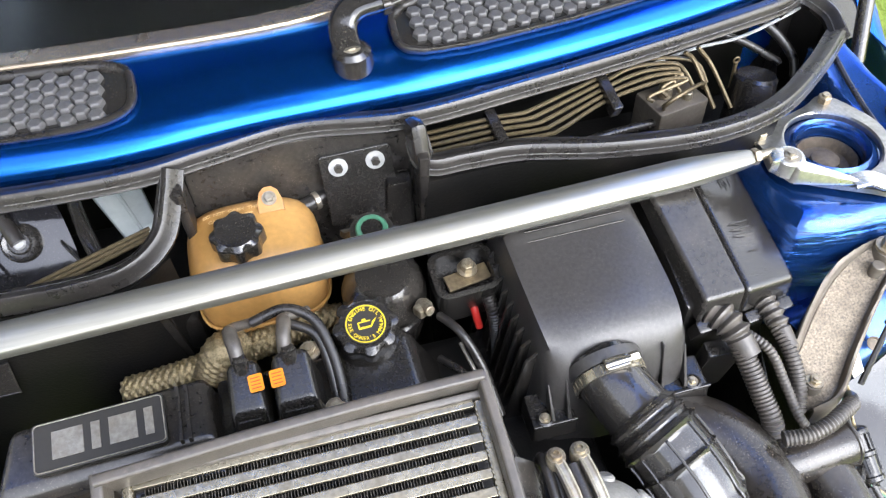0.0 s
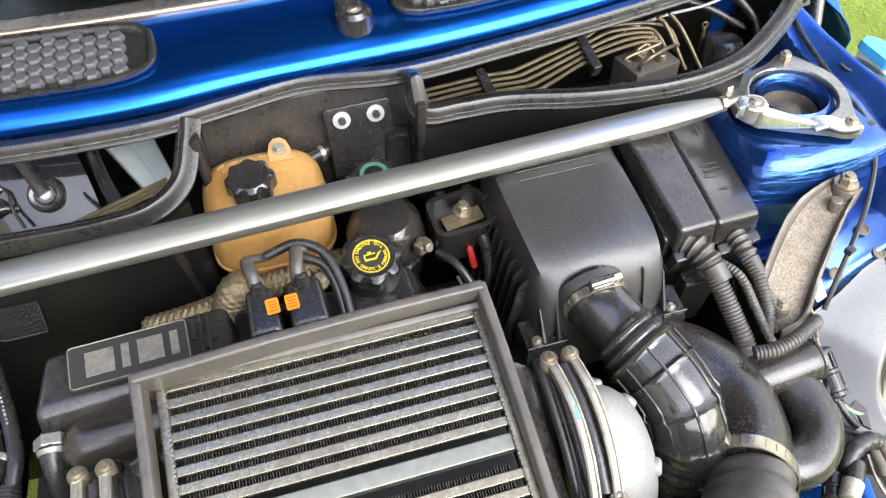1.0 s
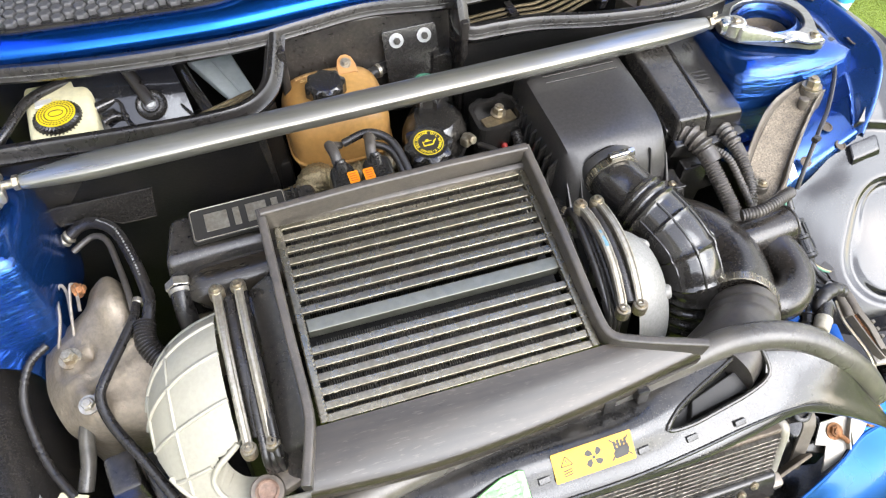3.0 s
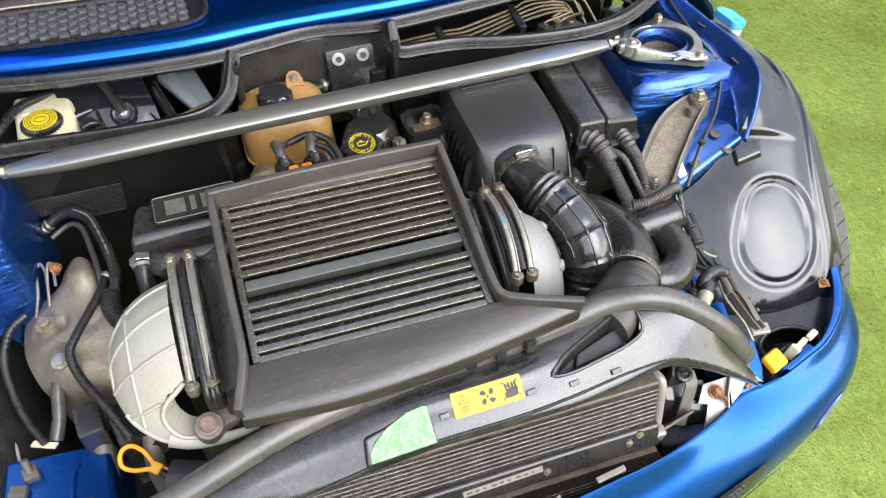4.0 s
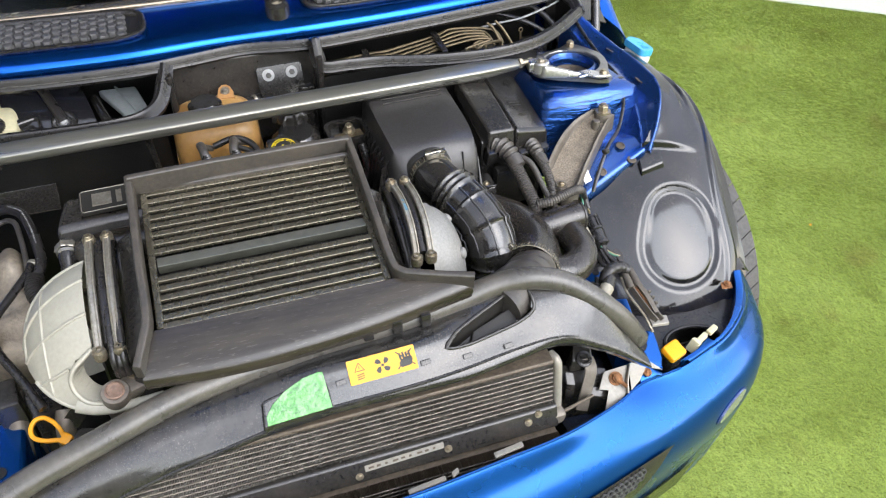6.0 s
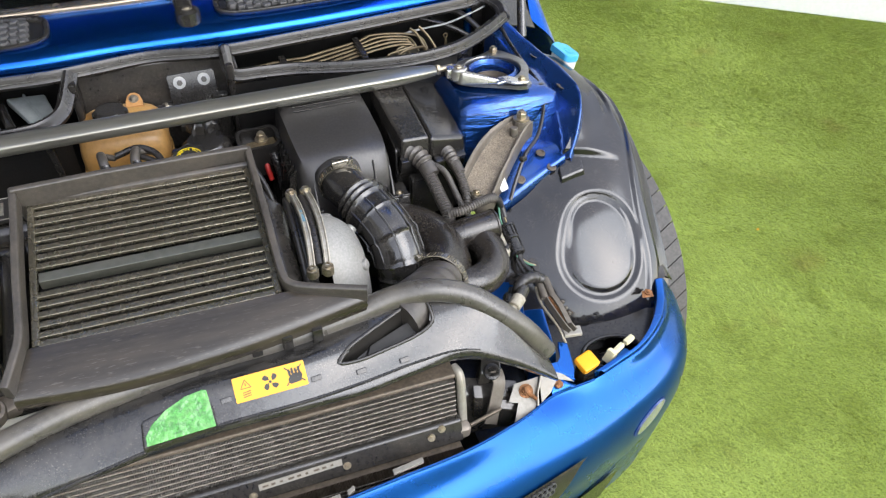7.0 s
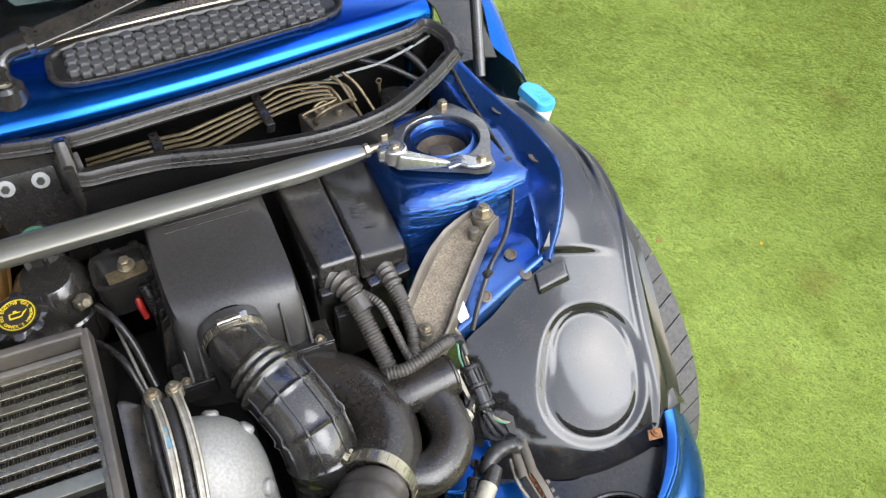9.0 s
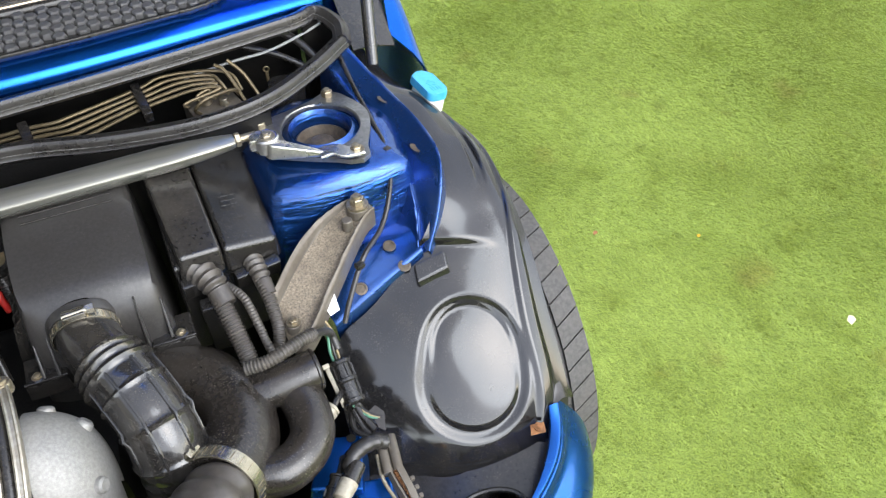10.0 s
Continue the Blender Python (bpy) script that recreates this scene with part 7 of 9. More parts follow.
for x0, x1, y in ((0.10, 0.155, -0.057), (0.232, 0.278, -0.038), (0.165, 0.176, -0.050)):
    bm = nb()
    hexa(bm, [(x0, y, 0.522), (x1, y + 0.006, 0.522), (x1, y + 0.014, 0.522), (x0, y + 0.008, 0.522)], [(x0, y, 0.527), (x1, y + 0.006, 0.527), (x1, y + 0.014, 0.527), (x0, y + 0.008, 0.527)], 0.001)
    simple("bumper_clip", bm, PALEMETAL, "chipped pale clip tab along the bumper edge", "clip", "bumper clips")

# brackets at the right end of the radiator
lb = thing("latch_bracket", (0.45, 0.03, 0.50), "zinc plated bracket with a rusty bolt beside the bumper", "bracket")
m = frame_on((0.471, 0.050, 0.512), (1, 0.22, 0.05), (-0.05, -0.55, 0.83))
bm = nb()
prism(bm, [(-0.0336, -0.003), (-0.011, 0.0182), (0.0296, 0.0105), (0.012, -0.012), (0.004, -0.027), (-0.0104, -0.034), (-0.0437, -0.037), (-0.0186, -0.0102)], 0.0025, m, 0.0008)
part("plate", bm, PALEMETAL, lb, "pale bent plate")
bm = nb()
prism(bm, [(0.0300, 0.0105), (0.0503, 0.0098), (0.0667, -0.0048), (0.0765, -0.023), (0.053, -0.0064), (0.034, -0.020), (0.0125, -0.027)], 0.002, m @ Matrix.Translation((0, 0, 0.003)), 0.0006)
part("flange", bm, PALEMETAL, lb, "pale side flange")
bm = nb()
strip(bm, [m @ V((0.0313, 0.0088, 0.004)), m @ V((0.0125, -0.012, 0.006)), m @ V((0.0044, -0.028, 0.004))], 0.003, 0.010, (0, -0.5, 0.8), 0.001)
part("fold", bm, PALEMETAL, lb, "folded edge")
bolt("bolt", m @ V((0, 0, 0.003)), (-0.05, -0.55, 0.83), 0.0075, 0.006, lb, RUST)
bm = nb()
cyl(bm, m @ V((0.001, -0.004, 0.008)), m @ V((0.006, -0.019, 0.012)), 0.0035, 0.003, 10, 0.0005)
part("bolt_stub", bm, RUST, lb, "rusty threaded stub")
rm = thing("radiator_mount", (0.41, 0.05, 0.45), "black plastic radiator mount with a rubber boss and ribs", "mount")
bm = nb()
hexa(bm, [(0.365, 0.050, 0.45), (0.470, 0.040, 0.45), (0.478, 0.060, 0.45), (0.365, 0.075, 0.45)], [(0.368, 0.064, 0.53), (0.462, 0.052, 0.497), (0.468, 0.075, 0.515), (0.368, 0.090, 0.545)], 0.004)
hexa(bm, [(0.385, 0.055, 0.45), (0.400, 0.052, 0.45), (0.402, 0.065, 0.45), (0.387, 0.068, 0.45)], [(0.385, 0.050, 0.530), (0.399, 0.047, 0.526), (0.402, 0.062, 0.540), (0.388, 0.066, 0.542)], 0.002)
hexa(bm, [(0.425, 0.045, 0.45), (0.460, 0.038, 0.45), (0.462, 0.050, 0.45), (0.427, 0.056, 0.45)], [(0.425, 0.040, 0.500), (0.458, 0.034, 0.488), (0.461, 0.046, 0.500), (0.427, 0.052, 0.510)], 0.002)
part("mount_body", bm, GREYPLASTIC, rm, "ribbed black body")
bm = nb()
hexa(bm, [(0.398, 0.070, 0.53), (0.440, 0.064, 0.53), (0.445, 0.085, 0.53), (0.400, 0.090, 0.53)], [(0.403, 0.072, 0.553), (0.436, 0.066, 0.551), (0.440, 0.084, 0.563), (0.412, 0.092, 0.570)], 0.004)
part("bracket", bm, GREYPLASTIC, rm, "dusty upper bracket")
bm = nb()
lathe(bm, (0.421, 0.070, 0.553), (0, -0.5, 0.83), [(0.013, 0), (0.013, 0.004), (0.011, 0.0055), (0.0075, 0.0055), (0.007, 0.002)], 22)
part("rubber_boss", bm, RUBBER, rm, "round rubber boss")
bm = nb()
strip(bm, [(0.428, 0.070, 0.554), (0.428, 0.056, 0.542), (0.420, 0.046, 0.520), (0.405, 0.030, 0.485)], 0.020, 0.003, (0, -1, 0.5), 0.001, 4)
simple("steel_strap", bm, CASTBROWN, "worn steel strap beside the radiator", "strap")

bm = nb()
wt = frame_on((0.540, 0.082, 0.526), (1, -0.25, 0), (0.05, -0.45, 0.88))
prism(bm, [(0.006, 0.030), (0.020, 0.029), (0.022, 0.010), (0.026, -0.018), (0.022, -0.030), (-0.012, -0.020), (-0.030, -0.006), (-0.022, -0.004), (-0.012, -0.008), (0.0, -0.006), (0.006, 0.004), (0.004, 0.018)], 0.004, wt, 0.0015)
prism(bm, [(-0.012, -0.020), (0.022, -0.030), (0.024, -0.034), (-0.010, -0.026)], 0.016, wt @ Matrix.Translation((0, 0, -0.012)), 0.001)
part("wing_tip", bm, BUMPERBLUE, car, "blue painted hooked tip beside the hose end", 60)
bolt("rusty_screw", (0.5265, 0.0455, 0.512), (0, -0.4, 1), 0.0045, 0.0025, car, RUST)
bolt("rusty_screw", (0.772, 0.186, 0.517), (0, -0.2, 1), 0.004, 0.003, car, RUST)
bm = nb()
hexa(bm, [(0.758, 0.180, 0.512), (0.780, 0.178, 0.510), (0.784, 0.192, 0.512), (0.764, 0.194, 0.514)], [(0.758, 0.180, 0.514), (0.780, 0.178, 0.512), (0.784, 0.192, 0.514), (0.764, 0.194, 0.516)], 0.0008)
part("rusty_corner", bm, RUST, car, "rusty steel corner bracket")
bm = nb()
grid_sheet(bm, loft([[V(p) for p in r] for r in ([(0.800, 0.205, 0.512), (0.825, 0.212, 0.520), (0.848, 0.220, 0.500)], [(0.815, 0.235, 0.535), (0.838, 0.245, 0.530), (0.856, 0.25, 0.495)], [(0.82, 0.265, 0.540), (0.845, 0.275, 0.535), (0.860, 0.28, 0.49)])], 10, 10), 0.003)
part("arch_trim", bm, GREYPLASTIC, car, "black wheel arch trim end", 60)

# front tray below the liner, with a round opening, and the bits in it
bm = nb()
tray = []
for i in range(30):
    x = 0.545 + 0.245 * i / 29
    row = []
    for k in range(24):
        f = k / 23
        y0, y1 = 0.03 + 0.11 * ((x - 0.545) / 0.245) ** 1.3, 0.238 - 0.05 * smooth(0.55, 0.66, x)
        y = y0 + (y1 - y0) * f
        row.append(V((x, y, 0.455 + 0.010 * math.sin(9 * x) + 0.02 * f)))
    tray.append(row)
vs = [[bm.verts.new(p) for p in row] for row in tray]
for i in range(29):
    for k in range(23):
        c = (tray[i][k] + tray[i + 1][k + 1]) / 2
        if c.y > 0.078 and ((c.x - 0.668) / 0.052) ** 2 + ((c.y - 0.118) / 0.034) ** 2 < 1:
            continue
        bm.faces.new((vs[i][k], vs[i][k + 1], vs[i + 1][k + 1], vs[i + 1][k]))
part("front_tray", bm, GREYPLASTIC, car, "black plastic tray with an opening behind the bumper", 60)
bm = nb()
tube(bm, [(0.668 + 0.053 * math.cos(t / 20 * 2 * math.pi), 0.118 + 0.035 * math.sin(t / 20 * 2 * math.pi), 0.4695) for t in range(22)], 0.004, 8, 2)
part("tray_rim", bm, BLACK, car, "rounded rim of the tray opening")
bm = nb()
cyl(bm, (0.655, 0.13, 0.43), (0.68, 0.12, 0.45), 0.018, 0.014, 18, 0.003)
tube(bm, [(0.63, 0.11, 0.44), (0.66, 0.12, 0.455), (0.70, 0.14, 0.43)], 0.006, 10)
simple("lamp_wiring", bm, RUBBER, "black wiring in the tray opening", "wiring")
oc = thing("reservoir_cap", (0.580, 0.062, 0.49), "bright orange plastic cap behind the bumper", "cap")
bm = nb()
box(bm, (0.585, 0.066, 0.521), (0.036, 0.030, 0.014), (22, 0, 20), 0.005)
part("cap", bm, CAPORANGE, oc)
bm = nb()
box(bm, (0.584, 0.070, 0.485), (0.028, 0.024, 0.06), (10, 0, 18), 0.004)
part("neck", bm, BLACK, oc, "black neck")
wp = thing("lamp_plug", (0.665, 0.095, 0.47), "off-white plastic lamp plug behind the bumper", "plug")
bm = nb()
box(bm, (0.643, 0.088, 0.494), (0.012, 0.016, 0.024), (10, 20, 25), 0.002)
box(bm, (0.660, 0.093, 0.500), (0.026, 0.009, 0.010), (0, -12, 22), 0.002)
box(bm, (0.684, 0.100, 0.507), (0.020, 0.010, 0.009), (0, -10, 20), 0.002)
part("plug_body", bm, CREAM, wp)
bm = nb()
box(bm, (0.664, 0.083, 0.490), (0.030, 0.012, 0.012), (0, -10, 24), 0.002)
part("socket", bm, BUMPERBLUE, wp, "blue socket")

bm = nb()
grid_sheet(bm, [[V((x, max(y, 0.02 + 0.35 * (x - 0.45)), 0.41 - 0.06 * (x < 0.4))) for x in (0.355, 0.40, 0.48, 0.56, 0.66, 0.79)] for y in (-0.01, 0.09, 0.18, 0.26)], 0.004)
part("lower_shroud", bm, BLACK, car, "dark shroud beside the radiator")

# ---- connectors between duct and liner ----
def connector(c, ax, r, length, mat, label, ribs=6):
    t = thing("wiring_connector", tuple(c), label, "connector", "wiring connectors")
    a = V(ax).normalized()
    bm = nb()
    lathe(bm, V(c) - a * length / 2, a, [(r * q, length * f) for q, f in ((0.7, 0), (1.02, 0.03), (1.08, 0.05), (1.08, 0.11), (0.92, 0.13), (0.92, 0.42), (1.10, 0.44), (1.10, 0.50), (0.95, 0.53), (0.95, 0.86), (1.06, 0.88), (1.06, 0.95), (0.7, 1.0))], 24)
    part("body", bm, mat, t)
    bm = nb()
    u, w, _ = basis(a)
    for k in range(ribs):
        t0 = 2 * math.pi * k / ribs
        out = u * math.cos(t0) + w * math.sin(t0)
        p = V(c) + out * r * 0.96
        strip(bm, [p - a * length * 0.36, p - a * length * 0.09], 0.0026, 0.0034, out, 0.0005)
        if k % 2:
            strip(bm, [p + a * length * 0.04, p + a * length * 0.30], 0.0045, 0.0034, out, 0.0005)
    part("ribs", bm, mat, t, "lengthwise ribs")
    bm = nb()
    tube(bm, [V(c) + a * length * 0.48, V(c) + a * (length * 0.6) + V((0.003, 0.004, 0.002)), V(c) + a * (length * 0.85) + V((0.006, 0.012, -0.004))], 0.004, 8)
    part("cable", bm, RUBBER, t, "black cable")
    return t


connector((0.5435, 0.280, 0.626), (0.05, -0.86, -0.50), 0.0135, 0.060, BLACK, "black round wiring connector hanging beside the arch liner", 10)
connector((0.503, 0.240, 0.628), (0.8, 0.5, 0.1), 0.0095, 0.034, SENSOR, "grimy pale plug beside the air duct branch", 12)
connector((0.488, 0.168, 0.588), (0.55, 0.8, 0.1), 0.0100, 0.034, GREYPLASTIC, "black plug on the blue bracket")
sc = thing("connector_clip", (0.530, 0.285, 0.60), "pale grey slide clip beside the round connector", "clip")
bm = nb()
hexa(bm, [(0.5235, 0.300, 0.634), (0.5275, 0.302, 0.636), (0.5330, 0.258, 0.611), (0.5290, 0.256, 0.609)], [(0.5215, 0.301, 0.644), (0.5275, 0.303, 0.646), (0.5325, 0.259, 0.621), (0.5275, 0.257, 0.619)], 0.0012)
box(bm, (0.5245, 0.300, 0.643), (0.009, 0.006, 0.006), (30, 0, 5), 0.001)
part("rail", bm, SENSOR, sc, "pale grey rail")
for col, dx in ((GREENPLASTIC, -0.004), (RUBBER, 0.0), (BRAID, 0.004)):
    bm = nb()
    tube(bm, [(0.5405 + dx, 0.303, 0.640), (0.5400 + dx * 1.1, 0.316, 0.650), (0.5425 + dx, 0.330, 0.664), (0.538 + dx * 0.6, 0.340, 0.680)], 0.0019, 8)
    part("wire", bm, col, sc, "thin wire into the connector")
for col, dx in ((GREENPLASTIC, -0.003), (BRAID, 0.0), (RUBBER, 0.003)):
    bm = nb()
    tube(bm, [(0.544 + dx, 0.256, 0.612), (0.550 + dx, 0.246, 0.606), (0.560 + dx, 0.236, 0.602), (0.568 + dx, 0.232, 0.600)], 0.0018, 8)
    part("wire", bm, col, sc, "thin wire to the clip tag")
ct2 = thing("clip_tag", (0.563, 0.235, 0.58), "grey plastic clip tag by the arch liner", "clip")
bm = nb()
prism(bm, [(-0.012, 0.010), (0.002, 0.016), (0.010, 0.004), (0.002, -0.020), (-0.006, -0.012), (-0.004, -0.002)], 0.004, frame_on((0.566, 0.234, 0.597), (1, 0.0, 0.1), (0.1, -0.3, 1)), 0.001)
part("tag", bm, GREYPLASTIC, ct2, "pale grey tag")
bm = nb()
tube(bm, [(0.545, 0.255, 0.608), (0.551, 0.238, 0.598), (0.558, 0.222, 0.592)], 0.0055, 10)
tube(bm, [(0.541, 0.252, 0.606), (0.545, 0.232, 0.594), (0.553, 0.218, 0.588)], 0.0035, 8)
part("cable", bm, RUBBER, ct2, "short black cables")
bm = nb()
tube(bm, [(0.563, 0.198, 0.596), (0.552, 0.200, 0.603), (0.536, 0.197, 0.607), (0.521, 0.191, 0.606), (0.513, 0.184, 0.600), (0.512, 0.176, 0.592)], 0.0098, 16, 6, lambda t: 1.0 + 0.05 * math.sin(40 * t))
simple("cable_elbow", bm, RUBBER, "bent taped cable sleeve by the blue bracket", "cable")
sn = thing("oil_sensor", (0.50, 0.158, 0.58), "grey and cream sensor plug pointing to the hose seal", "sensor")
for p0, p1, r0, r1, mat, nm, lab in (((0.522, 0.181, 0.601), (0.504, 0.161, 0.601), 0.0105, 0.0115, GREYPLASTIC, "plug", "grey ribbed plug"), ((0.506, 0.163, 0.601), (0.489, 0.147, 0.599), 0.0118, 0.0108, SENSOR, "body", "cream body"), ((0.491, 0.149, 0.599), (0.474, 0.134, 0.595), 0.0066, 0.0056, SENSOR, "tip", "pale tip")):
    bm = nb()
    cyl(bm, p0, p1, r0, r1, 10, 0.0012)
    part(nm, bm, mat, sn, lab)
lt = thing("bonnet_latch", (0.562, 0.15, 0.56), "rusty folded latch arm with a spring beside the tray", "latch")
for off, nm in ((0.002, "side_plate"), (0.012, "side_plate")):
    bm = nb()
    strip(bm, [(0.552 + off, 0.195, 0.590), (0.553 + off, 0.160, 0.582), (0.562 + off, 0.118, 0.566), (0.568 + off, 0.104, 0.558)], 0.003, 0.013, (0.25, -0.2, 1), 0.001, 4)
    part(nm, bm, CASTBROWN, lt, "worn steel side plate")
for x in (0.5535, 0.5665):
    bm = nb()
    strip(bm, [(x + 0.005, 0.206, 0.587), (x + 0.004, 0.200, 0.589), (x, 0.172, 0.587), (x - 0.001, 0.164, 0.584)], 0.0125, 0.016, (0, -0.2, 1), 0.005)
    part("head", bm, CASTBROWN, lt, "grimy rounded head")
bm = nb()
strip(bm, [(0.566, 0.170, 0.592), (0.570, 0.140, 0.584), (0.573, 0.112, 0.570)], 0.009, 0.003, (0, -0.2, 1), 0.001)
for k in range(3):
    box(bm, (0.5765 + 0.0012 * k, 0.146 - 0.010 * k, 0.585 - 0.004 * k), (0.005, 0.005, 0.006), (10, 0, 8), 0.001)
part("tongue", bm, CASTBROWN, lt, "notched steel tongue")
bm = nb()
hexa(bm, [(0.560, 0.100, 0.550), (0.590, 0.096, 0.550), (0.594, 0.114, 0.552), (0.562, 0.120, 0.553)], [(0.561, 0.101, 0.556), (0.590, 0.097, 0.556), (0.594, 0.113, 0.558), (0.563, 0.119, 0.559)], 0.0015)
part("foot", bm, PALEMETAL, lt, "pale folded foot")
bm = nb()
corrugated(bm, [(0.561, 0.168, 0.584), (0.566, 0.145, 0.577), (0.571, 0.122, 0.566)], 0.004, 0.003, 0.3, 10)
part("spring", bm, RUST, lt, "rusty coil spring")
bm = nb()
tube(bm, [(0.548, 0.190, 0.590), (0.545, 0.160, 0.580), (0.556, 0.120, 0.562), (0.560, 0.095, 0.545)], 0.0024, 8)
part("wire", bm, BOLT, lt, "bent wire")
bm = nb()
tube(bm, [(0.546, 0.318, 0.648), (0.543, 0.330, 0.665), (0.532, 0.318, 0.688), (0.520, 0.308, 0.698)], 0.0055, 10)
simple("loose_cable", bm, RUBBER, "black taped cable below the corrugated conduit", "cable")
bm = nb()
tube(bm, [(0.540, 0.26, 0.60), (0.535, 0.235, 0.59), (0.553, 0.215, 0.588)], 0.004, 8)
simple("loose_cable", bm, RUBBER, "black taped cable between two connectors", "cable")
bm = nb()
hexa(bm, [(0.455, 0.19, 0.50), (0.525, 0.165, 0.50), (0.55, 0.245, 0.50), (0.49, 0.26, 0.50)], [(0.462, 0.195, 0.562), (0.522, 0.172, 0.556), (0.545, 0.240, 0.566), (0.498, 0.255, 0.566)], 0.004)
hexa(bm, [(0.50, 0.10, 0.47), (0.55, 0.09, 0.47), (0.57, 0.19, 0.47), (0.52, 0.2, 0.47)], [(0.50, 0.10, 0.535), (0.545, 0.095, 0.53), (0.56, 0.18, 0.55), (0.515, 0.19, 0.55)], 0.004)
part("wing_end", bm, BUMPERBLUE, car, "blue painted end of the inner wing")
for x, y in ((0.512, 0.215), (0.530, 0.24)):
    bm = nb()
    cyl(bm, (x, y, 0.563), (x, y, 0.5665), 0.006, seg=16)
    part("hole", bm, DARKPRINT, car, "drilled hole")
bm = nb()
hexa(bm, [(0.548, 0.339, 0.686), (0.562, 0.343, 0.688), (0.562, 0.345, 0.687), (0.548, 0.341, 0.685)], [(0.545, 0.353, 0.696), (0.562, 0.362, 0.700), (0.562, 0.364, 0.699), (0.545, 0.355, 0.695)], 0.0005)
simple("paper_tag", bm, WHITE, "small white paper tag on the inner wing", "tag")
bm = nb()
tube(bm, [(0.69, 0.70, 0.835), (0.690, 0.64, 0.815), (0.692, 0.57, 0.798), (0.690, 0.50, 0.788), (0.678, 0.46, 0.765), (0.650, 0.42, 0.735), (0.610, 0.383, 0.725), (0.580, 0.355, 0.690), (0.565, 0.34, 0.665)], 0.0034, 8, 8)
wc = simple("wing_cable", bm, RUBBER, "thin black cable clipped along the inner wing", "cable")
for p in ((0.690, 0.50, 0.790), (0.602, 0.375, 0.721)):
    bm = nb()
    box(bm, p, (0.012, 0.010, 0.008), (0, 0, 20), 0.002)
    part("clip", bm, BLACK, wc, "black cable clip")

# ---- washer filler ----
wf = thing("washer_filler", (0.822, 0.665, 0.70), "washer bottle filler with a light blue cap on a white neck", "filler cap")
m = frame_on((0.805, 0.633, 0.779), (0.22, -0.97, -0.05), (0.20, -0.1, 1))
bm = nb()
prism(bm, [(a * 0.92, b) for a, b in rrect(0.066, 0.036, 0.012, 5)], 0.013, m, 0.004)
cap = part("cap", bm, CYAN, wf, "light blue snap cap")
bm = nb()
for k in range(5):
    a = 2 * math.pi * k / 5
    strip(bm, [m @ V((0.003 + 0.004 * math.cos(a), 0.009 * math.sin(a) * 0.7, 0.0133)), m @ V((0.003 + 0.008 * math.cos(a + 0.8), 0.010 * math.sin(a + 0.8) * 0.8, 0.0133))], 0.0015, 0.001, r=0.0003)
for k in range(4):
    strip(bm, [m @ V((0.012 + 0.0005 * k, -0.008 + 0.005 * k, 0.0133)), m @ V((0.021, -0.008 + 0.005 * k, 0.0133))], 0.0014, 0.001, r=0.0003)
part("moulded_symbol", bm, CYAN, cap, "moulded washer symbol")
bm = nb()
prism(bm, [(a * 0.9 + 0.003, b * 0.9) for a, b in rrect(0.062, 0.034, 0.012, 5)], 0.04, m @ Matrix.Translation((0, 0, -0.042)), 0.003)
part("neck", bm, WHITE, wf, "translucent white neck")

# ---- coolant tank ----
ct = thing("coolant_tank", (-0.045, 0.62, 0.64), "aged amber coolant tank with a black screw cap", "coolant tank")
bm = nb()
bmesh.ops.create_uvsphere(bm, u_segments=48, v_segments=32, radius=1.0)
for v in bm.verts:
    x, y, z = v.co
    r = math.hypot(x, y)
    k = 1.0 / max(1e-6, (abs(x) ** 4 + abs(y) ** 4) ** 0.25) * r if r > 1e-6 else 1.0
    q = (abs(r) ** 3.2 + abs(z) ** 3.2) ** (1 / 3.2)
    f = 1.0 / q
    s = 1.0 + 0.10 * (z * f)
    v.co = V((-0.044 + 0.072 * x * f * k * s, 0.622 + 0.058 * y * f * k * (1.05 if y > 0 else 1.0) - 0.004 * z, 0.728 + 0.076 * z * f + 0.012 * (y * f)))
tank = part("tank", bm, TANK, ct, "translucent amber body", 80)
bm = nb()
pts = []
for k in range(45):
    a = 2 * math.pi * k / 42
    c, s = math.cos(a), math.sin(a)
    kk = 1.0 / (abs(c) ** 4 + abs(s) ** 4) ** 0.25
    pts.append(V((-0.044 + 0.0735 * c * kk, 0.622 + 0.0600 * s * kk, 0.722 + 0.012 * s)))
tube(bm, pts, 0.0022, 8, 2)
part("seam", bm, TANK, ct, "moulded seam")


def lobed_cap(name, base, axis, r, h, parent, label, lobes=8, mat=None):
    bm = nb()

    def f(t, i):
        return 1.0 + (0.07 * math.cos(lobes * t) if i in (1, 2, 3) else 0.0)
    lathe(bm, base, axis, [(r * 0.9, 0), (r, h * 0.08), (r, h * 0.7), (r * 0.97, h * 0.86), (r * 0.80, h), (r * 0.74, h * 0.97), (r * 0.2, h * 0.95)], 72, f)
    return part(name, bm, mat or GLOSS, parent, label, 45)


lobed_cap("screw_cap", (-0.0545, 0.606, 0.800), (0, -0.12, 1), 0.027, 0.024, ct, "black lobed screw cap")
bm = nb()
m = frame_on((-0.016, 0.650, 0.808), (1, 0, 0), (0, -0.55, 1))
prism(bm, [(-0.014, -0.012), (0.014, -0.012), (0.014, 0.0), (0.010, 0.012), (0.004, 0.017), (-0.004, 0.017), (-0.010, 0.012), (-0.014, 0.0)], 0.006, m, 0.0015)
part("mount_tab", bm, PALEAMBER, ct, "pale mounting tab")
bolt("tab_nut", m @ V((0, 0.003, 0.006)), (0, -0.55, 1), 0.0055, 0.006, ct, ZINC)
bpy.context.view_layer.update()


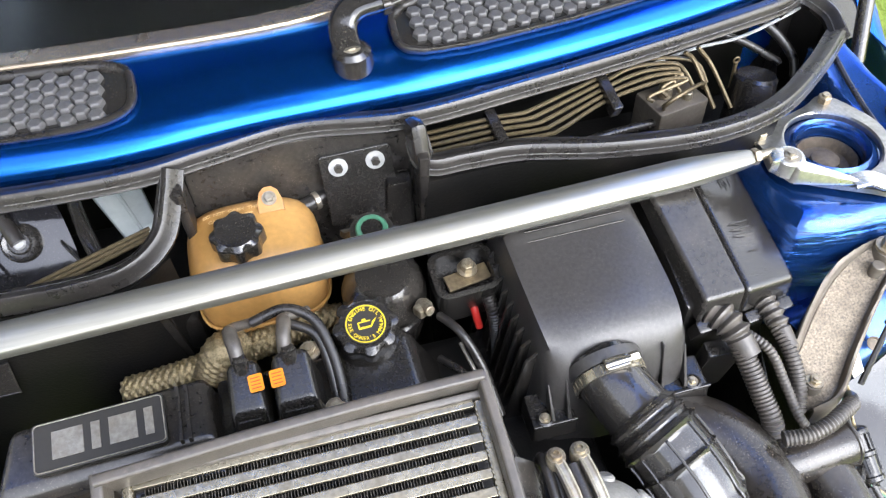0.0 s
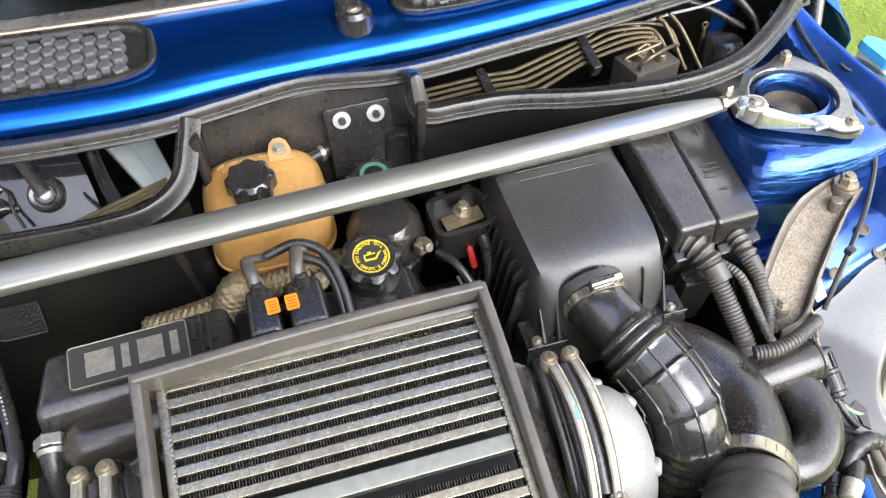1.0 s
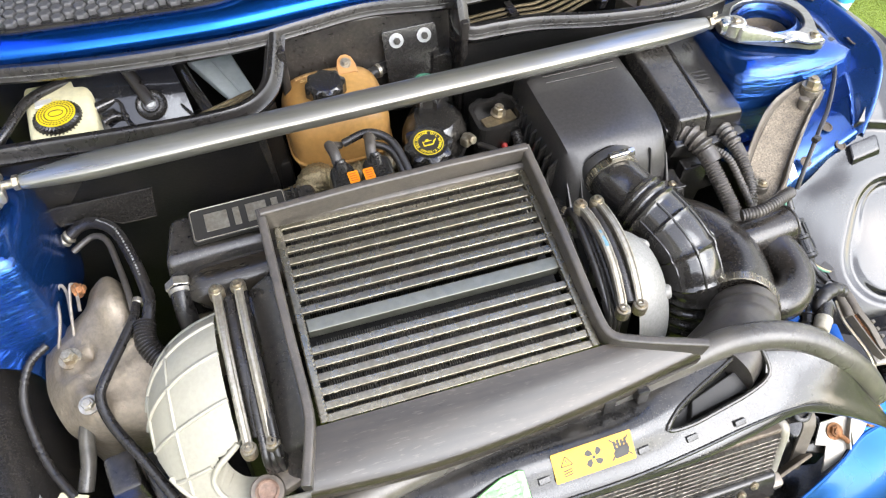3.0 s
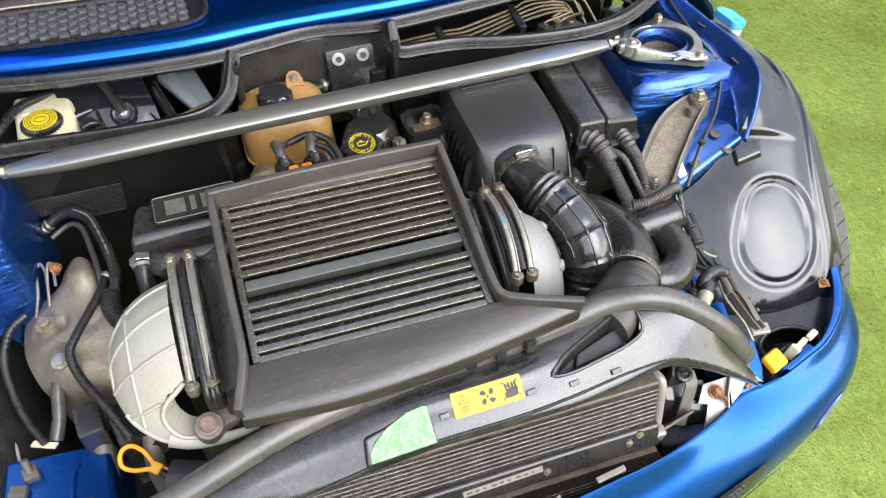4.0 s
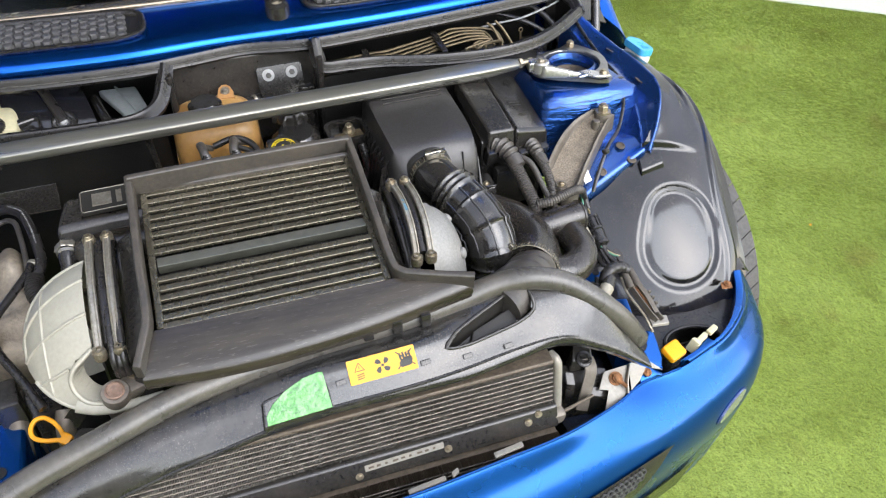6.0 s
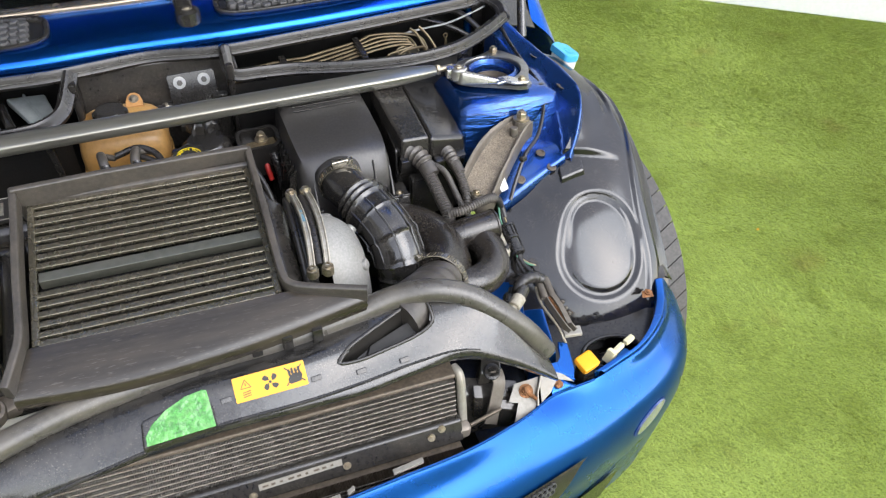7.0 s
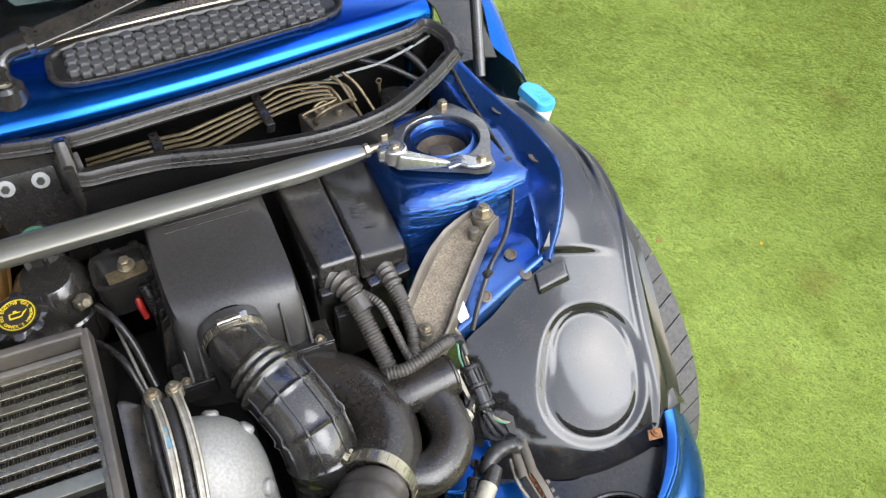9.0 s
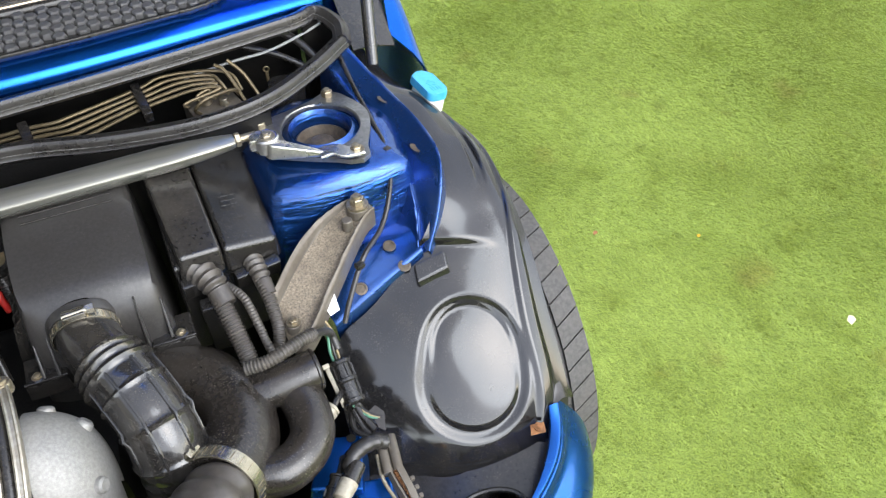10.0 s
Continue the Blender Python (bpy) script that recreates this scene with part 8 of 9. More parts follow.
def on_tank(x, y):
    """A matrix on the top of the tank at x, y."""
    ev = tank.evaluated_get(bpy.context.evaluated_depsgraph_get())
    w = ev.matrix_world
    hit, p, nrm, _ = ev.ray_cast(w.inverted() @ V((x, y, 0.90)), w.inverted().to_3x3() @ V((0, 0, -1)))
    return frame_on(w @ p, (1, 0, 0), w.to_3x3() @ nrm) if hit else Matrix.Translation((x, y, 0.80))


for ln, txt in ((0, "DO NOT OPEN THE"), (1, "CAP WHEN HOT")):
    letters(txt, 0.0068, lambda i, n, ln=ln: on_tank(-0.060 + (i - (n - 1) / 2) * 0.0041, 0.650 - 0.010 * ln), RAISEDTEXT, "moulded_text", ct, "raised warning text")
bm = nb()
tube(bm, [(0.005, 0.655, 0.782), (0.026, 0.664, 0.780), (0.045, 0.672, 0.781), (0.068, 0.674, 0.782), (0.085, 0.67, 0.776)], 0.0088, 14)
part("overflow_hose", bm, RUBBER, ct, "short rubber hose")
bm = nb()
lathe(bm, (0.030, 0.666, 0.7802), (1, 0.35, 0), [(0.0092, 0), (0.0105, 0.0005), (0.0105, 0.006), (0.0092, 0.0065)], 20)
part("hose_clip", bm, ZINC, ct, "spring hose clip")

# studs with white washers on the bulkhead
bm = nb()
m = frame_on((0.0855, 0.6685, 0.810), (1, 0.0, 0.02), (0, -0.96, 0.28))
prism(bm, [(-0.041, -0.060), (0.041, -0.060), (0.041, 0.026), (0.038, 0.029), (-0.038, 0.029), (-0.041, 0.026)], 0.005, m, 0.001)
sp = simple("stud_plate", bm, BLACK, "black plate with two studs on pale washers", "plate")
for x in (-0.021, 0.021):
    bm = nb()
    c = m @ V((x, 0.014, 0.006))
    n = V((0, -0.96, 0.28)).normalized()
    lathe(bm, c, n, [(0.0108, 0), (0.0108, 0.0018), (0.006, 0.002)], 24)
    part("washer", bm, GREYMETAL, sp, "pale washer")
    bolt("stud", c + n * 0.0015, n, 0.0052, 0.006, sp, GREYPLASTIC, False)
bm = nb()
hexa(bm, [(0.10, 0.640, 0.70), (0.145, 0.64, 0.70), (0.145, 0.66, 0.70), (0.10, 0.66, 0.70)], [(0.115, 0.648, 0.80), (0.145, 0.648, 0.80), (0.145, 0.666, 0.80), (0.115, 0.666, 0.80)], 0.004)
part("gusset", bm, BLACK, sp, "dark gusset")

# ---- steering fluid reservoir with a green ring ----
fr = thing("fluid_reservoir", (0.088, 0.58, 0.62), "black round fluid reservoir with a faded green ring on its cap", "reservoir")
ax = V((0.0, -0.18, 1)).normalized()
bm = nb()
lathe(bm, (0.086, 0.575, 0.64), ax, [(0.040, 0), (0.044, 0.02), (0.045, 0.055), (0.048, 0.058), (0.048, 0.068), (0.045, 0.071), (0.045, 0.085), (0.048, 0.088), (0.047, 0.100), (0.040, 0.118), (0.030, 0.128)], 44)
part("canister", bm, GLOSS, fr, "ribbed black canister")
capc = V((0.085, 0.597, 0.772))


def star(t, i):
    return 1.0 + (0.22 * max(0.0, math.cos(9 * t)) ** 4 if i in (1, 2) else 0.0)


bm = nb()
lathe(bm, capc, ax, [(0.026, 0), (0.030, 0.002), (0.029, 0.014), (0.024, 0.020), (0.014, 0.021)], 108, star)
part("cap", bm, GREYPLASTIC, fr, "finned grey-black cap")
bm = nb()
lathe(bm, capc + ax * 0.020, ax, [(0.012, 0), (0.0115, 0.004), (0.0125, 0.006), (0.0165, 0.006), (0.018, 0.004), (0.018, 0)], 40)
part("ring", bm, GREENPLASTIC, fr, "faded green ring")
bm = nb()
lathe(bm, capc + ax * 0.0205, ax, [(0.0117, 0), (0.0115, 0.0045)], 30)
part("ring_centre", bm, BLACK, fr, "black centre")

# ---- jump start post ----
jp = thing("jump_post", (0.175, 0.54, 0.70), "black open battery post box with a brass bolt", "battery post")
bm = nb()
m = frame_on((0.172, 0.538, 0.745), (1, 0.06, 0), (0, -0.20, 1))
out, inn = rrect(0.072, 0.058, 0.014, 5), rrect(0.060, 0.046, 0.010, 5)
rows = []
for (x, y), (a, b) in zip(out + out[:1], inn + inn[:1]):
    rows.append([m @ V((x * 0.9, y * 0.9, -0.045)), m @ V((x, y, -0.008)), m @ V((x, y, 0.018)), m @ V((a, b, 0.018)), m @ V((a, b, -0.002)), m @ V((a * 0.02, b * 0.02, -0.002))])
grid_sheet(bm, rows)
part("box", bm, BLACK, jp, "open black plastic box")
bm = nb()
box(bm, (0.004, -0.002, 0.004), (0.050, 0.020, 0.004), (0, 0, 6), 0.0012)
bm.transform(m)
part("brass_strip", bm, BROWNBRASS, jp, "tarnished brass strip")
bolt("brass_bolt", m @ V((0.006, 0.006, 0.009)), (0, -0.2, 1), 0.0075, 0.013, jp, BOLT)
for x, y in ((-0.012, 0.034), (0.022, 0.034), (0.042, 0.0)):
    bm = nb()
    box(bm, (x, y, 0.006), (0.012, 0.010, 0.014), bev=0.002)
    bm.transform(m)
    part("catch", bm, BLACK, jp, "moulded catch")
bm = nb()
tube(bm, [(0.178, 0.520, 0.722), (0.179, 0.512, 0.710), (0.182, 0.507, 0.692)], 0.0045, 12)
part("red_cable", bm, RED, jp, "red battery cable")
bm = nb()
corrugated(bm, [(0.192, 0.512, 0.742), (0.196, 0.500, 0.722), (0.199, 0.496, 0.69), (0.20, 0.498, 0.64)], 0.008, 0.004)
part("cable_sleeve", bm, RUBBER, jp, "grey corrugated cable sleeve")

# ---- engine top: cover with plaque, oil filler, coil ----
ec = thing("engine_cover", (-0.20, 0.43, 0.62), "black ribbed engine top cover with a badge plate", "engine cover")
bm = nb()
hexa(bm, [(-0.310, 0.372, 0.66), (-0.098, 0.392, 0.66), (-0.100, 0.492, 0.66), (-0.295, 0.478, 0.66)], [(-0.303, 0.400, 0.752), (-0.102, 0.408, 0.752), (-0.106, 0.475, 0.766), (-0.290, 0.462, 0.766)], 0.010, 3)
for x in (-0.136, -0.128):
    hexa(bm, [(x, 0.412, 0.75), (x + 0.004, 0.412, 0.75), (x + 0.004, 0.468, 0.76), (x, 0.468, 0.76)], [(x, 0.414, 0.758), (x + 0.004, 0.414, 0.758), (x + 0.004, 0.466, 0.770), (x, 0.466, 0.770)], 0.001)
part("cover", bm, GREYPLASTIC, ec, "dusty black cover")
bm = nb()
tube(bm, [(-0.268, 0.381, 0.706), (-0.264, 0.381, 0.709), (-0.256, 0.382, 0.7125), (-0.20, 0.385, 0.7125), (-0.10, 0.391, 0.7125)], 0.0295, 28, 4, lambda t: 0.78 + 0.22 * smooth(0.0, 0.2, t))
part("cover_barrel", bm, SKIRT, ec, "rounded brown-black barrel of the cover", 60)
bm = nb()
hexa(bm, [(-0.262, 0.335, 0.60), (-0.10, 0.345, 0.60), (-0.10, 0.40, 0.60), (-0.265, 0.39, 0.60)], [(-0.258, 0.347, 0.699), (-0.10, 0.353, 0.699), (-0.10, 0.40, 0.706), (-0.262, 0.395, 0.706)], 0.004, 3)
part("cover_ledge", bm, SKIRT, ec, "ledge under the barrel")
m = frame_on((-0.204, 0.434, 0.7655), (1, 0.035, 0), (0, -0.22, 1))
bm = nb()
prism(bm, rrect(0.120, 0.049, 0.005, 4), 0.006, m, 0.0012)
plq = part("badge_plate", bm, DARKPRINT, ec, "dark badge plate with a pale edge")
bm = nb()
o = [V((a, b, 0.0064)) for a, b in rrect(0.116, 0.045, 0.004, 4)]
tube(bm, [m @ p for p in o + o[:2]], 0.0006, 6, 1)
part("plate_edge", bm, ZINC, plq, "pale edge line")
for x0, x1 in ((-0.042, -0.014), (-0.007, 0.001), (0.009, 0.034), (0.041, 0.049)):
    bm = nb()
    prism(bm, [(x0, -0.013), (x1, -0.013), (x1, 0.013), (x0, 0.013)], 0.0012, m @ Matrix.Translation((0, 0, 0.006)), 0.0002)
    part("badge_bar", bm, ZINC, plq, "plain silver bar")
bm = nb()
tube(bm, [(-0.290, 0.398, 0.722), (-0.292, 0.380, 0.728), (-0.292, 0.362, 0.715), (-0.290, 0.345, 0.690), (-0.278, 0.330, 0.672), (-0.255, 0.322, 0.665)], 0.0125, 16)
part("breather_hose", bm, RUBBER, ec, "bent breather hose")
bm = nb()
cyl(bm, (-0.292, 0.388, 0.727), (-0.292, 0.376, 0.7245), 0.0172, 0.0172, 6, 0.0012)
cyl(bm, (-0.292, 0.377, 0.7245), (-0.292, 0.371, 0.722), 0.0150, 0.0145, 18, 0.001)
part("hose_nut", bm, ZINC, ec, "pale hose fitting")
bm = nb()
box(bm, (-0.20, 0.33, 0.705), (0.038, 0.030, 0.008), (-20, 0, 30), 0.003)
cyl(bm, (-0.20, 0.33, 0.70), (-0.20, 0.326, 0.716), 0.012, 0.011, 18, 0.002)
part("lifting_eye", bm, OLDALU, ec, "grimy lifting eye")
bm = nb()
box(bm, (-0.22, 0.335, 0.65), (0.14, 0.06, 0.09), bev=0.012)
part("lower_cover", bm, GOLDDUST, ec, "grimy lower part")

of = thing("oil_filler", (0.056, 0.48, 0.66), "black lobed oil filler cap with a yellow ring of print", "oil filler cap")
axo = V((0.02, -0.27, 1)).normalized()
oc0 = V((0.0555, 0.486, 0.768))
bm = nb()
lathe(bm, oc0 - axo * 0.075, axo, [(0.042, 0), (0.038, 0.03), (0.031, 0.055), (0.030, 0.075)], 40)
part("neck", bm, GLOSS, of, "black moulded neck")
lobed_cap("cap", oc0 - axo * 0.012, axo, 0.0325, 0.022, of, "black lobed cap", 8, BLACK)
mo = frame_on(oc0 + axo * 0.0094, (1, 0.05, 0), axo)
bm = nb()
lathe(bm, oc0 + axo * 0.0085, axo, [(0.0212, 0), (0.0212, 0.0014)], 48)
part("label_disc", bm, DARKPRINT, of, "dark printed disc")
bm = nb()
lathe(bm, oc0 + axo * 0.0085, axo, [(0.0190, 0.0013), (0.0190, 0.0018), (0.0202, 0.0018), (0.0202, 0.0013)], 56, cap=(False, False))
part("yellow_ring", bm, CAPYELLOW, of, "thin yellow ring")


def on_ring(centre_deg, step_deg, radius, flip):
    def f(i, n):
        a = centre_deg - (i - (n - 1) / 2) * step_deg * (1 if not flip else -1)
        t = radians(a)
        return mo @ Matrix.Translation((radius * math.cos(t), radius * math.sin(t), 0.0008)) @ Matrix.Rotation(radians(a + (90 if flip else -90)), 4, 'Z')
    return f


letters("ENGINE OIL", 0.0055, on_ring(90, 13.5, 0.0160, False), CAPYELLOW, "upper_text", of, "yellow print")
letters("SEE OWNER'S MANUAL", 0.0052, on_ring(270, 11.8, 0.0160, True), CAPYELLOW, "lower_text", of, "yellow print")
bm = nb()
prism(bm, [(-0.008, -0.003), (0.005, -0.003), (0.007, 0.001), (0.0125, 0.0045), (0.0105, 0.0018), (0.006, -0.0036), (0.0045, -0.005), (-0.0075, -0.005)], 0.0003, mo @ Matrix.Translation((0, 0, 0.0006)))
prism(bm, [(-0.008, -0.004), (-0.0065, -0.004), (-0.0065, 0.003), (-0.008, 0.003)], 0.0003, mo @ Matrix.Translation((0, 0, 0.0006)))
prism(bm, [(-0.008, 0.0018), (0.005, 0.0018), (0.005, 0.003), (-0.008, 0.003)], 0.0003, mo @ Matrix.Translation((0, 0, 0.0006)))
prism(bm, [(-0.003, 0.003), (0.001, 0.003), (0.001, 0.0055), (-0.003, 0.0055)], 0.0003, mo @ Matrix.Translation((0, 0, 0.0006)))
part("oil_can_symbol", bm, CAPYELLOW, of, "yellow oil can symbol")
bm = nb()
hexa(bm, [(-0.005, 0.375, 0.64), (0.125, 0.385, 0.64), (0.135, 0.51, 0.64), (0.0, 0.50, 0.64)], [(0.012, 0.40, 0.715), (0.105, 0.405, 0.715), (0.098, 0.50, 0.742), (0.018, 0.495, 0.742)], 0.014, 3)
part("housing", bm, BLACK, of, "black sloping housing")

co = thing("ignition_coil", (-0.045, 0.44, 0.70), "black ignition coil pack with orange warning stickers", "ignition coil")
for x0, x1 in ((-0.088, -0.0475), (-0.0455, 0.001)):
    bm = nb()
    hexa(bm, [(x0 - 0.002, 0.402, 0.72), (x1 + 0.002, 0.402, 0.72), (x1 + 0.002, 0.468, 0.73), (x0 - 0.002, 0.468, 0.73)], [(x0 + 0.003, 0.413, 0.774), (x1 - 0.003, 0.413, 0.774), (x1 - 0.006, 0.464, 0.794), (x0 + 0.006, 0.464, 0.794)], 0.008, 4)
    strip(bm, [(x0 + 0.010, 0.4115, 0.7665), (x1 - 0.010, 0.4115, 0.7665)], 0.0016, 0.0016, (0, -0.6, 0.8), 0.0005)
    lathe(bm, ((x0 + x1) / 2, 0.455, 0.784), (0, 0.55, 1), [(0.0085, 0), (0.0080, 0.012), (0.0065, 0.013), (0.0062, 0.016)], 18)
    part("coil_body", bm, BLACK, co, "black moulded coil")
for x in (-0.0565, -0.0365):
    bm = nb()
    mm = frame_on((x, 0.438, 0.7864), (1, 0.05, 0), (0, -0.33, 1))
    prism(bm, rrect(0.0135, 0.017, 0.002, 3), 0.0008, mm)
    st = part("sticker", bm, ORANGE, co, "orange sticker")
    bm = nb()
    for k in range(4):
        strip(bm, [mm @ V((-0.0045, -0.005 + 0.0033 * k, 0.001)), mm @ V((0.0045, -0.005 + 0.0033 * k, 0.001))], 0.0009, 0.0004, (0, -0.33, 1), 0.0001)
    part("print_bar", bm, RED, st, "dark red print bars")
for x, dx in ((-0.070, -0.004), (-0.026, 0.004)):
    bm = nb()
    tube(bm, [(x, 0.460, 0.782), (x + dx * 0.3, 0.474, 0.797), (x + dx, 0.490, 0.800), (x + dx, 0.502, 0.793), (x + dx * 2 + 0.02, 0.514, 0.780)], 0.0072, 16, 6, lambda t: 1.0 - 0.3 * smooth(0.55, 0.7, t))
    part("lead_boot", bm, GREYRUBBER, co, "grey-black rubber lead boot")
bm = nb()
tube(bm, [(-0.055, 0.51, 0.785), (-0.02, 0.512, 0.793), (0.006, 0.498, 0.785), (0.017, 0.470, 0.768), (0.020, 0.44, 0.75), (0.018, 0.41, 0.73)], 0.0055, 10)
tube(bm, [(-0.02, 0.502, 0.783), (0.004, 0.488, 0.775), (0.012, 0.462, 0.76), (0.014, 0.43, 0.74)], 0.005, 10)
part("lead", bm, RUBBER, co, "black ignition lead")
for p in ((-0.086, 0.398, 0.738), (0.010, 0.418, 0.742), (-0.004, 0.475, 0.765)):
    bolt("bolt", p, (0, -0.2, 1), 0.007, 0.008, co)
for x in (-0.066, -0.02):
    bm = nb()
    lathe(bm, (x, 0.402, 0.728), (0, -0.25, 1), [(0.013, 0), (0.0125, 0.012), (0.010, 0.020), (0.0035, 0.044), (0.001, 0.045)], 18)
    part("plug", bm, GREYPLASTIC, co, "tapered black plug")
bm = nb()
box(bm, (-0.045, 0.44, 0.695), (0.12, 0.10, 0.07), bev=0.006)
part("base", bm, BLACK, co, "dark coil base")

# braided heat sleeve behind the cover
hs = thing("heat_sleeve", (-0.06, 0.55, 0.66), "woven golden-grey heat sleeve behind the engine cover", "heat sleeve")
bm = nb()
surface_tube(bm, [(-0.215, 0.540, 0.672), (-0.15, 0.540, 0.680), (-0.105, 0.545, 0.686), (-0.06, 0.555, 0.688), (0.0, 0.566, 0.688), (0.035, 0.57, 0.682)],
             lambda t, a: 0.0165 + 0.0010 * math.sin(7 * a + 190 * t) + 0.0008 * math.sin(7 * a - 190 * t) - 0.004 * smooth(0.0, 0.02, 0.02 - t), 240, 42)
part("sleeve", bm, BRAID, hs, "woven sleeve", 80)
bm = nb()
surface_tube(bm, [(-0.115, 0.520, 0.690), (-0.10, 0.535, 0.712), (-0.085, 0.55, 0.700)], lambda t, a: 0.021 + 0.0012 * math.sin(8 * a + 70 * t) + 0.0008 * math.sin(8 * a - 70 * t), 60, 36)
part("sleeve_end", bm, BRAID, hs, "crumpled woven end by the coil", 80)

# black shield in front of the left cavity
bm = nb()
hexa(bm, [(-0.50, 0.585, 0.64), (-0.14, 0.585, 0.64), (-0.14, 0.60, 0.64), (-0.50, 0.60, 0.64)], [(-0.50, 0.57, 0.79), (-0.15, 0.57, 0.79), (-0.15, 0.59, 0.79), (-0.50, 0.59, 0.79)], 0.005)
bsh = simple("heat_shield", bm, BLACK, "dark plastic shield behind the engine", "shield")
bm = nb()
m = frame_on((-0.385, 0.565, 0.712), (1, 0.02, 0.01), (0, -1.0, 0.12))
prism(bm, [(-0.065, 0.024), (0.072, 0.024), (0.066, -0.022), (0.02, -0.022), (0.012, -0.016), (-0.012, -0.016), (-0.02, -0.004), (-0.055, -0.004)], 0.004, m, 0.001)
part("flap", bm, BLACK, bsh, "dusty flap")
bm = nb()
tube(bm, [m @ V(p) for p in ((-0.065, 0.024, 0.004), (-0.055, -0.004, 0.004), (-0.02, -0.004, 0.004), (-0.012, -0.016, 0.004), (0.012, -0.016, 0.004), (0.02, -0.022, 0.004), (0.066, -0.022, 0.004), (0.072, 0.024, 0.004))], 0.0011, 6, 1)
part("flap_edge", bm, GREYPLASTIC, bsh, "worn pale edge")

# ---- left cavity: brake fluid reservoir and wiper linkage ----
br = thing("brake_fluid_reservoir", (-0.41, 0.68, 0.72), "cream brake fluid reservoir with a black and yellow cap", "reservoir")
bm = nb()
hexa(bm, [(-0.455, 0.632, 0.70), (-0.362, 0.632, 0.70), (-0.362, 0.745, 0.70), (-0.462, 0.745, 0.70)], [(-0.452, 0.638, 0.786), (-0.364, 0.638, 0.786), (-0.368, 0.752, 0.812), (-0.460, 0.752, 0.812)], 0.010, 3)
part("body", bm, CREAM, br, "cream plastic body")
lobed_cap("cap", (-0.414, 0.682, 0.782), (0, -0.12, 1), 0.0305, 0.022, br, "black ribbed cap", 36, BLACK)
bm = nb()
lathe(bm, V((-0.414, 0.682, 0.782)) + V((0, -0.0026, 0.0215)), (0, -0.12, 1), [(0.0255, 0), (0.0255, 0.0012)], 40)
disc = part("cap_print", bm, CAPYELLOW, br, "yellow printed disc")
bm = nb()
mb = frame_on(V((-0.414, 0.6792, 0.8049)), (1, 0, 0), (0, -0.12, 1))
for k in range(32):
    t = 2 * math.pi * k / 32
    for r, w in ((0.0225, 0.10), (0.0190, 0.11), (0.0150, 0.12)):
        strip(bm, [mb @ V((r * math.cos(t), r * math.sin(t), 0.0)), mb @ V((r * math.cos(t + w), r * math.sin(t + w), 0.0))], 0.0017, 0.0008, r=0.0002)
ringp = [mb @ V((0.0095 * math.cos(k * math.pi / 12), 0.006 * math.sin(k * math.pi / 12), 0.0002)) for k in range(26)]
tube(bm, ringp, 0.0006, 6, 1)
part("print_bars", bm, DARKPRINT, disc, "black print bars")
bm = nb()
strip(bm, [(-0.435, 0.735, 0.80), (-0.43, 0.70, 0.806)], 0.022, 0.003, r=0.001)
part("strap", bm, WHITE, br, "pale strap")
bm = nb()
tube(bm, [(-0.52, 0.63, 0.77), (-0.48, 0.66, 0.80), (-0.44, 0.72, 0.812), (-0.36, 0.77, 0.80)], 0.007, 12)
tube(bm, [(-0.36, 0.68, 0.775), (-0.345, 0.685, 0.778), (-0.33, 0.69, 0.77)], 0.006, 10)
part("hose", bm, RUBBER, br, "black hose")
wl = thing("wiper_linkage", (-0.25, 0.72, 0.72), "dark wiper motor with a pale linkage bar", "wiper linkage")
bm = nb()
hexa(bm, [(-0.236, 0.775, 0.780), (-0.170, 0.772, 0.780), (-0.145, 0.690, 0.760), (-0.178, 0.668, 0.760)], [(-0.236, 0.775, 0.796), (-0.170, 0.772, 0.796), (-0.148, 0.693, 0.772), (-0.182, 0.674, 0.772)], 0.004)
strip(bm, [(-0.205, 0.774, 0.798), (-0.165, 0.684, 0.774)], 0.004, 0.003, (0, -0.3, 1), 0.001)
part("linkage_bar", bm, PALEPANEL, wl, "pale grey-green folded bar")
bm = nb()
grid_sheet(bm, loft([[V(p) for p in r] for r in ([(-0.40, 0.765, 0.838), (-0.32, 0.765, 0.842), (-0.262, 0.758, 0.832)], [(-0.385, 0.715, 0.792), (-0.31, 0.712, 0.798), (-0.245, 0.705, 0.786)], [(-0.37, 0.660, 0.735), (-0.305, 0.660, 0.742), (-0.235, 0.655, 0.73)])], 20, 20), 0.003)
part("motor", bm, MIRRORBLACK, wl, "glossy black motor cover reflecting the sky", 60)
pn = V((0, -0.70, 0.71)).normalized()
pc = V((-0.293, 0.694, 0.779))
bm = nb()
lathe(bm, pc, pn, [(0.022, -0.008), (0.022, 0.003), (0.020, 0.005), (0.017, 0.003), (0.013, 0.003), (0.013, 0.008), (0.011, 0.010), (0.002, 0.010)], 36)
part("pivot", bm, BLACK, wl, "round black pivot")
bm = nb()
cyl(bm, pc + pn * 0.009, pc + pn * 0.0125, 0.0075, 0.0065, 18, 0.001)
part("pivot_bolt", bm, GREYMETAL, wl, "worn steel bolt")
bm = nb()
tube(bm, [pc + pn * 0.012, pc + V((-0.012, 0.016, 0.028)), pc + V((-0.026, 0.042, 0.056)), pc + V((-0.030, 0.070, 0.078))], 0.0085, 12)
part("pivot_hose", bm, RUBBER, wl, "black printed hose to the pivot")
bm = nb()
tube(bm, [(-0.328, 0.785, 0.790), (-0.326, 0.765, 0.788), (-0.312, 0.735, 0.782), (-0.303, 0.712, 0.774)], 0.0062, 12)
part("cable", bm, BLACK, wl, "black cable sleeve")
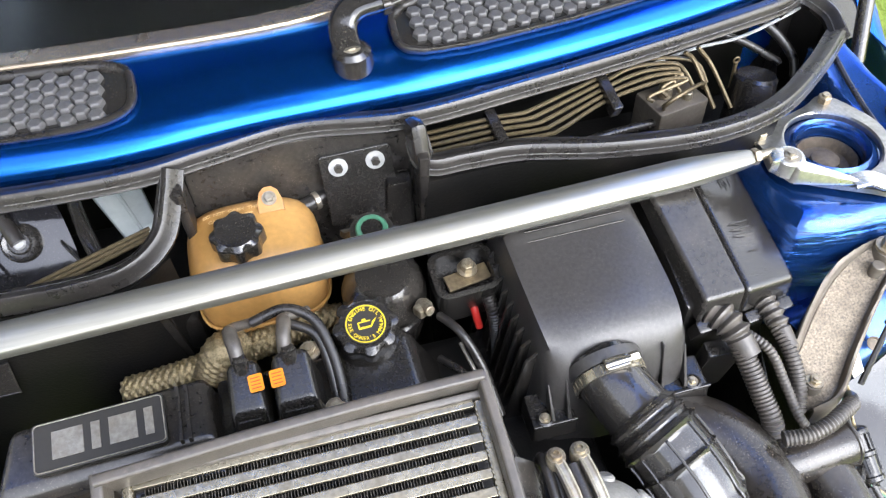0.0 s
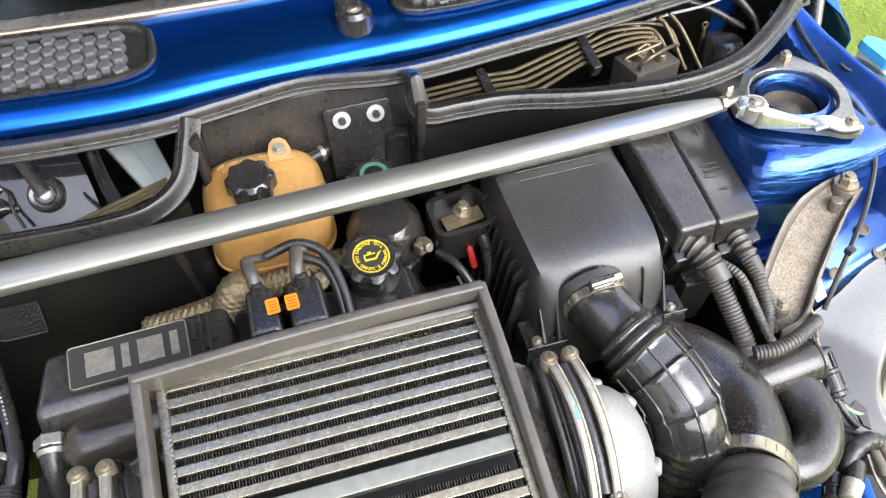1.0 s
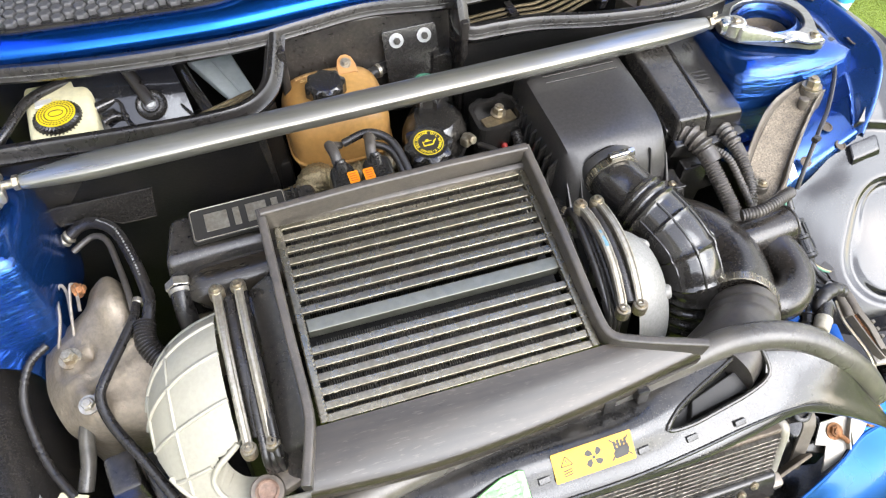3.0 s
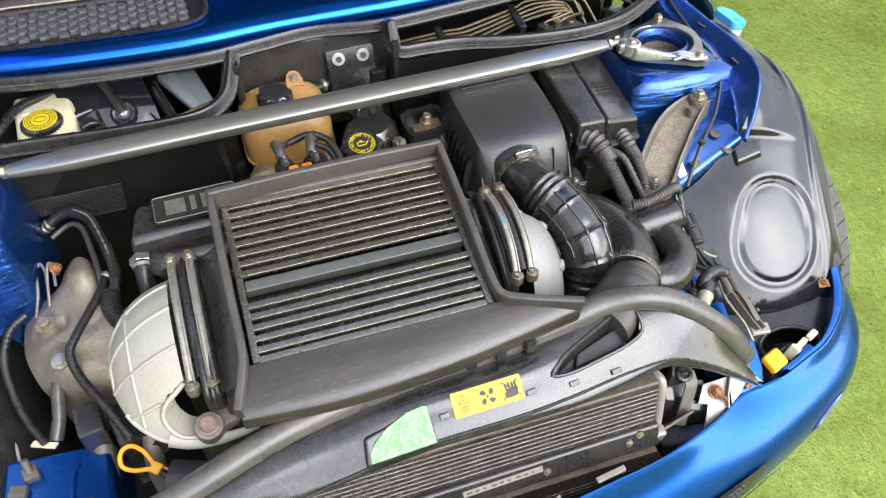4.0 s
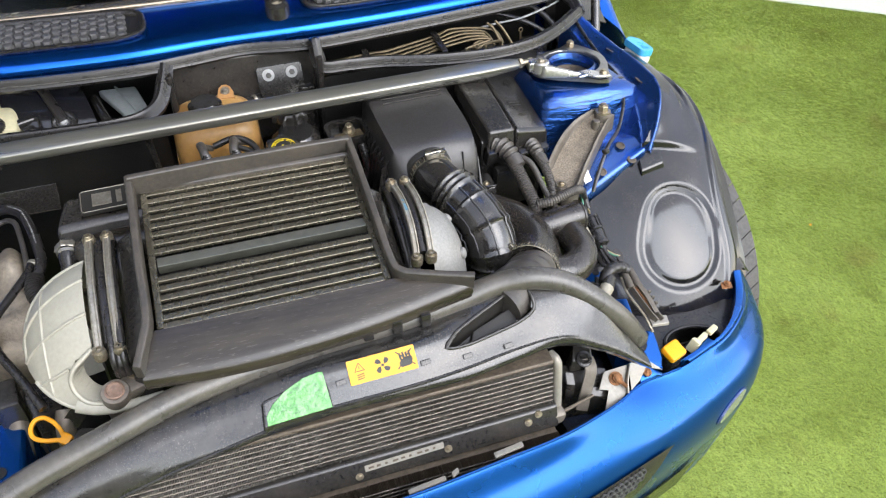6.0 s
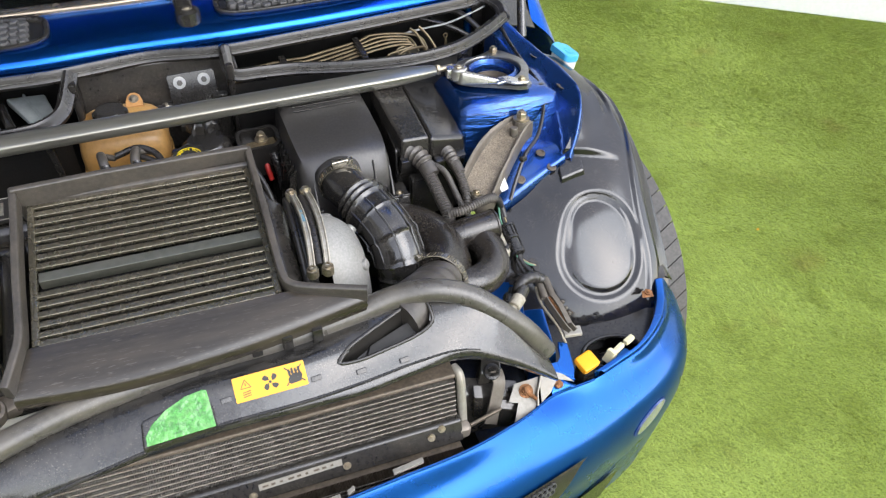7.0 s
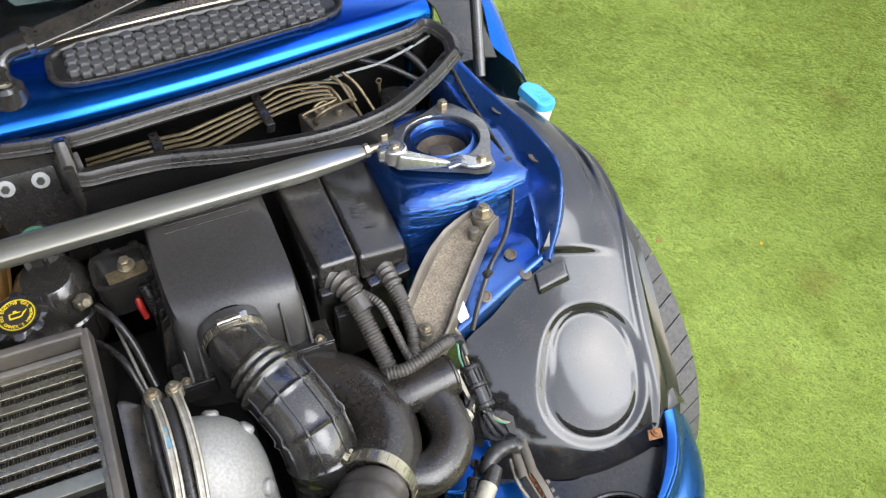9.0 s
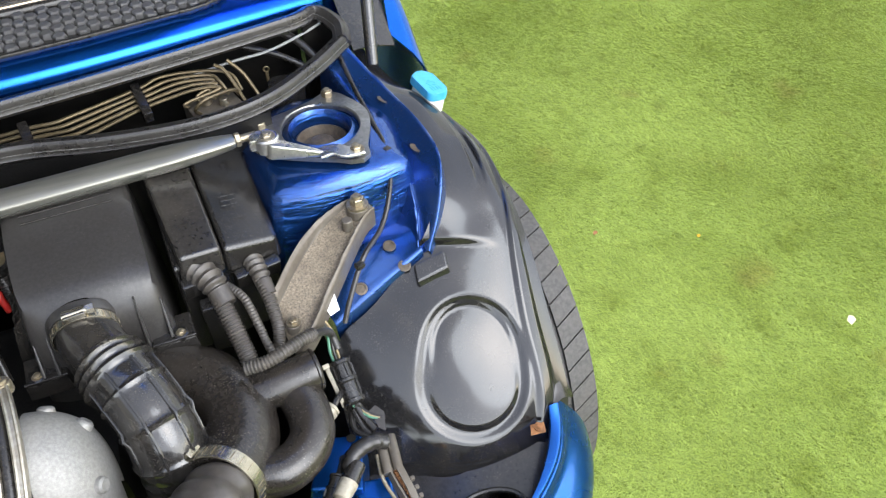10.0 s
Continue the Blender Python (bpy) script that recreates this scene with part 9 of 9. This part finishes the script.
for pts, r in (([(-0.285, 0.765, 0.785), (-0.264, 0.735, 0.782), (-0.254, 0.694, 0.772), (-0.235, 0.665, 0.762)], 0.0022), ([(-0.245, 0.765, 0.785), (-0.235, 0.725, 0.78), (-0.225, 0.69, 0.775), (-0.215, 0.66, 0.765)], 0.009), ([(-0.345, 0.713, 0.790), (-0.334, 0.700, 0.788), (-0.332, 0.682, 0.778), (-0.322, 0.660, 0.765)], 0.0022)):
    bm = nb()
    tube(bm, pts, r, 10)
    part("cable", bm, GLOSS, wl, "shiny black cable")
bm = nb()
cyl(bm, (-0.372, 0.700, 0.785), (-0.342, 0.712, 0.787), 0.0085, 0.0075, 14, 0.001)
box(bm, (-0.352, 0.690, 0.778), (0.022, 0.014, 0.012), (0, 0, 20), 0.003)
part("plug", bm, BLACK, wl, "black plug on the reservoir")
bm = nb()
for k in range(3):
    tube(bm, [(-0.33 + 0.004 * k, 0.596 + 0.008 * k, 0.775), (-0.23, 0.628 + 0.008 * k, 0.781), (-0.152, 0.655 + 0.007 * k, 0.787)], 0.0026, 8)
part("brown_pipe", bm, LINE, wl, "thin brown pipes")
# tray colour carries the shade at the bottom of the cavity
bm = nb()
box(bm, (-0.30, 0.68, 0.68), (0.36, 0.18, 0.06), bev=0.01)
part("tray", bm, DEEPBLACK, wl, "cavity tray, shade put into its black")

# ---- right cavity: brake pipes and valve block ----
bp = thing("brake_pipes", (0.35, 0.71, 0.74), "bundle of thin olive brake pipes with bends", "brake pipes")
for k in range(5):
    dz, dy = -0.004 * k, -0.0068 * k
    bm = nb()
    pts = [(0.16, 0.708 + dy, 0.812 + dz), (0.255, 0.702 + dy, 0.822 + dz), (0.288 + 0.006 * k, 0.698 + dy, 0.824 + dz), (0.31 + 0.006 * k, 0.704 + dy, 0.824 + dz), (0.405, 0.738 + dy, 0.824 + dz), (0.44 + 0.010 * k, 0.750 + dy, 0.828 + dz)]
    pts += [(0.50 + 0.004 * k, 0.752 + dy * 1.1, 0.822 + dz), (0.535 - 0.018 * k, 0.740 + dy, 0.815 + dz), (0.545 - 0.02 * k, 0.722 + dy * 0.6, 0.795)]
    tube(bm, pts, 0.0026, 8, 8)
    part("pipe", bm, LINE, bp)
for x, y, z in ((0.255, 0.684, 0.812), (0.405, 0.718, 0.813)):
    bm = nb()
    box(bm, (x, y, z), (0.014, 0.060, 0.020), (20, 0, 8), 0.003)
    part("pipe_clip", bm, BLACK, bp, "black pipe clip")
ab2 = thing("valve_block", (0.50, 0.72, 0.70), "tarnished aluminium brake valve block in the side cavity", "valve block")
bm = nb()
box(bm, (0.500, 0.722, 0.755), (0.075, 0.055, 0.06), (0, 0, 12), 0.004)
part("block", bm, CASTBROWN, ab2)
bm = nb()
cyl(bm, (0.490, 0.725, 0.785), (0.490, 0.725, 0.80), 0.010, 0.009, 16, 0.001)
cyl(bm, (0.515, 0.712, 0.785), (0.515, 0.712, 0.795), 0.007, 0.006, 12, 0.001)
part("port", bm, BOLT, ab2, "pipe union")
bm = nb()
tube(bm, [(0.478, 0.70, 0.785), (0.472, 0.69, 0.80), (0.49, 0.69, 0.812), (0.53, 0.71, 0.806), (0.54, 0.72, 0.79)], 0.0028, 8)
part("pipe", bm, LINE, ab2)
bm = nb()
cyl(bm, (0.60, 0.70, 0.72), (0.61, 0.715, 0.80), 0.03, 0.028, 22, 0.004)
part("motor", bm, BLACK, ab2, "black motor can")
bm = nb()
box(bm, (0.40, 0.70, 0.70), (0.12, 0.08, 0.05), (0, 0, 5), 0.006)
part("base", bm, BLACK, ab2, "dark plastic base")
bm = nb()
tube(bm, [(0.47, 0.748, 0.818), (0.54, 0.760, 0.822), (0.60, 0.758, 0.828), (0.66, 0.764, 0.842), (0.69, 0.770, 0.85)], 0.0022, 8)
simple("pale_cable", bm, GREYMETAL, "pale cable across the side cavity", "cable")
bm = nb()
tube(bm, [(0.586, 0.728, 0.775), (0.587, 0.732, 0.81)], 0.0025, 8)
tube(bm, [(0.587 + 0.004 * math.cos(a), 0.732, 0.814 + 0.004 * math.sin(a)) for a in [k * 0.63 for k in range(11)]], 0.0012, 6, 2)
tube(bm, [(0.515, 0.74, 0.835), (0.53, 0.735, 0.82), (0.55, 0.70, 0.77)], 0.0028, 8)
tube(bm, [(0.535, 0.745, 0.835), (0.555, 0.735, 0.81), (0.575, 0.70, 0.765)], 0.0028, 8)
simple("small_lever", bm, LINE, "thin metal rods with an eye in the side cavity", "rod")
bm = nb()
tube(bm, [(0.45, 0.78, 0.83), (0.52, 0.79, 0.84), (0.60, 0.77, 0.82), (0.66, 0.74, 0.79)], 0.005, 10)
tube(bm, [(0.60, 0.79, 0.85), (0.64, 0.77, 0.835), (0.67, 0.73, 0.80), (0.66, 0.70, 0.76)], 0.006, 10)
tube(bm, [(0.17, 0.68, 0.78), (0.28, 0.67, 0.775), (0.40, 0.69, 0.77), (0.47, 0.70, 0.765)], 0.006, 10)
simple("cavity_hose", bm, RUBBER, "black hoses deep in the side cavity", "hose")
# cavity end and floor, coloured near black in place of shade
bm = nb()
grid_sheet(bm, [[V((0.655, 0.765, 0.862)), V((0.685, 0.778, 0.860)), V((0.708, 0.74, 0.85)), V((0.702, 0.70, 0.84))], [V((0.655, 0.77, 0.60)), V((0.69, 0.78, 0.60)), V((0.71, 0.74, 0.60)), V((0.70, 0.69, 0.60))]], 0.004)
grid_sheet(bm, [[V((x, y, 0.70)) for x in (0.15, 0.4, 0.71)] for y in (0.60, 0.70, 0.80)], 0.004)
part("cavity_end", bm, DEEPBLACK, car, "end wall and floor of the side cavity, shade put into their black")

# ---- engine mount and hoses on the other side ----
em = thing("engine_mount", (-0.41, 0.34, 0.58), "grimy cast aluminium engine mount with two bolts", "engine mount")
cast = [[(-0.411, 0.466, 0.640), (-0.399, 0.468, 0.660), (-0.382, 0.466, 0.660), (-0.368, 0.450, 0.640)],
        [(-0.412, 0.462, 0.675), (-0.399, 0.462, 0.688), (-0.382, 0.460, 0.690), (-0.366, 0.447, 0.675)],
        [(-0.426, 0.438, 0.665), (-0.399, 0.420, 0.700), (-0.371, 0.407, 0.703), (-0.355, 0.400, 0.675)],
        [(-0.460, 0.423, 0.645), (-0.421, 0.398, 0.675), (-0.379, 0.382, 0.690), (-0.350, 0.368, 0.668)],
        [(-0.480, 0.410, 0.635), (-0.438, 0.384, 0.668), (-0.381, 0.351, 0.672), (-0.336, 0.329, 0.662)],
        [(-0.482, 0.384, 0.630), (-0.437, 0.351, 0.664), (-0.387, 0.328, 0.662), (-0.334, 0.318, 0.650)],
        [(-0.482, 0.359, 0.625), (-0.433, 0.322, 0.666), (-0.397, 0.314, 0.652), (-0.345, 0.299, 0.635)],
        [(-0.475, 0.332, 0.620), (-0.424, 0.298, 0.662), (-0.396, 0.292, 0.645), (-0.355, 0.285, 0.620)],
        [(-0.466, 0.310, 0.600), (-0.425, 0.281, 0.635), (-0.398, 0.278, 0.622), (-0.362, 0.276, 0.600)],
        [(-0.462, 0.315, 0.560), (-0.425, 0.290, 0.570), (-0.400, 0.288, 0.570), (-0.365, 0.288, 0.560)],
        [(-0.460, 0.330, 0.480), (-0.425, 0.310, 0.480), (-0.400, 0.305, 0.480), (-0.365, 0.305, 0.480)]]
g = loft([[V(p) for p in r] for r in cast], 60, 44)
bm = nb()
for i, row in enumerate(g):
    for p in row:
        a, b = math.hypot(p.x + 0.437, p.y - 0.365), math.hypot(p.x + 0.418, p.y - 0.292)
        p.z += 0.0022 * math.sin(70 * p.x + 40 * p.y) * math.sin(55 * p.y) - 0.005 * smooth(0.030, 0.020, a) + 0.004 * smooth(0.020, 0.016, a) - 0.004 * smooth(0.006, 0.003, abs(p.y - 0.335 - 0.4 * (p.x + 0.40)))
        p.z += 0.006 * smooth(0.022, 0.010, math.hypot(p.x + 0.388, (p.y - 0.425) * 0.45)) - 0.006 * smooth(0.012, 0.006, math.hypot(p.x + 0.418, (p.y - 0.362) * 1.6)) + 0.003 * smooth(0.022, 0.016, b)
grid_sheet(bm, g)
part("casting", bm, MOUNTCAST, em, "rounded grimy casting", 60)
bolt("bolt", (-0.440, 0.364, 0.666), (0, -0.3, 1), 0.009, 0.013, em)
bolt("bolt", (-0.419, 0.290, 0.664), (0, -0.35, 1), 0.0078, 0.008, em, ZINC)
for pts in ([(-0.458, 0.395, 0.655), (-0.450, 0.423, 0.675), (-0.449, 0.450, 0.690), (-0.443, 0.462, 0.696), (-0.437, 0.452, 0.690), (-0.436, 0.425, 0.676)], [(-0.436, 0.400, 0.665), (-0.434, 0.430, 0.685), (-0.430, 0.455, 0.699), (-0.425, 0.450, 0.694), (-0.424, 0.425, 0.68)]):
    bm = nb()
    tube(bm, pts, 0.0022, 8, 6)
    part("bracket_loop", bm, OLDALU, em, "thin bent bracket loop")
bolt("nut", (-0.424, 0.452, 0.690), (1, 0, 0.3), 0.007, 0.008, em, RUST)
lh = thing("vacuum_hose", (-0.36, 0.45, 0.62), "black printed rubber hoses curving over the engine mount", "hose")
bm = nb()
tube(bm, [(-0.433, 0.545, 0.700), (-0.412, 0.548, 0.712), (-0.389, 0.539, 0.718), (-0.366, 0.512, 0.720), (-0.349, 0.463, 0.720), (-0.338, 0.419, 0.715), (-0.333, 0.386, 0.710), (-0.338, 0.357, 0.700), (-0.336, 0.330, 0.690), (-0.318, 0.305, 0.675)], 0.0078, 16, 8)
part("hose", bm, RUBBER, lh)
bm = nb()
for k in range(26):
    t = 0.22 + 0.36 * k / 26
    path = [V(p) for p in ((-0.389, 0.539, 0.718), (-0.366, 0.512, 0.720), (-0.349, 0.463, 0.720), (-0.338, 0.419, 0.715))]
    sp_ = smooth_path(path, 20)
    q = sp_[min(len(sp_) - 2, int(k / 26 * len(sp_)))]
    d = (sp_[min(len(sp_) - 1, int(k / 26 * len(sp_)) + 1)] - q).normalized()
    strip(bm, [q + V((0, -0.001, 0.0077)), q + d * (0.0014 + 0.001 * (k % 3)) + V((0, -0.001, 0.0077))], 0.0022, 0.0006, (0, 0, 1), 0.0001)
tagged(part("print_bars", bm, GREYMETAL, lh, "pale bars of small print"), kind="stuff")
bm = nb()
for k in range(3):
    lathe(bm, V((-0.438, 0.543, 0.697)) + V((0.007, 0.001, 0.004)) * (k - 1), V((0.85, 0.1, 0.5)), [(0.0085, -0.0025), (0.0098, -0.001), (0.0098, 0.001), (0.0085, 0.0025)], 18)
part("hose_clip", bm, ZINC, lh, "ribbed steel hose end")
bm = nb()
tube(bm, [(-0.430, 0.525, 0.690), (-0.402, 0.535, 0.700), (-0.382, 0.515, 0.705), (-0.368, 0.461, 0.705), (-0.358, 0.411, 0.705), (-0.353, 0.375, 0.702)], 0.0042, 12, 8)
part("thin_hose", bm, GREYRUBBER, lh, "thin grey hose")
bm = nb()
tube(bm, [(-0.350, 0.392, 0.703), (-0.354, 0.372, 0.702), (-0.371, 0.339, 0.697), (-0.390, 0.303, 0.692), (-0.400, 0.280, 0.684), (-0.392, 0.250, 0.668), (-0.365, 0.205, 0.652), (-0.340, 0.16, 0.63)], 0.0062, 12, 8)
part("thin_hose", bm, RUBBER, lh, "thin braided black hose")
bm = nb()
lathe(bm, (-0.346, 0.398, 0.7035), (-0.4, -0.9, -0.05), [(0.0066, 0), (0.0075, 0.001), (0.0075, 0.006), (0.0066, 0.007)], 16)
part("hose_clip", bm, ZINC, lh, "small spring clip")
bm = nb()
corrugated(bm, [(-0.342, 0.360, 0.702), (-0.343, 0.335, 0.694), (-0.330, 0.312, 0.684), (-0.308, 0.296, 0.672)], 0.0135, 0.004)
part("sleeve", bm, RUBBER, lh, "corrugated sleeve")
bm = nb()
tube(bm, [(-0.471, 0.401, 0.660), (-0.495, 0.384, 0.650), (-0.507, 0.350, 0.630), (-0.502, 0.310, 0.606), (-0.488, 0.270, 0.586), (-0.466, 0.232, 0.572)], 0.0055, 10, 10, lambda t: 1.0 + 0.10 * math.sin(t * 150))
part("cable", bm, RUBBER, lh, "black cable along the wing")
bm = nb()
tube(bm, [(-0.431, 0.300, 0.628), (-0.440, 0.290, 0.610), (-0.448, 0.268, 0.580), (-0.458, 0.245, 0.560)], 0.0095, 14, 8)
part("drop_hose", bm, DUSTRUBBER, lh, "thick dusty hose below the mount")
bm = nb()
tube(bm, [(-0.535, 0.330, 0.585), (-0.520, 0.290, 0.575), (-0.505, 0.230, 0.560), (-0.498, 0.178, 0.550)], 0.0022, 8, 6)
part("wire", bm, GREYMETAL, lh, "thin pale wire")
bm = nb()
box(bm, (-0.482, 0.189, 0.572), (0.020, 0.020, 0.022), (10, 0, 15), 0.003)
box(bm, (-0.497, 0.165, 0.572), (0.022, 0.018, 0.018), (0, 10, -10), 0.003)
cyl(bm, (-0.482, 0.189, 0.580), (-0.484, 0.196, 0.598), 0.006, 0.005, 12, 0.001)
simple("wing_plug", bm, CASTBROWN, "grimy plug beside the blue wing end", "plug")
bm = nb()
hexa(bm, [(-0.487, 0.236, 0.570), (-0.455, 0.222, 0.570), (-0.450, 0.230, 0.570), (-0.482, 0.244, 0.570)], [(-0.487, 0.236, 0.574), (-0.455, 0.222, 0.574), (-0.450, 0.230, 0.574), (-0.482, 0.244, 0.574)], 0.001)
simple("pale_strip", bm, CREAM, "thin pale strip above the blue wing end", "strip")
sb = thing("engine_side_bracket", (-0.39, 0.22, 0.50), "grimy dark bracket and plugs low beside the engine", "bracket")
bm = nb()
box(bm, (-0.40, 0.23, 0.56), (0.035, 0.05, 0.12), (10, 0, 10), 0.006)
box(bm, (-0.35, 0.20, 0.56), (0.04, 0.06, 0.10), (0, 0, 20), 0.008)
part("plate", bm, GREYPLASTIC, sb)
bm = nb()
cyl(bm, (-0.395, 0.24, 0.60), (-0.395, 0.15, 0.50), 0.014, 0.014, 16, 0.002)
part("tube", bm, OLDALU, sb, "worn tube")
for k in range(6):
    bm = nb()
    box(bm, (-0.37 + 0.012 * k, 0.24 - 0.014 * k, 0.59 + 0.006 * (k % 2)), (0.014, 0.018, 0.02), (10 * k, 15, 20 * k), 0.003)
    part("plug", bm, GREYPLASTIC, sb, "small plug")
bm = nb()
hexa(bm, [(-0.52, 0.05, 0.46), (-0.368, 0.05, 0.46), (-0.380, 0.225, 0.46), (-0.52, 0.235, 0.46)], [(-0.52, 0.055, 0.568), (-0.371, 0.060, 0.568), (-0.387, 0.213, 0.570), (-0.52, 0.224, 0.570)], 0.008, 3)
tube(bm, [(-0.423, 0.195, 0.570), (-0.430, 0.165, 0.5705), (-0.428, 0.10, 0.5695), (-0.418, 0.078, 0.569), (-0.39, 0.073, 0.568)], 0.003, 8)
part("wing_end", bm, BUMPERBLUE, car, "blue painted end of the other inner wing with a round hole")
bm = nb()
cyl(bm, (-0.411, 0.122, 0.566), (-0.411, 0.122, 0.5703), 0.0105, seg=20)
part("hole", bm, DARKPRINT, car, "round hole")
ds = thing("dipstick", (-0.335, 0.12, 0.56), "amber-yellow plastic dipstick loop", "dipstick")
bm = nb()
m = frame_on((-0.342, 0.1435, 0.602), (0.8, -0.6, 0.0), (0.1, -0.5, 0.9))
loop = [(0.024, 0.0), (0.014, 0.008), (0.0, 0.0145), (-0.014, 0.0155), (-0.022, 0.008), (-0.021, -0.004), (-0.012, -0.0125), (0.002, -0.0115), (0.014, -0.006), (0.024, 0.0), (0.014, 0.008)]
strip(bm, smooth_path([m @ V((a, b, 0)) for a, b in loop], 5), 0.0058, 0.0062, (0.1, -0.5, 0.9), 0.0014)
box(bm, m @ V((0.026, 0, -0.002)), (0.014, 0.016, 0.012), (20, 20, -35), 0.003)
box(bm, m @ V((0.036, 0.002, -0.004)), (0.012, 0.007, 0.007), (20, 20, -35), 0.002)
part("ring", bm, CAPORANGE, ds)
bm = nb()
tube(bm, [m @ V((0.028, 0, -0.004)), (-0.30, 0.11, 0.58), (-0.295, 0.11, 0.52)], 0.005, 10)
part("tube", bm, BLACK, ds, "black guide tube")
bm = nb()
tube(bm, [(0.125, 0.46, 0.72), (0.14, 0.43, 0.735), (0.155, 0.40, 0.735), (0.165, 0.37, 0.71), (0.175, 0.34, 0.68)], 0.004, 10)
tube(bm, [(0.135, 0.50, 0.74), (0.15, 0.47, 0.745), (0.165, 0.44, 0.72), (0.175, 0.40, 0.68)], 0.0048, 12)
simple("coolant_hose", bm, RUBBER, "black hoses between intercooler and air filter box", "hose")
bm = nb()
tube(bm, [(0.150, 0.47, 0.725), (0.158, 0.43, 0.715), (0.168, 0.38, 0.69)], 0.0022, 8)
simple("thin_rod", bm, ZINC, "thin bright rod beside the intercooler", "rod")
bm = nb()
box(bm, (0.12, 0.51, 0.745), (0.02, 0.014, 0.014), (0, 0, 30), 0.003)
cyl(bm, (0.118, 0.518, 0.745), (0.126, 0.50, 0.75), 0.007, 0.006, 12, 0.001)
simple("hose_union", bm, BOLT, "small tarnished union by the oil filler", "union")

# debris on the turf
for p, s, mat, what in (((1.765, 0.417, 0.030), 0.016, CREAM, "pale dry leaf lying on the turf"), ((1.38, 0.92, 0.030), 0.009, RUST, "brown leaf fragment lying on the turf"), ((1.62, 0.80, 0.030), 0.006, YELLOW, "yellow petal lying on the turf")):
    bm = nb()
    prism(bm, [(-s, -s * 0.5), (s * 0.6, -s * 0.6), (s, 0), (s * 0.4, s * 0.6), (-s * 0.8, s * 0.4)], 0.0015, frame_on(p, (1, 0.4, 0.1), (0.2, -0.2, 1)))
    simple("leaf", bm, mat, what, "leaf")
